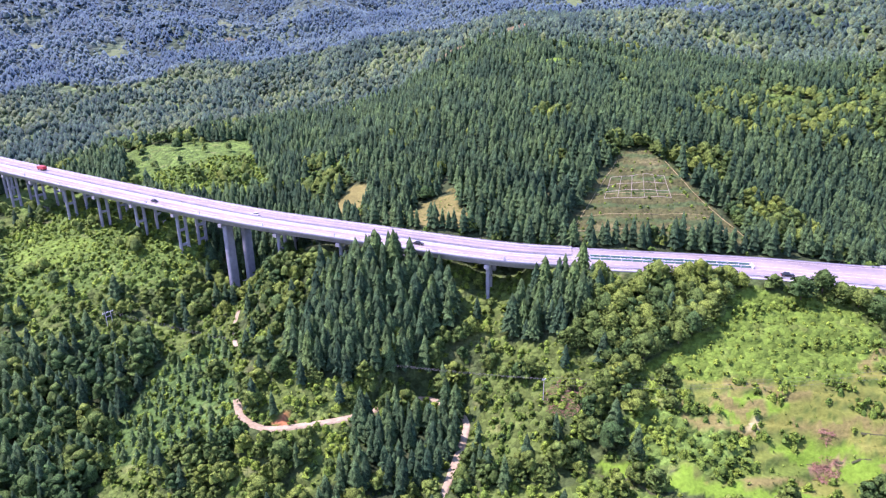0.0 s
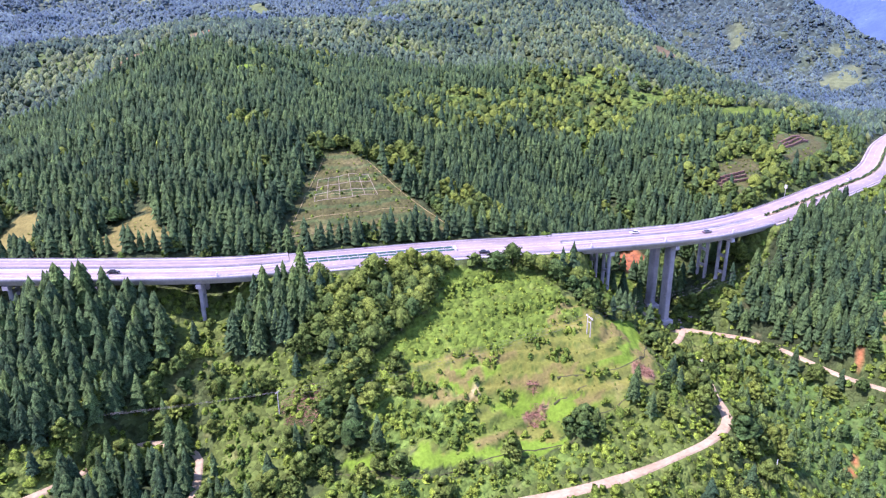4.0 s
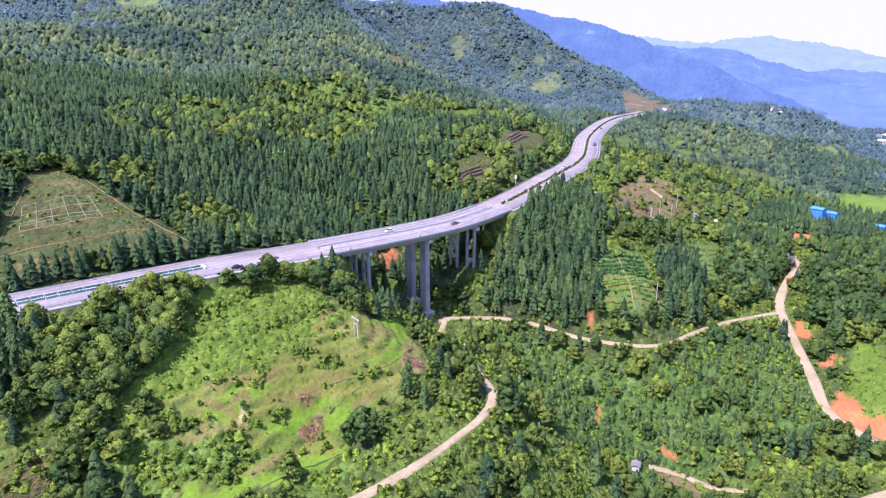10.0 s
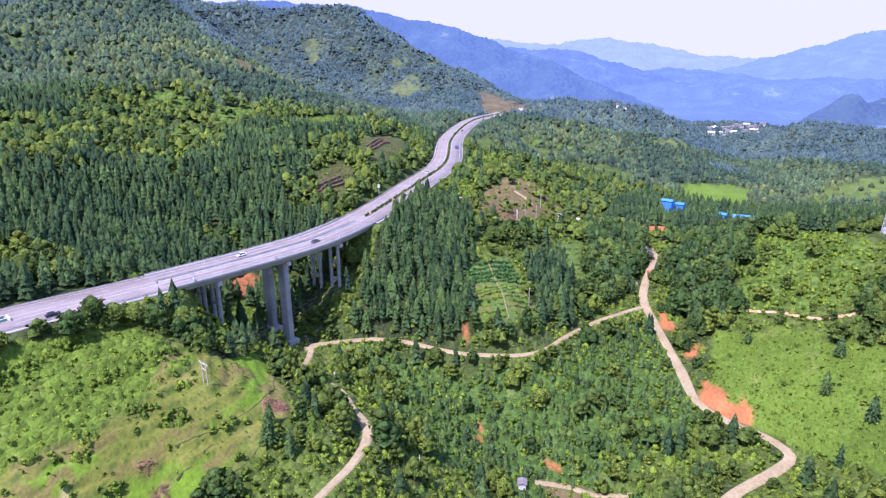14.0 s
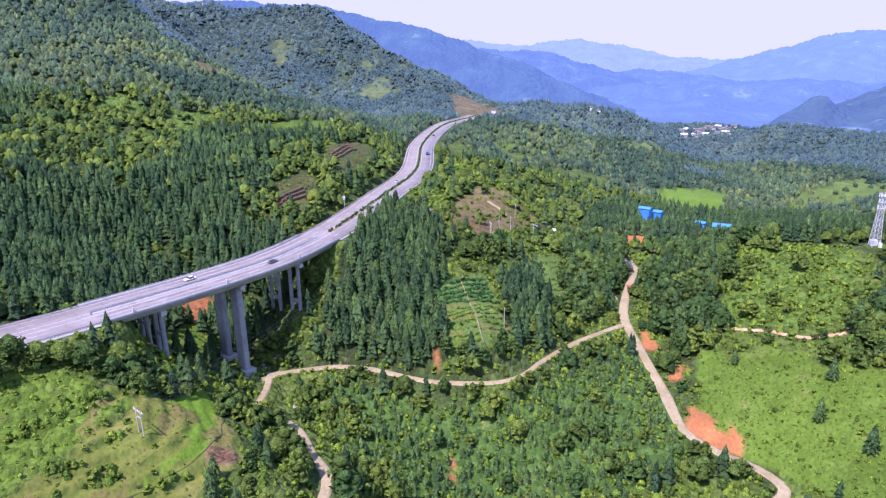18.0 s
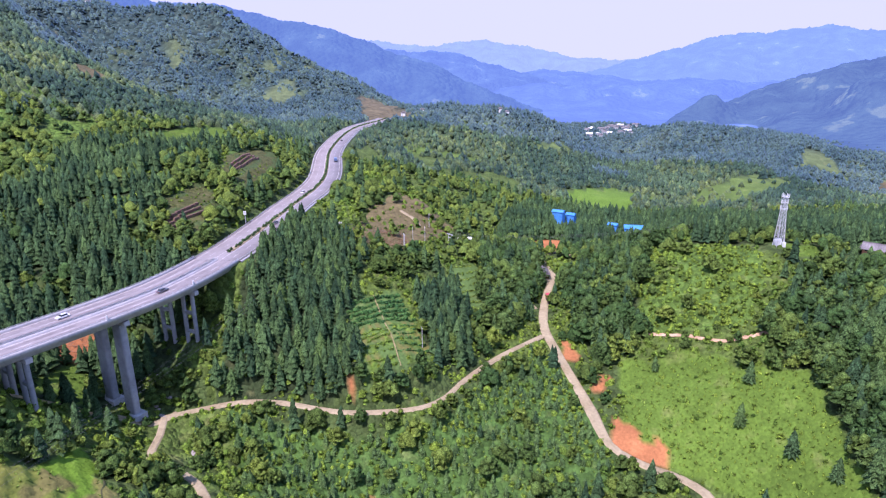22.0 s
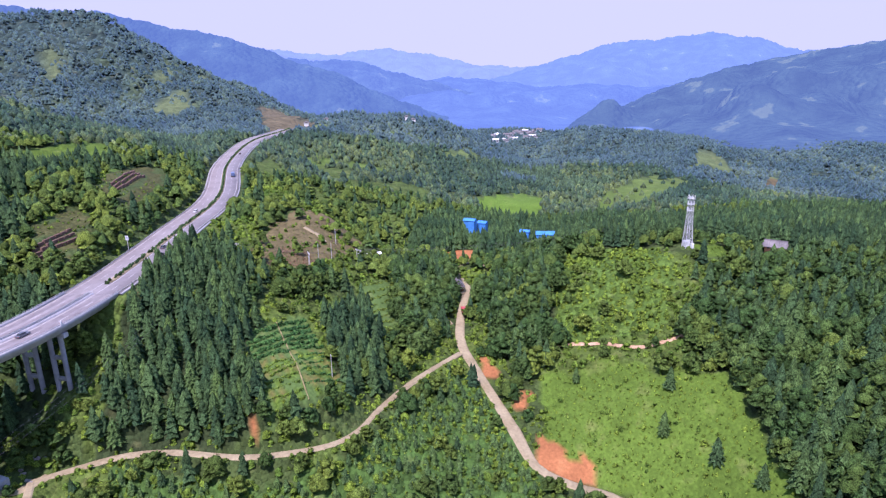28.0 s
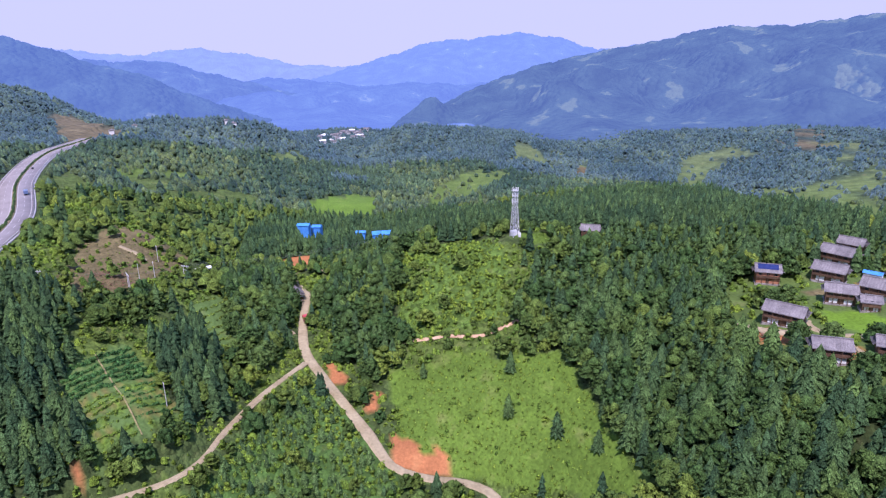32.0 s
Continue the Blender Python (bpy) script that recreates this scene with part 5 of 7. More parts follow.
def viaduct(name, x0, x1, piers, label):
    run = on_axis(x0, x1)
    top = thing(name, Matrix.Translation(Vector(run[len(run) // 2]) * 0), label, "viaduct")
    for s in (-1, 1):
        hang("deck_slab", swept("deck_slab", run, beam(s * 0.61, s * 10.66, -0.38, 0.0), M_ASPHALT, True), None, top, "grey worn carriageway slab")
        for k in range(4):
            o = s * (1.9 + 2.42 * k)
            hang("girder", swept("girder", run, [(o - 1.15, -0.38), (o - 0.35, -0.75), (o - 0.4, DECK_LOW), (o + 0.4, DECK_LOW), (o + 0.35, -0.75), (o + 1.15, -0.38)], M_PARAPET), None, top)
        hang("parapet", swept("parapet", run, [(s * 10.66, -0.75), (s * 10.76, -0.75), (s * 10.73, 0.35), (s * 10.62, 1.0), (s * 10.43, 1.0), (s * 10.35, 0.30), (s * 10.29, 0.004)], M_PARAPET), None, top, "pale concrete crash barrier")
        hang("median_barrier", swept("median_barrier", run, [(s * 0.61, 0.0), (s * 0.66, 0.80), (s * 0.82, 0.80), (s * 1.02, 0.004)], M_PARAPET), None, top)
        for o in (3.55, 7.3):
            hang("wheel_track", swept("wheel_track", run + np.array((0, 0, 0.006)), [(s * o + 1.0, 0), (s * o - 1.0, 0)], M_TRACK), None, top, "darker worn wheel track")
        hang("median_rail", swept("median_rail", run, beam(s * 0.62 - 0.05, s * 0.62 + 0.05, 0.95, 1.10), M_RAIL, True), None, top)
        hang("rail", swept("rail", run, beam(s * 10.48, s * 10.58, 1.22, 1.34), M_RAIL, True), None, top)
    for x in piers:
        p, a = station(x)
        ca, sa = math.cos(a), math.sin(a)

        def at(o, z, along=0.0):
            return Vector((p[0] + ca * along - sa * o, p[1] + sa * along + ca * o, z))
        tall = min(height_at(*at(s * 5.58, 0)[:2]) for s in (-1, 1)) < p[2] - 30 if x > 150 else x == -101
        for s in (-1, 1):
            under = p[2] + DECK_LOW
            bm = bmesh.new()
            add_box(bm, at(s * 5.66, under - 1.5) - Vector((0.95, 4.5, 0)), at(s * 5.66, under) + Vector((0.95, 4.5, 0)), a)
            part("pier_cap", bm, M_PARAPET, top)
            bm = bmesh.new()
            q = at(s * 10.00, under - 0.9)
            add_box(bm, q - Vector((1.0, 0.6, 0.7)), q + Vector((1.0, 0.6, 0.9)), a)
            part("cap_end", bm, M_PARAPET, top, "pale end block of the pier cap")
            if tall:
                c = at(s * 5.66, 0)
                zb = height_at(c.x, c.y)
                bm = bmesh.new()
                add_box(bm, Vector((c.x - 1.35, c.y - 2.5, zb - 1)), Vector((c.x + 1.35, c.y + 2.5, under - 1.5)), a)
                bmesh.ops.bevel(bm, geom=[e for e in bm.edges if abs((e.verts[0].co - e.verts[1].co).normalized().z) > 0.9], offset=0.7, segments=3, affect="EDGES", profile=0.5)
                part("pier_shaft", bm, M_PIER, top, "tall solid grey concrete pier")
                bm = bmesh.new()
                add_box(bm, Vector((c.x - 2.6, c.y - 4.0, zb - 2)), Vector((c.x + 2.6, c.y + 4.0, zb + 0.9)), a, bevel=0.1)
                part("footing", bm, M_CONCRETE, top)
            else:
                feet = [at(s * o, 0) for o in (3.4, 8.0)]
                lows = [height_at(c.x, c.y) for c in feet]
                for c, zb in zip(feet, lows):
                    part("column", rod((c.x, c.y, zb - 1.0), (c.x, c.y, under - 1.5), 0.82, sides=14), M_PIER, top)
                high = under - 1.5
                n = max(1, int((high - max(lows)) / 9.0))
                for k in range(n):
                    z = high - (k + 1) * 8.0 if n > 1 else (high + max(lows)) / 2
                    if z > max(lows) + 0.8:
                        bm = bmesh.new()
                        mid = (feet[0] + feet[1]) / 2
                        add_box(bm, Vector((mid.x - 0.5, mid.y - 2.1, z - 0.6)), Vector((mid.x + 0.5, mid.y + 2.1, z + 0.6)), a)
                        part("cross_beam", bm, M_PIER, top)
    for x in np.arange(x0 + 8, x1, 35.0):
        p, a = station(x)
        q = (p[0] + math.sin(a) * 10.5, p[1] - math.cos(a) * 10.5)
        part("marker_post", boxed(((q[0] - 0.18, q[1] - 0.18, p[2] + 0.9), (q[0] + 0.18, q[1] + 0.18, p[2] + 2.4))), M_WHITE, top, "white marker post")
    return top


def painted(name, x0, x1, parent):
    """Edge lines and broken lane lines."""
    run = on_axis(x0, x1) + np.array((0, 0, 0.012))
    for o in (-9.4, -1.8, 1.8, 9.4):
        hang("edge_line", swept("edge_line", run, [(o + 0.14, 0), (o - 0.14, 0)], M_PAINT), None, parent)
    v, f = [], []
    xs = np.arange(x0 + 4, x1 - 8, 13.0)
    for x in xs:
        for o in (-5.5, 5.5):
            (p, a), (q, b) = station(x), station(x + 5.0)
            n0, n1 = Vector((-math.sin(a), math.cos(a), 0)), Vector((-math.sin(b), math.cos(b), 0))
            base = len(v)
            p, q = Vector(p) + Vector((0, 0, 0.03)), Vector(q) + Vector((0, 0, 0.03))
            v += [p + n0 * (o - 0.12), q + n1 * (o - 0.12), q + n1 * (o + 0.12), p + n0 * (o + 0.12)]
            f.append((base, base + 1, base + 2, base + 3))
    hang("lane_dash", raw_mesh("lane_dash", [tuple(p) for p in v], f, M_PAINT), None, parent)["kind"] = "stuff"


west = viaduct("viaduct", -505, 52, [-101 + 29.5 * k for k in (-10, -9, -8, -7, -6, -5, -4, -3, -2, -1, 0, 1)] + [-41, -11, 21.5], "long concrete highway viaduct on round columns over a valley")
east = viaduct("viaduct", 168, 276, [186, 217.5, 247], "concrete highway viaduct with two tall solid piers")
painted("paint", -505, 52, west)
painted("paint", 168, 276, east)


def open_road(x0, x1, label):
    run = on_axis(x0, x1)
    road = hang("road", swept("road", run, [(11.2, -0.9), (11.2, 0.0), (-11.2, 0.0), (-11.2, -0.9)], M_ASPHALT), None, None)
    tagged(road, label, "road", kind="structure")
    painted("paint", x0, x1, road)
    for s in (-1, 1):
        hang("guard_rail", swept("guard_rail", run, [(s * 10.65, 0.45), (s * 10.75, 0.55), (s * 10.65, 0.62), (s * 10.75, 0.72), (s * 10.65, 0.80)], M_RAIL), None, road)
        bm = bmesh.new()
        for x in np.arange(x0 + 1, x1, 4.0):
            p, a = station(x)
            q = (p[0] + math.sin(a) * 10.8 * -s, p[1] + math.cos(a) * 10.8 * s)
            add_box(bm, (q[0] - 0.07, q[1] - 0.07, p[2] - 0.2), (q[0] + 0.07, q[1] + 0.07, p[2] + 0.85))
        part("rail_post", bm, M_RAIL, road)["kind"] = "stuff"
        hang("gutter", swept("gutter", run, beam(s * 11.2, s * 11.8, -0.9, 0.12), M_PARAPET, True), None, road)
    return road


open_road(52, 168, "pale grey four-lane highway on an embankment")
after = open_road(276, 860, "pale grey four-lane highway curving through cuttings")
run = on_axis(290, 860)
hang("median_kerb", swept("median_kerb", run, [(1.3, 0.0), (1.3, 0.22), (-1.3, 0.22), (-1.3, 0.0)], M_DIRT), None, after)
# hedges on the central reserve
rng = np.random.RandomState(71)
hx = np.repeat(run[:, 0], 5) + rng.uniform(-2, 2, len(run) * 5)
hy = np.interp(hx, axis[:, 0], axis[:, 1]) + rng.uniform(-0.6, 0.6, len(hx))
plant_all("median_hedge", BUSHES, M_FIRS, hx, hy, rng.uniform(1.1, 1.8, len(hx)), rng.uniform(1.2, 1.7, len(hx)), "clipped dark green hedge along the central reserve", "hedge", 72, z=np.interp(hx, axis[:, 0], axis[:, 2]) + 0.2)
hx = np.arange(62, 120, 1.5)
hy = np.interp(hx, axis[:, 0], axis[:, 1])
plant_all("median_shrubs", BUSHES, M_FIRS, hx, hy, np.full(len(hx), 1.3), np.full(len(hx), 1.25), "row of rounded dark green shrubs between teal barriers", "shrubs", 73, z=np.interp(hx, axis[:, 0], axis[:, 2]), tints=np.full(len(hx), 0.6))
guard = thing("median_fence", Matrix.Identity(4), "low teal panel fence with white posts on the highway", "fence")
for x in np.arange(60, 120, 4.0):
    (p, a), (q, b) = station(x), station(x + 3.8)
    for s in (-1, 1):
        u, v = Vector(p) + Vector((-math.sin(a), math.cos(a), 0)) * s * 1.7, Vector(q) + Vector((-math.sin(b), math.cos(b), 0)) * s * 1.7
        mid = (u + v) / 2
        bm = bmesh.new()
        add_box(bm, mid - Vector((1.85, 0.05, -0.30)), mid + Vector((1.85, 0.05, 1.0)), (a + b) / 2)
        part("panel", bm, M_TEAL, guard)
        bm = bmesh.new()
        add_box(bm, mid - Vector((1.9, 0.09, -1.02)), mid + Vector((1.9, 0.09, 1.25)), (a + b) / 2)
        part("top_rail", bm, M_WHITE, guard)
        part("post", boxed(((u.x - 0.1, u.y - 0.1, u.z), (u.x + 0.1, u.y + 0.1, u.z + 1.4))), M_WHITE, guard)
for x in (59.0, 120.5):
    p, a = station(x)
    bm = bmesh.new()
    add_box(bm, Vector(p) - Vector((0.2, 2.0, 0)), Vector(p) + Vector((0.2, 2.0, 1.2)), a, bevel=0.06)
    part("end_board", bm, M_WHITE, guard, "white board at the end of the fence")


# ---- vehicles ----
def car(m, paint, label, long=4.5, tall=1.45):
    c = thing("car", m, label, "car", "cars on the highway")
    h = long / 2
    bm = bmesh.new()
    add_box(bm, (-h, -0.88, 0.28), (h, 0.88, 0.86), bevel=0.16)
    part("body", bm, paint, c)
    bm = bmesh.new()
    add_box(bm, (-h * 0.72, -0.78, 0.80), (h * 0.42, 0.78, tall), taper=0.74, bevel=0.06)
    part("cabin", bm, M_GLASS, c, "dark glass cabin")
    bm = bmesh.new()
    add_box(bm, (-h * 0.56, -0.60, tall - 0.03), (h * 0.22, 0.60, tall + 0.04), bevel=0.03)
    part("roof", bm, paint, c)
    for sx in (-0.62, 0.62):
        for sy in (-1, 1):
            w = part("wheel", rod((h * sx, sy * 0.70, 0.32), (h * sx, sy * 0.91, 0.32), 0.32, sides=14), M_TYRE, c)
            part("rim", rod((h * sx, sy * 0.90, 0.32), (h * sx, sy * 0.93, 0.32), 0.19, sides=10), M_RIM, w)
    for sy in (-0.6, 0.6):
        part("headlight", boxed(((h - 0.10, sy - 0.18, 0.58), (h + 0.02, sy + 0.18, 0.74))), M_LAMP, c)
        part("tail_light", boxed(((-h - 0.02, sy - 0.18, 0.60), (-h + 0.08, sy + 0.18, 0.76))), M_TAIL, c)
    return c


def truck(m, cab_paint, load_paint, label, long=8.5, name="truck"):
    c = thing(name, m, label, "truck", "trucks on the roads")
    h = long / 2
    bm = bmesh.new()
    add_box(bm, (h - 1.9, -1.15, 0.7), (h, 1.15, 2.6), bevel=0.12)
    part("cab", bm, cab_paint, c)
    part("windscreen", boxed(((h - 0.02, -0.95, 1.6), (h + 0.03, 0.95, 2.35))), M_GLASS, c)
    for sy in (-1, 1):
        part("side_window", boxed(((h - 1.4, sy * 1.16 - 0.02, 1.6), (h - 0.5, sy * 1.16 + 0.02, 2.3))), M_GLASS, c)
        part("headlight", boxed(((h - 0.02, sy * 0.8 - 0.2, 0.85), (h + 0.04, sy * 0.8 + 0.2, 1.1))), M_LAMP, c)
    bm = bmesh.new()
    add_box(bm, (-h, -1.22, 1.05), (h - 2.05, 1.22, 3.0), bevel=0.06)
    part("cargo_box", bm, load_paint, c)
    part("chassis", boxed(((-h + 0.2, -0.5, 0.6), (h - 0.3, 0.5, 1.05))), M_TYRE, c)
    for x in (-h + 1.2, -h + 2.4, h - 1.2):
        for sy in (-1, 1):
            w = part("wheel", rod((x, sy * 0.85, 0.5), (x, sy * 1.18, 0.5), 0.5, sides=14), M_TYRE, c)
            part("rim", rod((x, sy * 1.17, 0.5), (x, sy * 1.21, 0.5), 0.27, sides=10), M_RIM, w)
    return c


def on_lane(x, o, back=False):
    p, a = station(x)
    return pose(p[0] - math.sin(a) * o, p[1] + math.cos(a) * o, p[2] + 0.01, 0, 0, math.degrees(a) + (180 if back else 0))


P_BLACK = material("black_paint", [(0.012, 0.012, 0.016), (0.022, 0.022, 0.026)], 1.0, 0.2, spec=0.6)
P_GREY = material("grey_paint", [(0.10, 0.105, 0.12), (0.13, 0.135, 0.15)], 1.0, 0.25, spec=0.6)
P_WHITE = material("car_white", [(0.72, 0.72, 0.73), (0.80, 0.80, 0.80)], 1.0, 0.25, spec=0.6)
P_RED = material("red_paint", [(0.42, 0.03, 0.03), (0.52, 0.06, 0.05)], 0.8, 0.3, spec=0.5)
P_BLUE = material("tank_blue", [(0.10, 0.15, 0.26), (0.14, 0.20, 0.32)], 0.8, 0.35, spec=0.5)
car(on_lane(131, -7.1), P_BLACK, "small black car on the highway embankment")
car(on_lane(-8, -3.4), P_BLACK, "black saloon car on the long viaduct")
car(on_lane(-148, -5.1), P_BLACK, "dark saloon car on the long viaduct")
car(on_lane(-92, 3.3, True), P_WHITE, "white car crossing the long viaduct")
car(on_lane(238, -3.3), P_GREY, "dark grey car on the viaduct")
car(on_lane(206, 6.2, True), P_WHITE, "white hatchback on the viaduct")
car(on_lane(322, -6.9), P_BLACK, "black car where the highway enters the cutting")
car(on_lane(334, -3.6), P_GREY, "grey car beside the hedge of the highway")
car(on_lane(405, 4.1, True), P_WHITE, "white car on the curving highway")
truck(on_lane(-262, 5.7, True), P_RED, P_RED, "red lorry at the far end of the long viaduct")
truck(on_lane(512, -6.6), P_BLUE, P_BLUE, "blue-grey lorry on the curving highway")
car(on_lane(620, -4.1), P_BLACK, "dark car far along the highway")
truck(pose(371, 74.5, height_at(371, 74.5) + 0.25, 0, 0, 200), P_RED, P_RED, "red lorry parked on the dirt road by a shed", 6.0)

# ---- dirt roads ----
NAMES = [("dirt_road", "pale dirt road along the hillside under the fields"), ("dirt_road", "pale dirt road winding down the valley past red banks"), ("dirt_road", "narrow pale track curving round the terraces"), ("dirt_road", "narrow dirt track winding through the firs")]
for (c, w), (name, label) in zip(ROADS, NAMES):
    rng = np.random.RandomState(int(w * 100))
    wob = np.interp(np.arange(len(c)), np.arange(0, len(c) + 4, 4), rng.uniform(-0.35, 0.35, len(np.arange(0, len(c) + 4, 4))))
    d = np.gradient(c, axis=0)
    d /= np.linalg.norm(d[:, :2], axis=1)[:, None]
    side = np.stack([-d[:, 1], d[:, 0], np.zeros(len(d))], 1)
    offs = [(-w - 0.5, -0.7), (-w, 0.0), (-w * 0.55, 0.06), (-w * 0.35, 0.0), (0, 0.10), (w * 0.35, 0.0), (w * 0.55, 0.06), (w, 0.0), (w + 0.5, -0.7)]
    v = np.stack([c + side * (o + (wob * (1 if o > 0 else -1))[:, None] * (abs(o) > w * 0.8)) + np.array((0, 0, h + 0.22)) for o, h in offs], 1).reshape(-1, 3)
    tagged(new(name, raw_mesh(name, v, sheet(len(c), len(offs))[:, ::-1], M_DIRT, True)), label, "road", kind="structure")

# ---- houses ----
def house(x, y, long, wide, tall, angle, label, wall=M_WOODWALL, low=M_WOODWALL, roof=M_TILE, solar=False, plinth=True):
    """A two-storey house with a gabled roof of tile rows over wide eaves, and a lower skirt roof on its gables."""
    z = height_at(x, y)
    h = thing("house", pose(x, y, z, 0, 0, angle), label, "house", "village houses")
    a, b = long / 2, wide / 2
    mid = tall * 0.5
    if plinth:
        part("plinth", boxed(((-a - 0.4, -b - 0.4, -2.5), (a + 0.4, b + 0.4, 0.15))), M_ROCK, h)
    part("lower_wall", boxed(((-a, -b, 0.15), (a, b, mid))), low, h)
    part("upper_wall", boxed(((-a - 0.15, -b - 0.15, mid), (a + 0.15, b + 0.15, tall))), wall, h)
    rise, out = b * 0.62, 0.8
    bm = bmesh.new()
    for s in (-1, 1):
        v = [bm.verts.new(p) for p in ((s * (a + 0.1), -b, tall), (s * (a + 0.1), b, tall), (s * (a + 0.1), 0, tall + rise))]
        bm.faces.new(v if s > 0 else v[::-1])
    part("gable", bm, wall, h)
    slope = rise / b
    for s in (-1, 1):
        y0, y1 = s * (b + out), 0.0
        z0, z1 = tall + rise - (b + out) * slope + 0.12, tall + rise + 0.12
        e = a + out

        def plank(x0, x1, lift, thick):
            bm = bmesh.new()
            v = [bm.verts.new(p) for p in ((x0, y0, z0 + lift), (x1, y0, z0 + lift), (x1, y1, z1 + lift), (x0, y1, z1 + lift), (x0, y0, z0 + lift - thick), (x1, y0, z0 + lift - thick), (x1, y1, z1 + lift - thick), (x0, y1, z1 + lift - thick))]
            for f in ((0, 1, 2, 3), (7, 6, 5, 4), (4, 5, 1, 0), (1, 5, 6, 2), (0, 3, 7, 4), (2, 6, 7, 3)):
                bm.faces.new([v[i] for i in f])
            return bm
        slab = part("roof_slope", plank(-e, e, 0.0, 0.22), roof, h)
        n = int(2 * e / 1.0)
        row = bpy.data.meshes.new("roof_tile")
        bm = plank(-e, -e + e / n, 0.11, 0.10)
        bm.to_mesh(row)
        bm.free()
        row.materials.append(roof)
        for k in range(n):
            hang("roof_tile", row, None, slab).location.x = 2 * e * k / n + e / n * 0.5
        bm = bmesh.new()
        e = a + out + 0.2
        v = [bm.verts.new(p) for p in ((s * (a - 0.1), -b * 0.62, tall + rise * 0.36), (s * (a - 0.1), b * 0.62, tall + rise * 0.36), (s * (e + 0.6), b + out * 0.6, tall - 0.35), (s * (e + 0.6), -b - out * 0.6, tall - 0.35))]
        f = bm.faces.new(v)
        bmesh.ops.solidify(bm, geom=[f], thickness=0.14)
        part("skirt_roof", bm, roof, h)
    part("ridge", boxed(((-a - out, -0.22, tall + rise + 0.06), (a + out, 0.22, tall + rise + 0.42))), roof, h)
    if solar:
        bm = bmesh.new()
        y0, y1 = b * 0.85, b * 0.1
        for s in (1,):
            v = [bm.verts.new(p) for p in ((-a * 0.9, y0 * s, tall + rise - y0 * slope + 0.34), (a * 0.9, y0 * s, tall + rise - y0 * slope + 0.34), (a * 0.9, y1 * s, tall + rise - y1 * slope + 0.34), (-a * 0.9, y1 * s, tall + rise - y1 * slope + 0.34))]
            bm.faces.new(v if s < 0 else v[::-1])
        part("solar_panel", bm, M_SOLAR, h, "dark blue solar panels")
    for s in (-1, 1):
        for k in range(3):
            u = -a + long * (k + 0.5) / 3
            part("window", boxed(((u - 0.55, s * (b + 0.17) - 0.03, mid + 0.9), (u + 0.55, s * (b + 0.17) + 0.03, mid + 2.0))), M_GLASS, h)
        for k in range(2):
            u = -a + long * (k * 0.5 + 0.25)
            part("wall_panel", boxed(((u - long * 0.16, s * (b + 0.03) - 0.02, 0.3), (u + long * 0.12, s * (b + 0.03) + 0.02, mid - 0.25))), M_PLASTER if low is M_WOODWALL else low, h, "white-washed board panel")
        part("door", boxed(((-0.6, s * (b + 0.06) - 0.03, 0.15), (0.6, s * (b + 0.06) + 0.03, 2.2))), M_WOODWALL, h)
    for k in range(5):
        u = -a + long * k / 4
        part("post", boxed(((u - 0.1, b + 0.55, 0.1), (u + 0.1, b + 0.75, tall - 0.4))), M_WOODWALL, h)
    part("balcony", boxed(((-a, b + 0.1, mid - 0.1), (a, b + 0.8, mid + 0.05)), ((-a, b + 0.74, mid + 0.05), (a, b + 0.80, mid + 0.85))), M_WOODWALL, h, "dark timber balcony")
    return h


house(266, -100, 11.5, 6.4, 5.0, 44, "dark timber house with a grey tiled roof and white panels")
house(240, -98, 9.5, 6.0, 5.0, 67, "dark timber house on a slope with a grey tiled roof")
house(304, -116, 8.2, 6.0, 5.2, 66, "new red brick house with solar panels on its roof", M_BRICK, M_BRICK, solar=True)
house(297, -137, 10.5, 6.5, 5.0, 42, "weathered timber house with a long grey tiled roof")
house(312, -151, 12.0, 7.0, 5.4, 32, "large dark timber house with a grey tiled roof")
house(277, -127, 9.0, 5.8, 4.8, 58, "timber house with white lower panels and grey tiles")
house(275.5, -141, 11.0, 6.8, 5.2, 40, "broad timber house with grey tiles beside a white wall")
house(267.5, -131, 5.2, 4.2, 3.6, 63, "small timber barn with white panels and a tiled roof")
house(236, -114, 7.5, 5.4, 4.8, 60, "timber house half hidden by trees")
house(263, -147, 7.2, 5.0, 4.4, 110, "small timber house with weathered grey tiles")
house(324, -165, 9.0, 6.0, 5.0, 38, "old timber house at the wood's edge above the village")
house(286, -133, 3.6, 3.0, 2.6, 30, "low timber outhouse with a tiled roof in a yard")
house(391, -72, 8.5, 6.0, 4.6, 70, "red brick house on the wooded hill", M_BRICK, M_BRICK)
house(397, 82, 7.5, 5.0, 3.6, 20, "low shed with a grey roof beside the dirt road", M_PLASTER, M_WOODWALL)


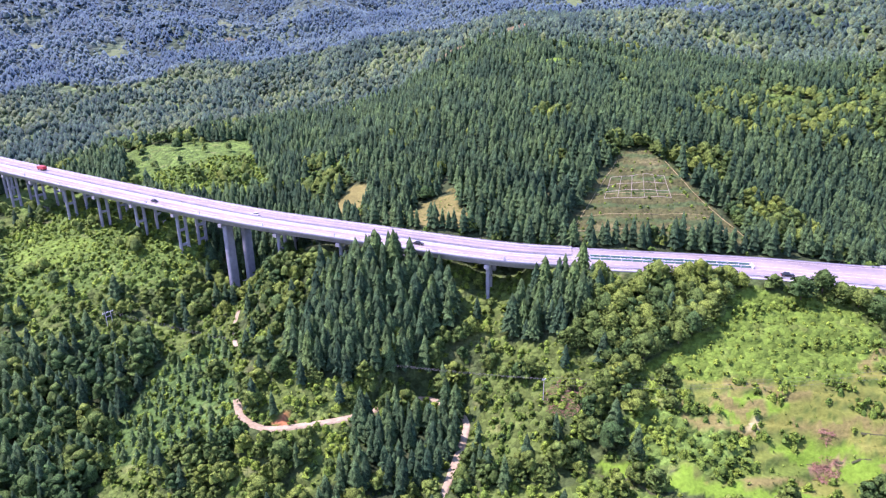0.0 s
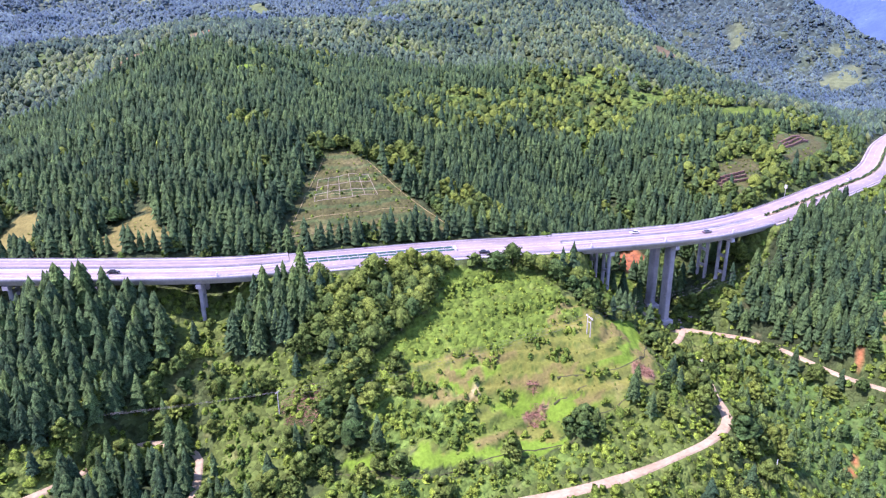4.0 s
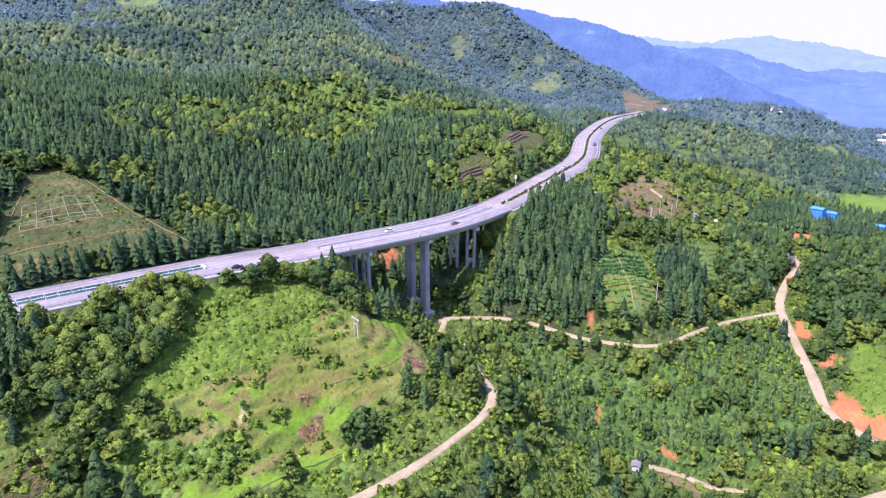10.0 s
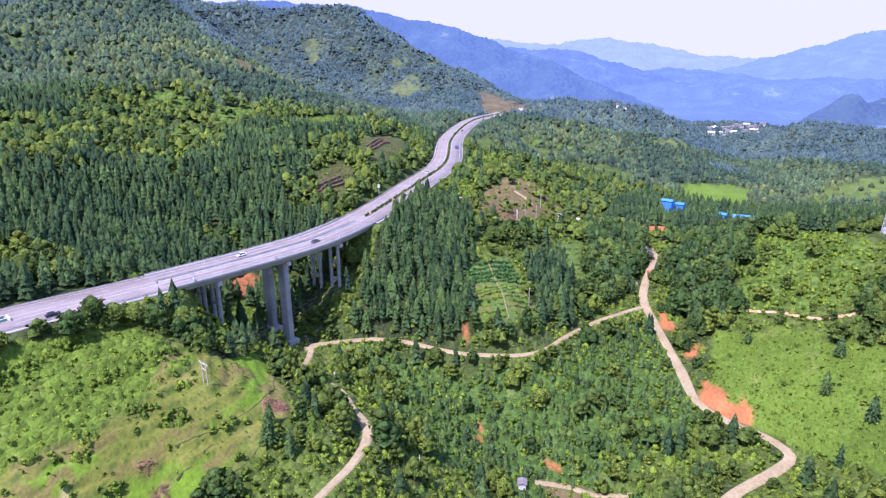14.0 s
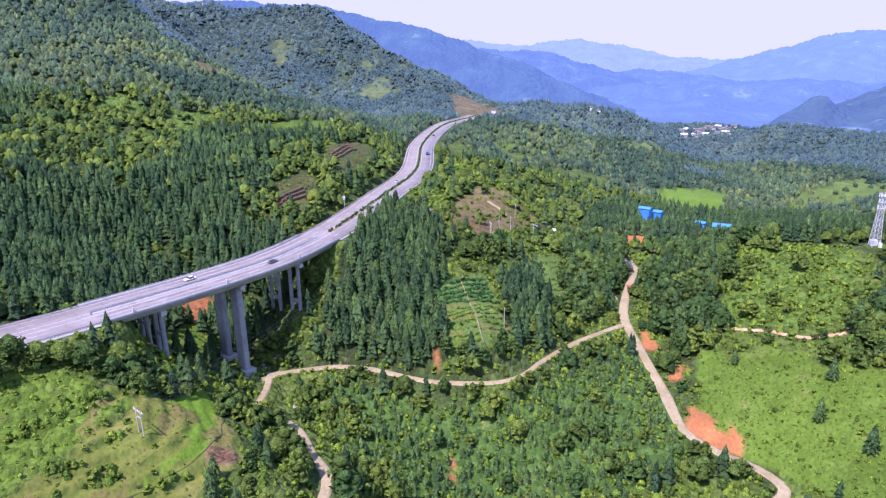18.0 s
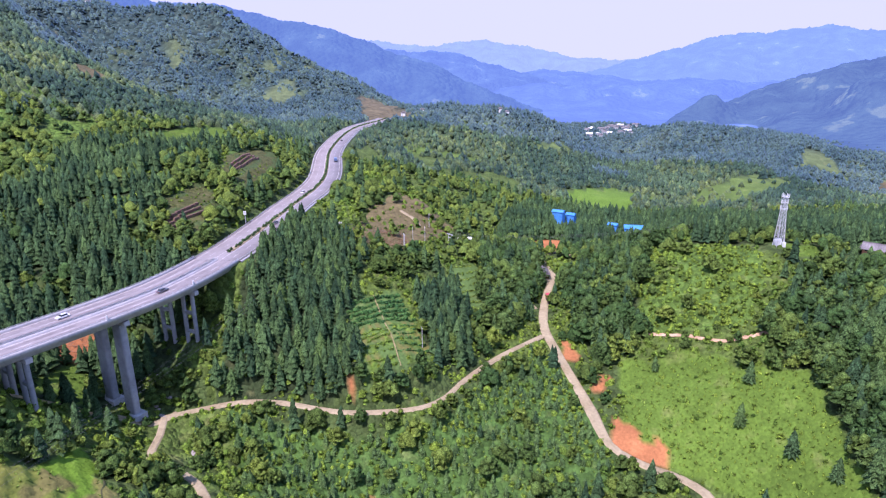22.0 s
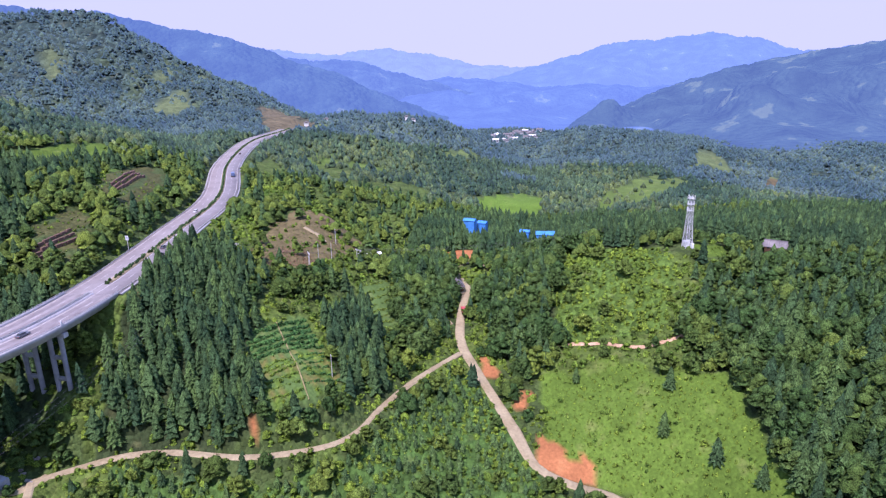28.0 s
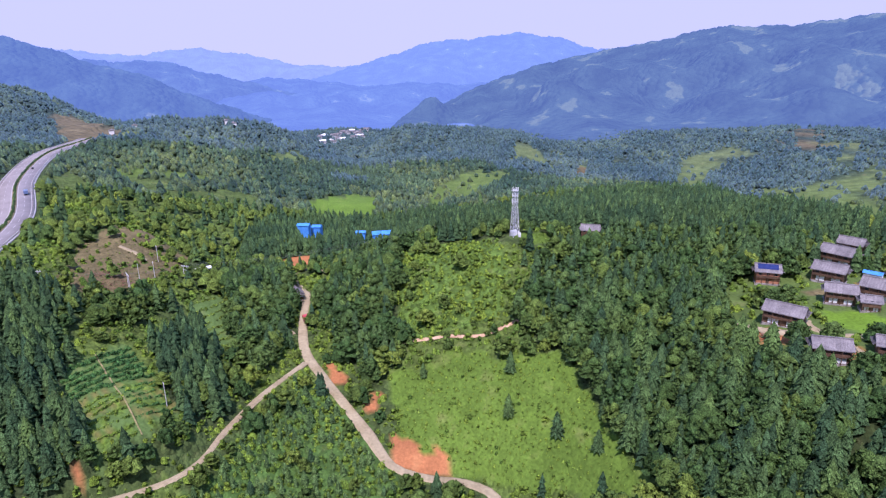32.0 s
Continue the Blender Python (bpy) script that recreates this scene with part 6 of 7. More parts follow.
def shed(x, y, long, wide, tall, angle, roof, label):
    z = height_at(x, y)
    h = thing("shed", pose(x, y, z, 0, 0, angle), label, "shed", "small sheds")
    a, b = long / 2, wide / 2
    part("wall", boxed(((-a, -b, -0.8), (a, b, tall))), roof if tall > 6 else M_PLASTER, h)
    bm = bmesh.new()
    n = max(4, int(long / 0.5))
    for s in (-1, 1):
        rim = []
        for k in range(n + 1):
            x0 = -a - 0.4 + (long + 0.8) * k / n
            l = 0.06 if k % 2 else 0.0
            rim.append((bm.verts.new((x0, s * (b + 0.5), tall - 0.1 + l)), bm.verts.new((x0, 0, tall + b * 0.35 + l))))
        for (p, q), (u, v) in zip(rim, rim[1:]):
            bm.faces.new((p, u, v, q))
    bmesh.ops.remove_doubles(bm, verts=bm.verts, dist=0.001)
    part("roof", bm, roof, h)
    part("door", boxed(((-0.5, -b - 0.05, 0.0), (0.5, -b + 0.01, min(2.0, tall - 0.2)))), M_WOODWALL, h)
    part("window", boxed(((a * 0.4, -b - 0.04, 0.9), (a * 0.75, -b + 0.01, min(1.9, tall - 0.3)))), M_GLASS, h)
    return h


shed(207, 83, 3.2, 2.6, 2.2, 20, M_TILE, "small grey-roofed hut in the valley scrub")
shed(406, 131, 7.5, 3.5, 2.2, 120, M_WHITE, "white-roofed shed beside the field terraces")
shed(479, 38, 12.0, 8.0, 8.0, 95, M_BLUE, "building with a bright blue sheet roof among trees")
shed(512, 92, 8.0, 6.0, 9.0, 80, M_BLUE, "tall shed with a blue sheet roof behind trees")
shed(520, 84, 6.0, 6.0, 9.0, 80, M_BLUE, "narrow blue-roofed shed behind trees")
shed(492, 52, 6.0, 5.0, 8.5, 80, M_BLUE, "small blue-roofed shed among trees")
shed(314, -103, 2.8, 3.0, 2.2, 60, M_BLUE, "small shed with a blue sheet roof by the village")
shed(285, -87, 3.0, 2.6, 2.0, 60, M_BLUE, "lean-to with a blue tarpaulin roof at the wood's edge")
shed(296, -154, 6.0, 3.6, 2.6, 40, M_BLUE, "shed with a blue sheet roof between timber houses")
shed(289, -150, 3.6, 3.0, 2.4, 60, M_WHITE, "low shed with a white sheet roof in the village")
shed(301, -165, 7.0, 4.0, 2.6, 30, M_BLUE, "long blue-roofed shed at the back of the village")
shed(283, -155, 3.4, 2.6, 2.2, 70, M_BLUE, "lean-to under a blue tarpaulin at the village edge")

# ---- radio tower ----
z = height_at(385, -31)
tower = thing("radio_tower", pose(385, -31, z, 0, 0, 20), "grey steel lattice radio tower with antennas on a hilltop", "tower")
TALL = 24.0


def leg_at(k, h):
    s = 1.75 - 1.15 * h / TALL
    return Vector((s * (1 if k in (0, 3) else -1), s * (1 if k < 2 else -1), h))


for k in range(4):
    part("leg", rod(leg_at(k, -0.5), leg_at(k, TALL), 0.16, 0.10, 6), M_STEEL, tower)
levels = [TALL * i / 10 for i in range(11)]
for i, (h0, h1) in enumerate(zip(levels, levels[1:])):
    for k in range(4):
        bm = bmesh.new()
        add_rod(bm, leg_at(k, h0), leg_at((k + 1) % 4, h1), 0.065, sides=5)
        add_rod(bm, leg_at((k + 1) % 4, h0), leg_at(k, h1), 0.065, sides=5)
        add_rod(bm, leg_at(k, h1), leg_at((k + 1) % 4, h1), 0.06, sides=5)
        part("brace", bm, M_STEEL, tower)
for h in (17.5, 20.5, 23.2):
    part("platform", boxed(((-1.15, -1.15, h), (1.15, 1.15, h + 0.1))), M_STEEL, tower)
    for k in range(6):
        a = 6.283 * k / 6 + h
        c = Vector((1.55 * math.cos(a), 1.55 * math.sin(a), h + 0.6))
        bm = bmesh.new()
        add_box(bm, c - Vector((0.12, 0.10, 1.0)), c + Vector((0.12, 0.10, 1.1)), a, bevel=0.05)
        part("antenna", bm, M_WHITE, tower)
part("mast", rod((0, 0, TALL), (0, 0, TALL + 2.6), 0.06, 0.03, 6), M_STEEL, tower)
part("cabin", boxed(((0.4, -1.6, -0.6), (2.6, 0.9, 2.4))), M_WHITE, tower, "small white equipment cabin")
part("cabinet", boxed(((-2.4, -2.2, -0.5), (-1.0, -1.2, 1.8))), M_WHITE, tower)


# ---- power line ----
def twin_pole(x, y, angle, tall=8.0, label="twin concrete power pole with a steel crossarm"):
    p = thing("power_pole", pose(x, y, height_at(x, y), 0, 0, angle), label, "pole", "power poles")
    for s in (-1, 1):
        part("pole", rod((s * 1.3, 0, -1.0), (s * 1.3, 0, tall), 0.20, 0.13, 8), M_POLE, p)
    part("crossarm", boxed(((-2.6, -0.1, tall - 0.8), (2.6, 0.1, tall - 0.55))), M_STEEL, p)
    part("strut", boxed(((-1.3, -0.07, tall - 2.6), (1.3, 0.07, tall - 2.45))), M_STEEL, p)
    for s in (-2.3, 0, 2.3):
        part("insulator", rod((s, 0, tall - 0.55), (s, 0, tall - 0.1), 0.12, 0.09, 8), M_WHITE, p)
    return p


def single_pole(x, y, tall=8.5, label="single concrete utility pole standing in the grass"):
    p = thing("power_pole", pose(x, y, height_at(x, y), 0, 0, 30), label, "pole", "power poles")
    part("pole", rod((0, 0, -1.0), (0, 0, tall), 0.17, 0.11, 8), M_POLE, p)
    part("crossarm", boxed(((-0.8, -0.06, tall - 0.5), (0.8, 0.06, tall - 0.35))), M_STEEL, p)
    for s in (-0.7, 0.7):
        part("insulator", rod((s, 0, tall - 0.35), (s, 0, tall - 0.05), 0.08, 0.06, 8), M_WHITE, p)
    return p


LINE = [(34, 189), (143, 165), (343, 180), (362, 151), (388, 134), (430, -8)]
for i, (x, y) in enumerate(LINE):
    if i:
        d = (LINE[i][0] - LINE[i - 1][0], LINE[i][1] - LINE[i - 1][1])
        twin_pole(x, y, math.degrees(math.atan2(d[1], d[0])) + 90)
    else:
        single_pole(x, y, 8.5, "pale utility pole among dead brush on the slope")
for x, y in ((284, 112), (372, 150), (380, 146), (398, 150), (171, 104), (262, -146)):
    single_pole(x, y)


def wire(a, b, sag):
    """A hanging wire: one tube of four sides."""
    a, b = Vector(a), Vector(b)
    run = (b - a).normalized()
    side = run.cross(Vector((0, 0, 1))).normalized() * 0.02
    up = side.cross(run).normalized() * 0.02
    bm, last = bmesh.new(), None
    for k in range(25):
        t = k / 24
        c = a.lerp(b, t) - Vector((0, 0, 4 * sag * t * (1 - t)))
        ring = [bm.verts.new(c + o) for o in (side, up, -side, -up)]
        if last:
            for j in range(4):
                bm.faces.new((last[j], last[(j + 1) % 4], ring[(j + 1) % 4], ring[j]))
        last = ring
    return bm


lines = thing("power_line", Matrix.Identity(4), "thin grey overhead wires spanning the valley", "wires")
for (x0, y0), (x1, y1) in zip(LINE, LINE[1:]):
    d = math.atan2(y1 - y0, x1 - x0) + math.pi / 2
    z0, z1 = height_at(x0, y0) + 7.9, height_at(x1, y1) + 7.9
    for o in (-2.3, 0, 2.3):
        off = Vector((math.cos(d) * o, math.sin(d) * o, 0))
        part("wire", wire(Vector((x0, y0, z0)) + off, Vector((x1, y1, z1)) + off, 0.03 * math.dist((x0, y0), (x1, y1))), M_WIRE, lines)
for o in (-2, 0, 2):
    part("wire", wire((34 + o, 189, height_at(34, 189) + 8.3), (-150 + o, 262, height_at(-150, 262) + 8), 5.0), M_WIRE, lines)
twin_pole(-150, 262, 60)

# ---- slope works behind the highway ----
lattice = thing("slope_lattice", Matrix.Identity(4), "pale concrete beam lattice on the grassy cut slope", "slope frame")


def on_slope(a, b, r, name, mat, parent, steps=6):
    """A bar laid over the ground between two places."""
    pts = [Vector((a[0] + (b[0] - a[0]) * k / steps, a[1] + (b[1] - a[1]) * k / steps, 0)) for k in range(steps + 1)]
    for p in pts:
        p.z = height_at(p.x, p.y) + r * 0.6
    return hang(name, swept(name, np.array([tuple(p) for p in pts]), [(-r, -0.4), (-r, r), (r, r), (r, -0.4)], mat), None, parent)


def quad(u, v, c):
    top = Vector(c[0]).lerp(Vector(c[1]), u)
    low = Vector(c[3]).lerp(Vector(c[2]), u)
    return top.lerp(low, v)


corners = [(83, 297.5), (108, 296), (107, 281), (76.5, 283.5)]
for k in range(6):
    on_slope(quad(k / 5, 0, corners), quad(k / 5, 1, corners), 0.10, "beam", M_LATTICE, lattice)
for k in range(4):
    on_slope(quad(0, k / 3, corners), quad(1, k / 3, corners), 0.10, "beam", M_LATTICE, lattice)
drains = thing("slope_drain", Matrix.Identity(4), "narrow stepped drain lines along the cut slope benches", "drain")
for a, b in (((64, 275), (122, 268)), ((60, 266), (128, 258)), ((74, 287), (114, 283)), ((55, 262), (92, 314)), ((132, 250), (110, 312))):
    on_slope(a, b, 0.12, "channel", M_BAND, drains, 10)


def rubble_wall(c, rows, cols, label):
    """Stepped rows of reddish masonry blocks on a slope."""
    w = thing("slope_wall", Matrix.Identity(4), label, "retaining wall", "slope walls")
    for r in range(rows):
        for k in range(cols):
            p, q = quad((k + 0.06) / cols, (r + 0.5) / rows, c), quad((k + 0.94) / cols, (r + 0.5) / rows, c)
            m = (p + q) / 2
            z = height_at(m.x, m.y)
            d = (q - p).to_2d()
            bm = bmesh.new()
            add_box(bm, Vector((m.x - d.length / 2, m.y - 0.5, z - 0.8)), Vector((m.x + d.length / 2, m.y + 0.5, z + 1.3)), math.atan2(d.y, d.x))
            part("block", bm, M_WALLRED, w)


rubble_wall([(300, 250), (326, 252), (318, 241), (297, 243)], 3, 7, "stepped reddish stone retaining wall on the cutting")
rubble_wall([(392, 280), (440, 300), (436, 287), (386, 270)], 3, 8, "long stepped stone retaining wall on the far cutting")
p, a = station(334)
sign = thing("road_sign", pose(p[0] - math.sin(a) * 12.3, p[1] + math.cos(a) * 12.3, p[2], 0, 0, math.degrees(a)), "white road sign board on a post beside the highway", "sign")
part("post", rod((0, 0, -0.5), (0, 0, 6.5), 0.14, sides=8), M_STEEL, sign)
part("board", boxed(((-0.06, -0.7, 4.6), (0.06, 0.7, 6.6))), M_WHITE, sign)
part("bar", boxed(((-0.09, -0.5, 5.8), (-0.061, 0.5, 6.0)), ((-0.09, -0.5, 5.1), (-0.061, 0.5, 5.3))), P_BLUE, sign)

# ---- crops in rows ----
def crop_rows(name, c, rows, mat, tall, label, seed, wide=1.5, across=120):
    """Leafy plants in rows between the four corners of a field."""
    rng = np.random.RandomState(seed)
    xs, ys = [], []
    for r in range(rows):
        for k in range(across):
            if rng.uniform() < 0.93:
                p = quad((k + rng.uniform(-.4, .4)) / across, (r + 0.5 + rng.uniform(-.13, .13) + 0.18 * math.sin(k * 0.09 + r)) / rows, c)
                xs.append(p.x)
                ys.append(p.y)
    xs, ys = np.array(xs), np.array(ys)
    plant_all(name, BUSHES, mat, xs, ys, rng.uniform(0.7, 1.1, len(xs)) * tall, rng.uniform(0.9, 1.3, len(xs)) * wide, label, "crops", seed)


UP, DOWN = [(292, 151), (317, 136), (300, 121), (275, 138)], [(275, 138), (300, 121), (279, 105), (254, 125)]
crop_rows("crop_rows", [quad(0, 0, UP), quad(0.50, 0, UP), quad(0.50, 1, UP), quad(0, 1, UP)], 5, M_CROP, 1.5, "dark green leafy crop rows on the terraced field", 81, 1.9, 30)
crop_rows("crop_rows", [quad(0.54, 0, UP), quad(1, 0, UP), quad(1, 1, UP), quad(0.54, 1, UP)], 6, M_CROP, 1.5, "dark green leafy crop rows beside a footpath", 82, 1.9, 26)
crop_rows("crop_rows", [quad(0, 0.05, DOWN), quad(0.5, 0.05, DOWN), quad(0.5, 1, DOWN), quad(0, 1, DOWN)], 7, M_SHRUBS, 0.8, "low yellow-green crop rows on the lower terraces", 83, 1.6, 34)
crop_rows("crop_rows", [quad(0.54, 0.05, DOWN), quad(1, 0.05, DOWN), quad(1, 0.8, DOWN), quad(0.54, 0.8, DOWN)], 6, M_CROP, 0.8, "low blue-green crop rows on the lower terraces", 84, 1.6, 34)
crop_rows("crop_rows", [(366, 128), (386, 117), (342, 98), (326, 104)], 9, M_GRASS, 1.2, "straw-coloured maize rows on narrow terraces", 85, 1.4, 20)
field_path = thing("field_path", Matrix.Identity(4), "narrow bare footpath between the crop rows", "path")
on_slope(quad(0.52, 0, UP), quad(0.52, 1, DOWN), 0.22, "tread", M_BAND, field_path, 12)

# ---- bunds between the paddies ----
bunds = thing("paddy_bund", Matrix.Identity(4), "narrow dark grassy bunds between bright green paddies", "bund")
for line in ([(43.5, 160.1), (55.3, 153.1), (61.5, 146.9), (68.9, 143.8), (79.6, 141.8), (97.0, 139.4), (116.2, 135.4)], [(102.4, 154.9), (114.1, 152.2), (122.7, 149.4), (130.6, 149.4)], [(122.7, 156.2), (133.1, 152.2)], [(115.4, 145.3), (122.9, 139.3), (135.2, 139.5), (158.4, 141.4)], [(131.9, 154.8), (143.8, 150.3), (160.6, 154.9), (172.8, 166.3)], [(55.3, 153.1), (56.7, 156.0)]):
    c = smooth([(a, b, 0) for a, b in line], 1.6)
    c[:, 0] += wander(c[:, 0], c[:, 1], 7, 17) * 0.35
    c[:, 1] += wander(c[:, 0], c[:, 1], 7, 18) * 0.35
    c[:, 2] = ground(c[:, 0], c[:, 1]) + 0.26
    hang("bund", swept("bund", c, [(-0.45, -0.6), (-0.13, -0.14), (0.13, -0.14), (0.45, -0.6)], M_BUND), None, bunds)


# ---- bush rows along the terrace edges ----
ex, ey = [], []
rng = np.random.RandomState(98)
for line in ([(122, 175), (129, 170), (140, 168)], [(120, 163), (131, 160)], [(68, 182), (76, 178), (82, 170), (87, 168)], [(94, 181), (98, 174), (108, 170), (107, 165)], [(89, 163), (96, 162), (105, 159)], [(73, 170), (78, 163), (84, 156), (87, 150)], [(115, 188), (126, 186), (141, 182), (151, 181)], [(71, 184), (77, 182), (87, 177)], [(66, 156), (84, 150)], [(104, 201), (120, 203), (138, 199)], [(122, 170), (131, 168), (143, 166)], [(60, 168), (72, 165), (82, 160), (90, 157)], [(74, 158), (82, 154), (88, 151)]):
    for p in smooth([(a, b, 0) for a, b in line], 1.1):
        for _ in range(2 if wander(p[:1], p[1:2], 14, 99)[0] > -0.05 else 0):
            ex.append(p[0] + rng.normal(0, 1.3))
            ey.append(p[1] + rng.normal(0, 1.3))
plant_all("hedge_rows", BUSHES, M_SHRUBS, np.array(ex), np.array(ey), rng.uniform(1.0, 3.0, len(ex)), rng.uniform(1.1, 1.7, len(ex)), "rough green bush rows along the terrace edges", "shrubs", 99)

# ---- dead brush, rocks, logs ----
def brush(x, y, wide, n, seed, label):
    rng = np.random.RandomState(seed)
    bm = bmesh.new()
    for k in range(n):
        r, a = wide * math.sqrt(rng.uniform()), rng.uniform(0, 6.28)
        c = Vector((x + r * math.cos(a), y + r * math.sin(a), 0))
        c.z = height_at(c.x, c.y) + rng.uniform(0.1, 0.7)
        d = Vector((rng.normal(), rng.normal(), rng.uniform(0, 0.5))).normalized() * rng.uniform(0.5, 1.3)
        add_rod(bm, c - d, c + d, rng.uniform(0.05, 0.14), 0.03, 4)
    me = bpy.data.meshes.new("brush_pile")
    bm.to_mesh(me)
    bm.free()
    me.materials.append(M_DEAD)
    tagged(new("brush_pile", me), label, "brushwood", kind="stuff")


brush(111, 151, 3.4, 240, 91, "heap of dry reddish brushwood on a terrace")
brush(154, 147.5, 3.6, 180, 92, "scattered dry brushwood below the terraces")
brush(114.3, 158.5, 1.9, 80, 93, "small heap of dry brushwood on the grass")
brush(41, 187, 7.0, 320, 94, "dead brown brush round a utility pole")
brush(366, 160, 9.0, 320, 95, "cleared slope strewn with dry brown branches")
brush(234, 240, 6.0, 120, 96, "felled timber lying on the red bank")


def rock(x, y, sx, sy, sz, turn, seed, label):
    bm = bmesh.new()
    bmesh.ops.create_icosphere(bm, subdivisions=3, radius=1)
    for v in bm.verts:
        k = 1 + 0.22 * noise.noise(v.co * 1.7 + Vector((seed, 0, 0))) + 0.08 * noise.noise(v.co * 5)
        v.co = Vector((v.co.x * sx * k, v.co.y * sy * k, v.co.z * sz * k))
    me = bpy.data.meshes.new("rock")
    bm.to_mesh(me)
    bm.free()
    me.materials.append(M_ROCK)
    ob = new("rock", me)
    ob.matrix_world = pose(x, y, height_at(x, y), 0, 0, turn)
    tagged(ob, label, "rock", "rocks")


rock(212, 168, 5.5, 2.2, 1.5, 60, 1, "long grey weathered boulder on the slope")
for i in range(14):
    rock(226 + 4 * math.sin(i * 2.3), 194 + 3.2 * math.cos(i * 1.7), 0.5 + 0.35 * (i % 3), 0.6, 0.5, i * 40, i + 3, "pale broken stone at the foot of the pier")
rng = np.random.RandomState(97)
logs = thing("log_pile", pose(260, -92, height_at(260, -92), 0, 0, 40), "heap of brown logs and planks in a village yard", "logs")
for k in range(16):
    a, o = rng.uniform(-0.5, 0.5), rng.uniform(-2.5, 2.5)
    d = Vector((math.cos(a), math.sin(a), 0)) * rng.uniform(1.5, 2.8)
    c = Vector((rng.uniform(-1.5, 1.5), o, 0.2 + 0.4 * rng.uniform()))
    part("log", rod(c - d, c + d, 0.16, sides=7), M_DEAD, logs)

# ---- small paths in earth ----
def path(line, w, mat, name, label):
    c = smooth([(a, b, 0) for a, b in line], 3)
    c[:, 2] = ground(c[:, 0], c[:, 1]) + 0.25
    ob = new(name, swept(name, c, [(w + 0.4, -0.8), (w, 0), (-w, 0), (-w - 0.4, -0.8)], mat))
    tagged(ob, label, "path", kind="structure")


path([(366, 66), (352, 56), (344, 44), (340, 32), (337, 18), (333, 6), (328, -6), (328, -20), (328, -34), (323, -48), (314, -62)], 0.9, M_ORANGE, "earth_path", "reddish earth path along the wooded hillside")
path([(288, -82), (280, -85), (272, -88.4), (262.6, -93.3), (258.2, -100.8), (265.6, -107.3)], 1.7, M_DIRT, "village_lane", "pale earth lane in front of the timber houses")
path([(264.7, -106.7), (257.3, -106), (252.8, -110.2), (248.8, -117.4), (243, -128)], 1.3, M_DIRT, "village_lane", "pale earth lane along the village garden")
path([(253.3, -107.7), (241.3, -107.6), (236.6, -108.2)], 0.9, M_DIRT, "village_lane", "narrow pale lane below the timber houses")
path([(404, 78), (414, 84), (424, 88), (436, 80), (424, 68)], 1.2, M_DIRT, "earth_path", "pale path up to the red saddle")
path([(360, 79), (366, 84), (376, 84)], 1.1, M_DIRT, "earth_path", "short pale spur beside the dirt road")
path([(393, 154), (397, 160), (399, 168)], 1.0, M_DIRT, "earth_path", "short pale track on the ridge")
path([(212, 80), (216, 70), (217, 58), (222, 46)], 1.0, M_DIRT, "earth_path", "pale trodden path in the valley bottom")
path([(-130, 286), (-112, 284), (-98, 281), (-92, 270), (-90, 250), (-86, 238)], 1.0, M_DIRT, "earth_path", "pale track under the long viaduct")
path([(226, 188), (218, 191), (206, 205), (196, 212), (184, 214)], 1.7, M_DIRT, "earth_path", "pale track passing under the viaduct")
path([(700, 122), (740, 118), (790, 114), (830, 112)], 2.0, M_DIRT, "earth_path", "distant pale road across the valley fields")

# ---- far hamlets ----
def far_house(x, y, long, wide, tall, angle, mat, roof, label, group):
    h = thing("house", pose(x, y, height_at(x, y), 0, 0, angle), label, "house", group)
    a, b = long / 2, wide / 2
    part("wall", boxed(((-a, -b, -2.0), (a, b, tall))), mat, h)
    bm = bmesh.new()
    v = [bm.verts.new(p) for p in ((-a - 0.5, -b - 0.5, tall), (a + 0.5, -b - 0.5, tall), (a + 0.5, b + 0.5, tall), (-a - 0.5, b + 0.5, tall), (-a - 0.5, 0, tall + b * 0.5), (a + 0.5, 0, tall + b * 0.5))]
    for f in ((0, 1, 5, 4), (2, 3, 4, 5), (0, 4, 3), (1, 2, 5), (3, 2, 1, 0)):
        bm.faces.new([v[i] for i in f])
    part("roof", bm, roof, h)
    for k in (-1, 0, 1):
        part("window", boxed(((k * a * 0.6 - 0.8, b, tall * 0.4), (k * a * 0.6 + 0.8, b + 0.06, tall * 0.75)), ((k * a * 0.6 - 0.8, -b - 0.06, tall * 0.4), (k * a * 0.6 + 0.8, -b, tall * 0.75))), M_GLASS, h)


M_TOWNWALL = material("town_plaster", [(0.36, 0.37, 0.38), (0.50, 0.50, 0.50)], 0.1, 0.9, fine=(0.6, 0.1))
rng = np.random.RandomState(131)
for k in range(34):
    far_house(1370 + rng.uniform(-60, 90), 122 + rng.uniform(-42, 46), rng.uniform(7, 13), rng.uniform(6, 8), rng.uniform(4, 7), rng.uniform(0, 180), M_TOWNWALL, M_TILE if k % 4 else M_WHITE, "pale-walled house in the distant valley town", "valley town houses")
for x, y in ((940, 232), (953, 244), (905, 372), (928, 352), (1046, 1050), (1036, 1068)):
    far_house(x, y, 9, 6, 5, 20, M_PLASTER, M_TILE, "white house on a far ridge over the highway", "ridge houses")

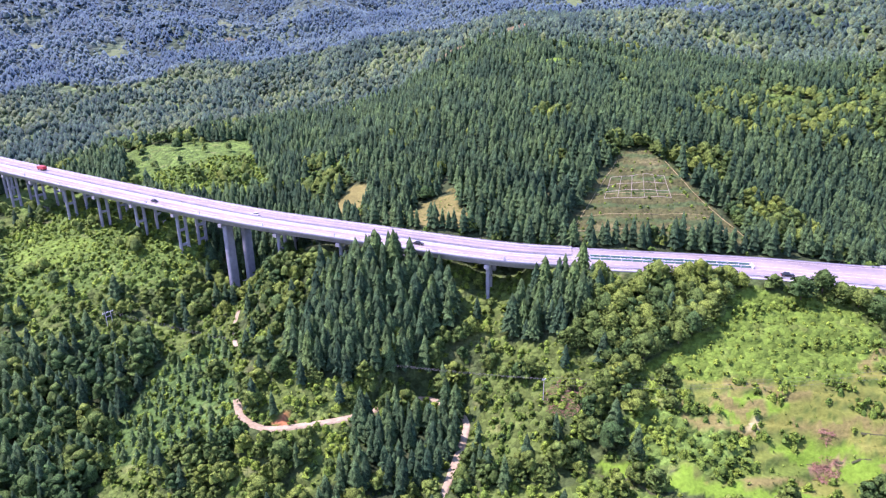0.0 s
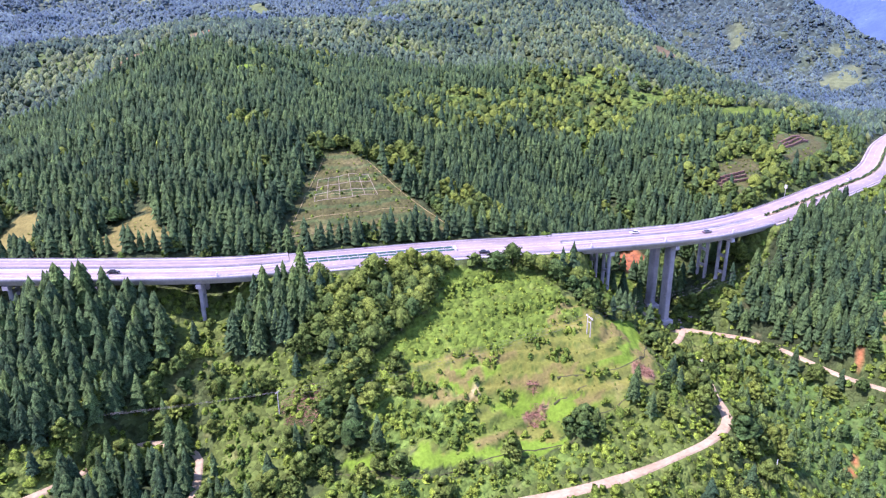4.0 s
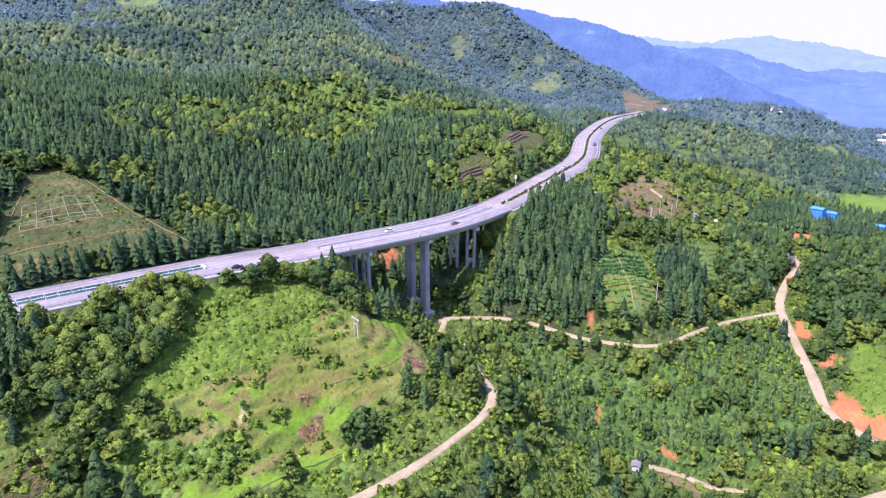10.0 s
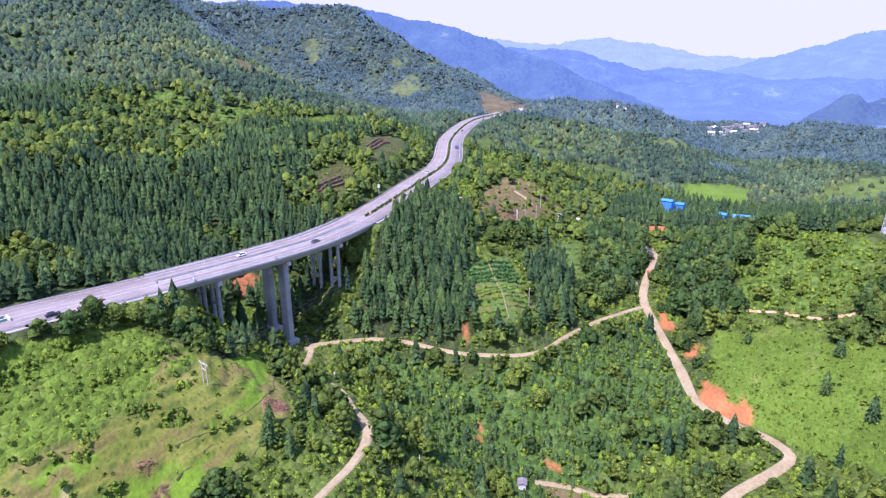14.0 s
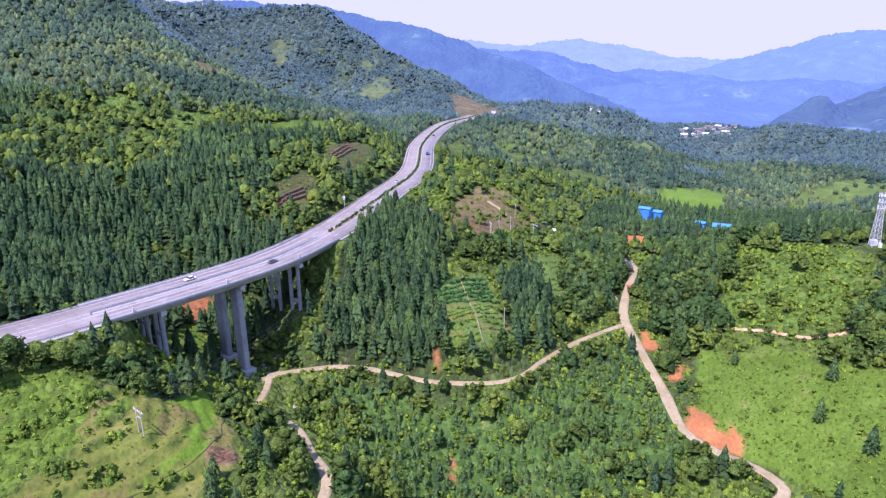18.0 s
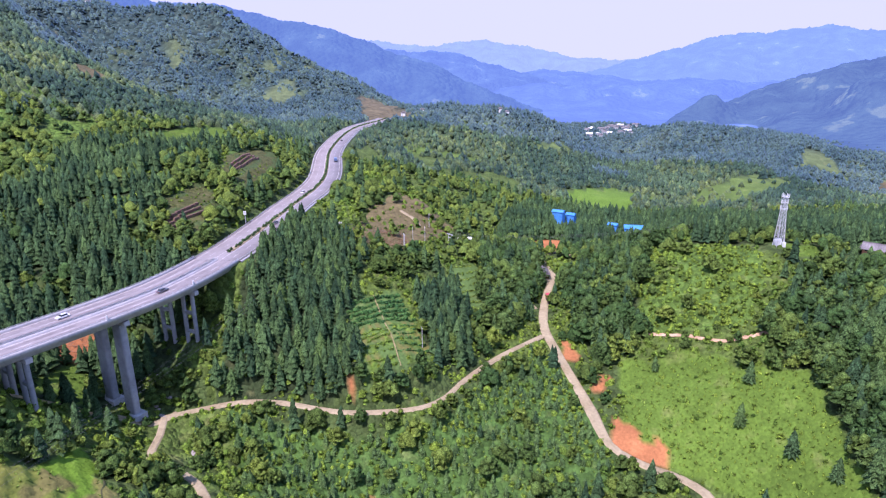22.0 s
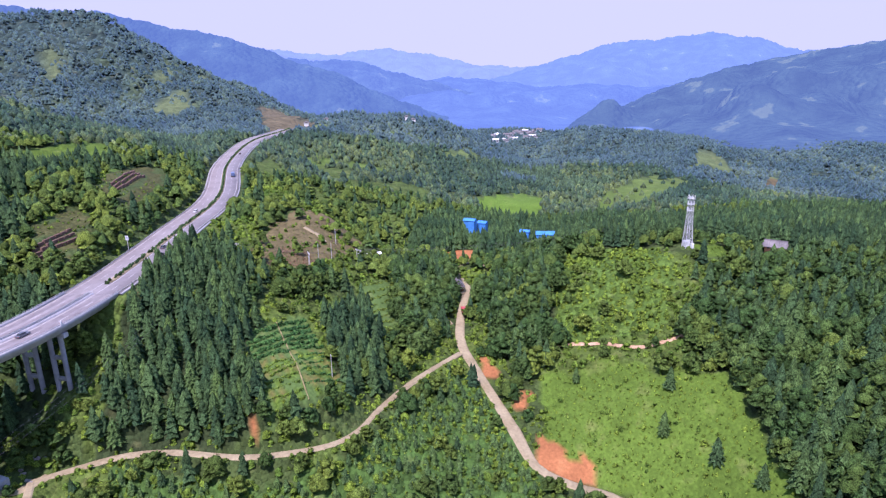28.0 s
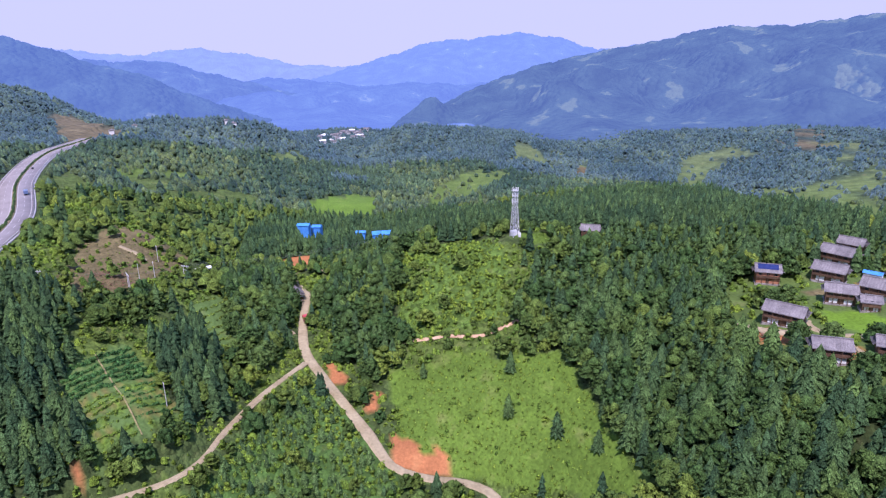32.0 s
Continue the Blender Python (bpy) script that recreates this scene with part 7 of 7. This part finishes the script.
# ---- single trees that stand out ----
def trunk_mesh(tall, r, limbs, seed):
    rng = np.random.RandomState(seed)
    bm = bmesh.new()
    add_rod(bm, (0, 0, -0.6), (0, 0, tall * 0.55), r, r * 0.6, 7)
    add_rod(bm, (0, 0, tall * 0.55), (0.05 * tall * rng.uniform(-1, 1), 0.05 * tall * rng.uniform(-1, 1), tall * 0.92), r * 0.6, r * 0.12, 6)
    for k in range(limbs):
        a, h = 6.283 * k / limbs + rng.uniform(-.4, .4), tall * rng.uniform(0.28, 0.6)
        add_rod(bm, (0, 0, h), (0.22 * tall * math.cos(a), 0.22 * tall * math.sin(a), h + 0.2 * tall), r * 0.38, r * 0.1, 5)
    me = bpy.data.meshes.new("trunk")
    bm.to_mesh(me)
    bm.free()
    me.materials.append(M_TRUNK)
    return me


def leafy_mesh(name, shape, tall, wide, mat, low=0.0):
    v, f = shape
    return raw_mesh(name, v * (tall * wide, tall * wide, tall) + (0, 0, low), f, mat, True)


rng = np.random.RandomState(101)
FIR_KINDS = [(leafy_mesh("crown", fir_shape(rng, 9, 16, 0.205), 10.0, 1.25, M_FIR), trunk_mesh(10.0, 0.16, 0, k)) for k in range(5)]
TREE_KINDS = [(leafy_mesh("crown", clump_shape(rng, 5, 90, 0.05, low=0.14), 8.0, 1.15, M_TREE), trunk_mesh(7.0, 0.17, 5, 20 + k)) for k in range(6)]
DARK_KINDS = [(leafy_mesh("crown", clump_shape(rng, 6, 110, 0.05, low=0.14), 9.5, 1.2, M_TREE_DARK), trunk_mesh(8.0, 0.2, 5, 30 + k)) for k in range(6)]
BUSH_KINDS = [(leafy_mesh("foliage", clump_shape(rng, 3, 8, 0.10, low=0.0), 2.4, 1.5, M_BUSH), trunk_mesh(1.8, 0.06, 4, 40 + k)) for k in range(4)]


def single(name, kinds, places, low, high, label, category, group, crown, seed):
    rng = np.random.RandomState(seed)
    for x, y in places:
        k = rng.randint(len(kinds))
        s = rng.uniform(low, high)
        m = pose(x, y, height_at(x, y) - 0.1, 0, 0, rng.uniform(0, 360)) @ Matrix.Diagonal((s * rng.uniform(0.9, 1.15), s * rng.uniform(0.9, 1.15), s, 1))
        t = thing(name, m, label, category, group)
        hang("trunk", kinds[k][1], None, t)
        hang(crown, kinds[k][0], None, t)


def pick_places(box, want, gap, seed, allowed):
    rng = np.random.RandomState(seed)
    x, y = rng.uniform(box[0], box[1], want * 30), rng.uniform(box[2], box[3], want * 30)
    ok = clear(x, y, 2.5) & np.isin(cover(x, y), [K[k] for k in allowed])
    out = []
    for a, b in zip(x[ok], y[ok]):
        if all((a - c) ** 2 + (b - d) ** 2 > gap * gap for c, d in out):
            out.append((a, b))
            if len(out) == want:
                break
    return out


single("fir_tree", FIR_KINDS, pick_places((-65, 60, 200, 258), 75, 3.4, 111, ("conifer",)), 1.25, 1.75, "tall dark green fir tree on the knoll below the highway", "fir tree", "firs on the knoll", "crown", 112)
single("fir_tree", FIR_KINDS, pick_places((232, 346, 124, 201), 70, 3.6, 113, ("conifer",)), 0.95, 1.4, "slender dark green fir tree in a dense stand above the fields", "fir tree", "firs above the fields", "crown", 114)
single("fir_tree", FIR_KINDS, pick_places((190, 300, 60, 170), 40, 4.5, 115, ("young",)), 0.4, 0.75, "young bright green fir tree among shrubs", "fir tree", "young firs", "crown", 116)
single("broadleaf_tree", TREE_KINDS, pick_places((44, 110, 184, 221), 60, 3.8, 117, ("woods",)), 0.85, 1.3, "leafy green tree in the grove below the highway", "tree", "grove trees", "crown", 118)
single("broadleaf_tree", DARK_KINDS, pick_places((310, 440, 10, 120), 90, 4.0, 119, ("dark",)), 0.8, 1.3, "large dark green broadleaf tree beside the dirt road", "tree", "roadside trees", "crown", 120)
single("broadleaf_tree", DARK_KINDS, pick_places((190, 340, -120, -20), 110, 4.5, 121, ("dark",)), 0.75, 1.2, "dark green broadleaf tree in the wood by the village", "tree", "village wood trees", "crown", 122)
single("bush", BUSH_KINDS, pick_places((64, 172, 138, 210), 36, 2.8, 123, ("terrace",)), 0.45, 1.25, "rounded dark green bush growing on a terrace edge", "bush", "terrace bushes", "foliage", 124)
single("bush", BUSH_KINDS, pick_places((229, 326, -42, 36), 30, 4.0, 125, ("grass",)), 0.4, 0.9, "low green bush on the open grassy slope", "bush", "slope bushes", "foliage", 126)
single("broadleaf_tree", TREE_KINDS, [(141, 203), (146, 200), (136, 206), (128, 205), (150, 196)], 0.95, 1.35, "rounded leafy tree standing against the highway edge", "tree", "highway edge trees", "crown", 127)
single("fir_tree", FIR_KINDS, [(141, 138), (146, 142), (186, 190), (190, 194), (184, 186), (60, 215), (63, 217), (300, 186), (291, 189), (285, -10), (268, -24), (254, -34), (303, -14), (318, 20)], 0.7, 1.15, "single dark fir tree standing clear of the woods", "fir tree", "lone firs", "crown", 128)
single("fir_tree", FIR_KINDS, pick_places((190, 330, -120, -20), 80, 4.0, 129, ("dark",)), 1.1, 1.7, "tall dark fir tree in the wood by the village", "fir tree", "village wood firs", "crown", 130)
single("broadleaf_tree", DARK_KINDS, [(279, -104), (283, -110), (252, -96), (248, -104), (231, -103), (229, -109), (244, -116), (312, -128), (318, -139), (255, -152), (258, -156), (304, -126), (286, -113)], 0.6, 1.0, "leafy dark green tree standing among the village houses", "tree", "village trees", "crown", 131)
single("fir_tree", FIR_KINDS, [(229, -97), (232, -93), (226, -102), (223, -108), (235, -91), (224, -96), (247, -92), (243, -90), (220, -100), (219, -114), (222, -122), (228, -128), (234, -126)], 0.9, 1.4, "tall fir tree at the lower edge of the village", "fir tree", "village edge firs", "crown", 132)
single("bush", BUSH_KINDS, pick_places((225, 320, -165, -84), 70, 3.0, 133, ("village",)), 0.5, 1.2, "rounded green bush in a village garden", "bush", "garden bushes", "foliage", 134)
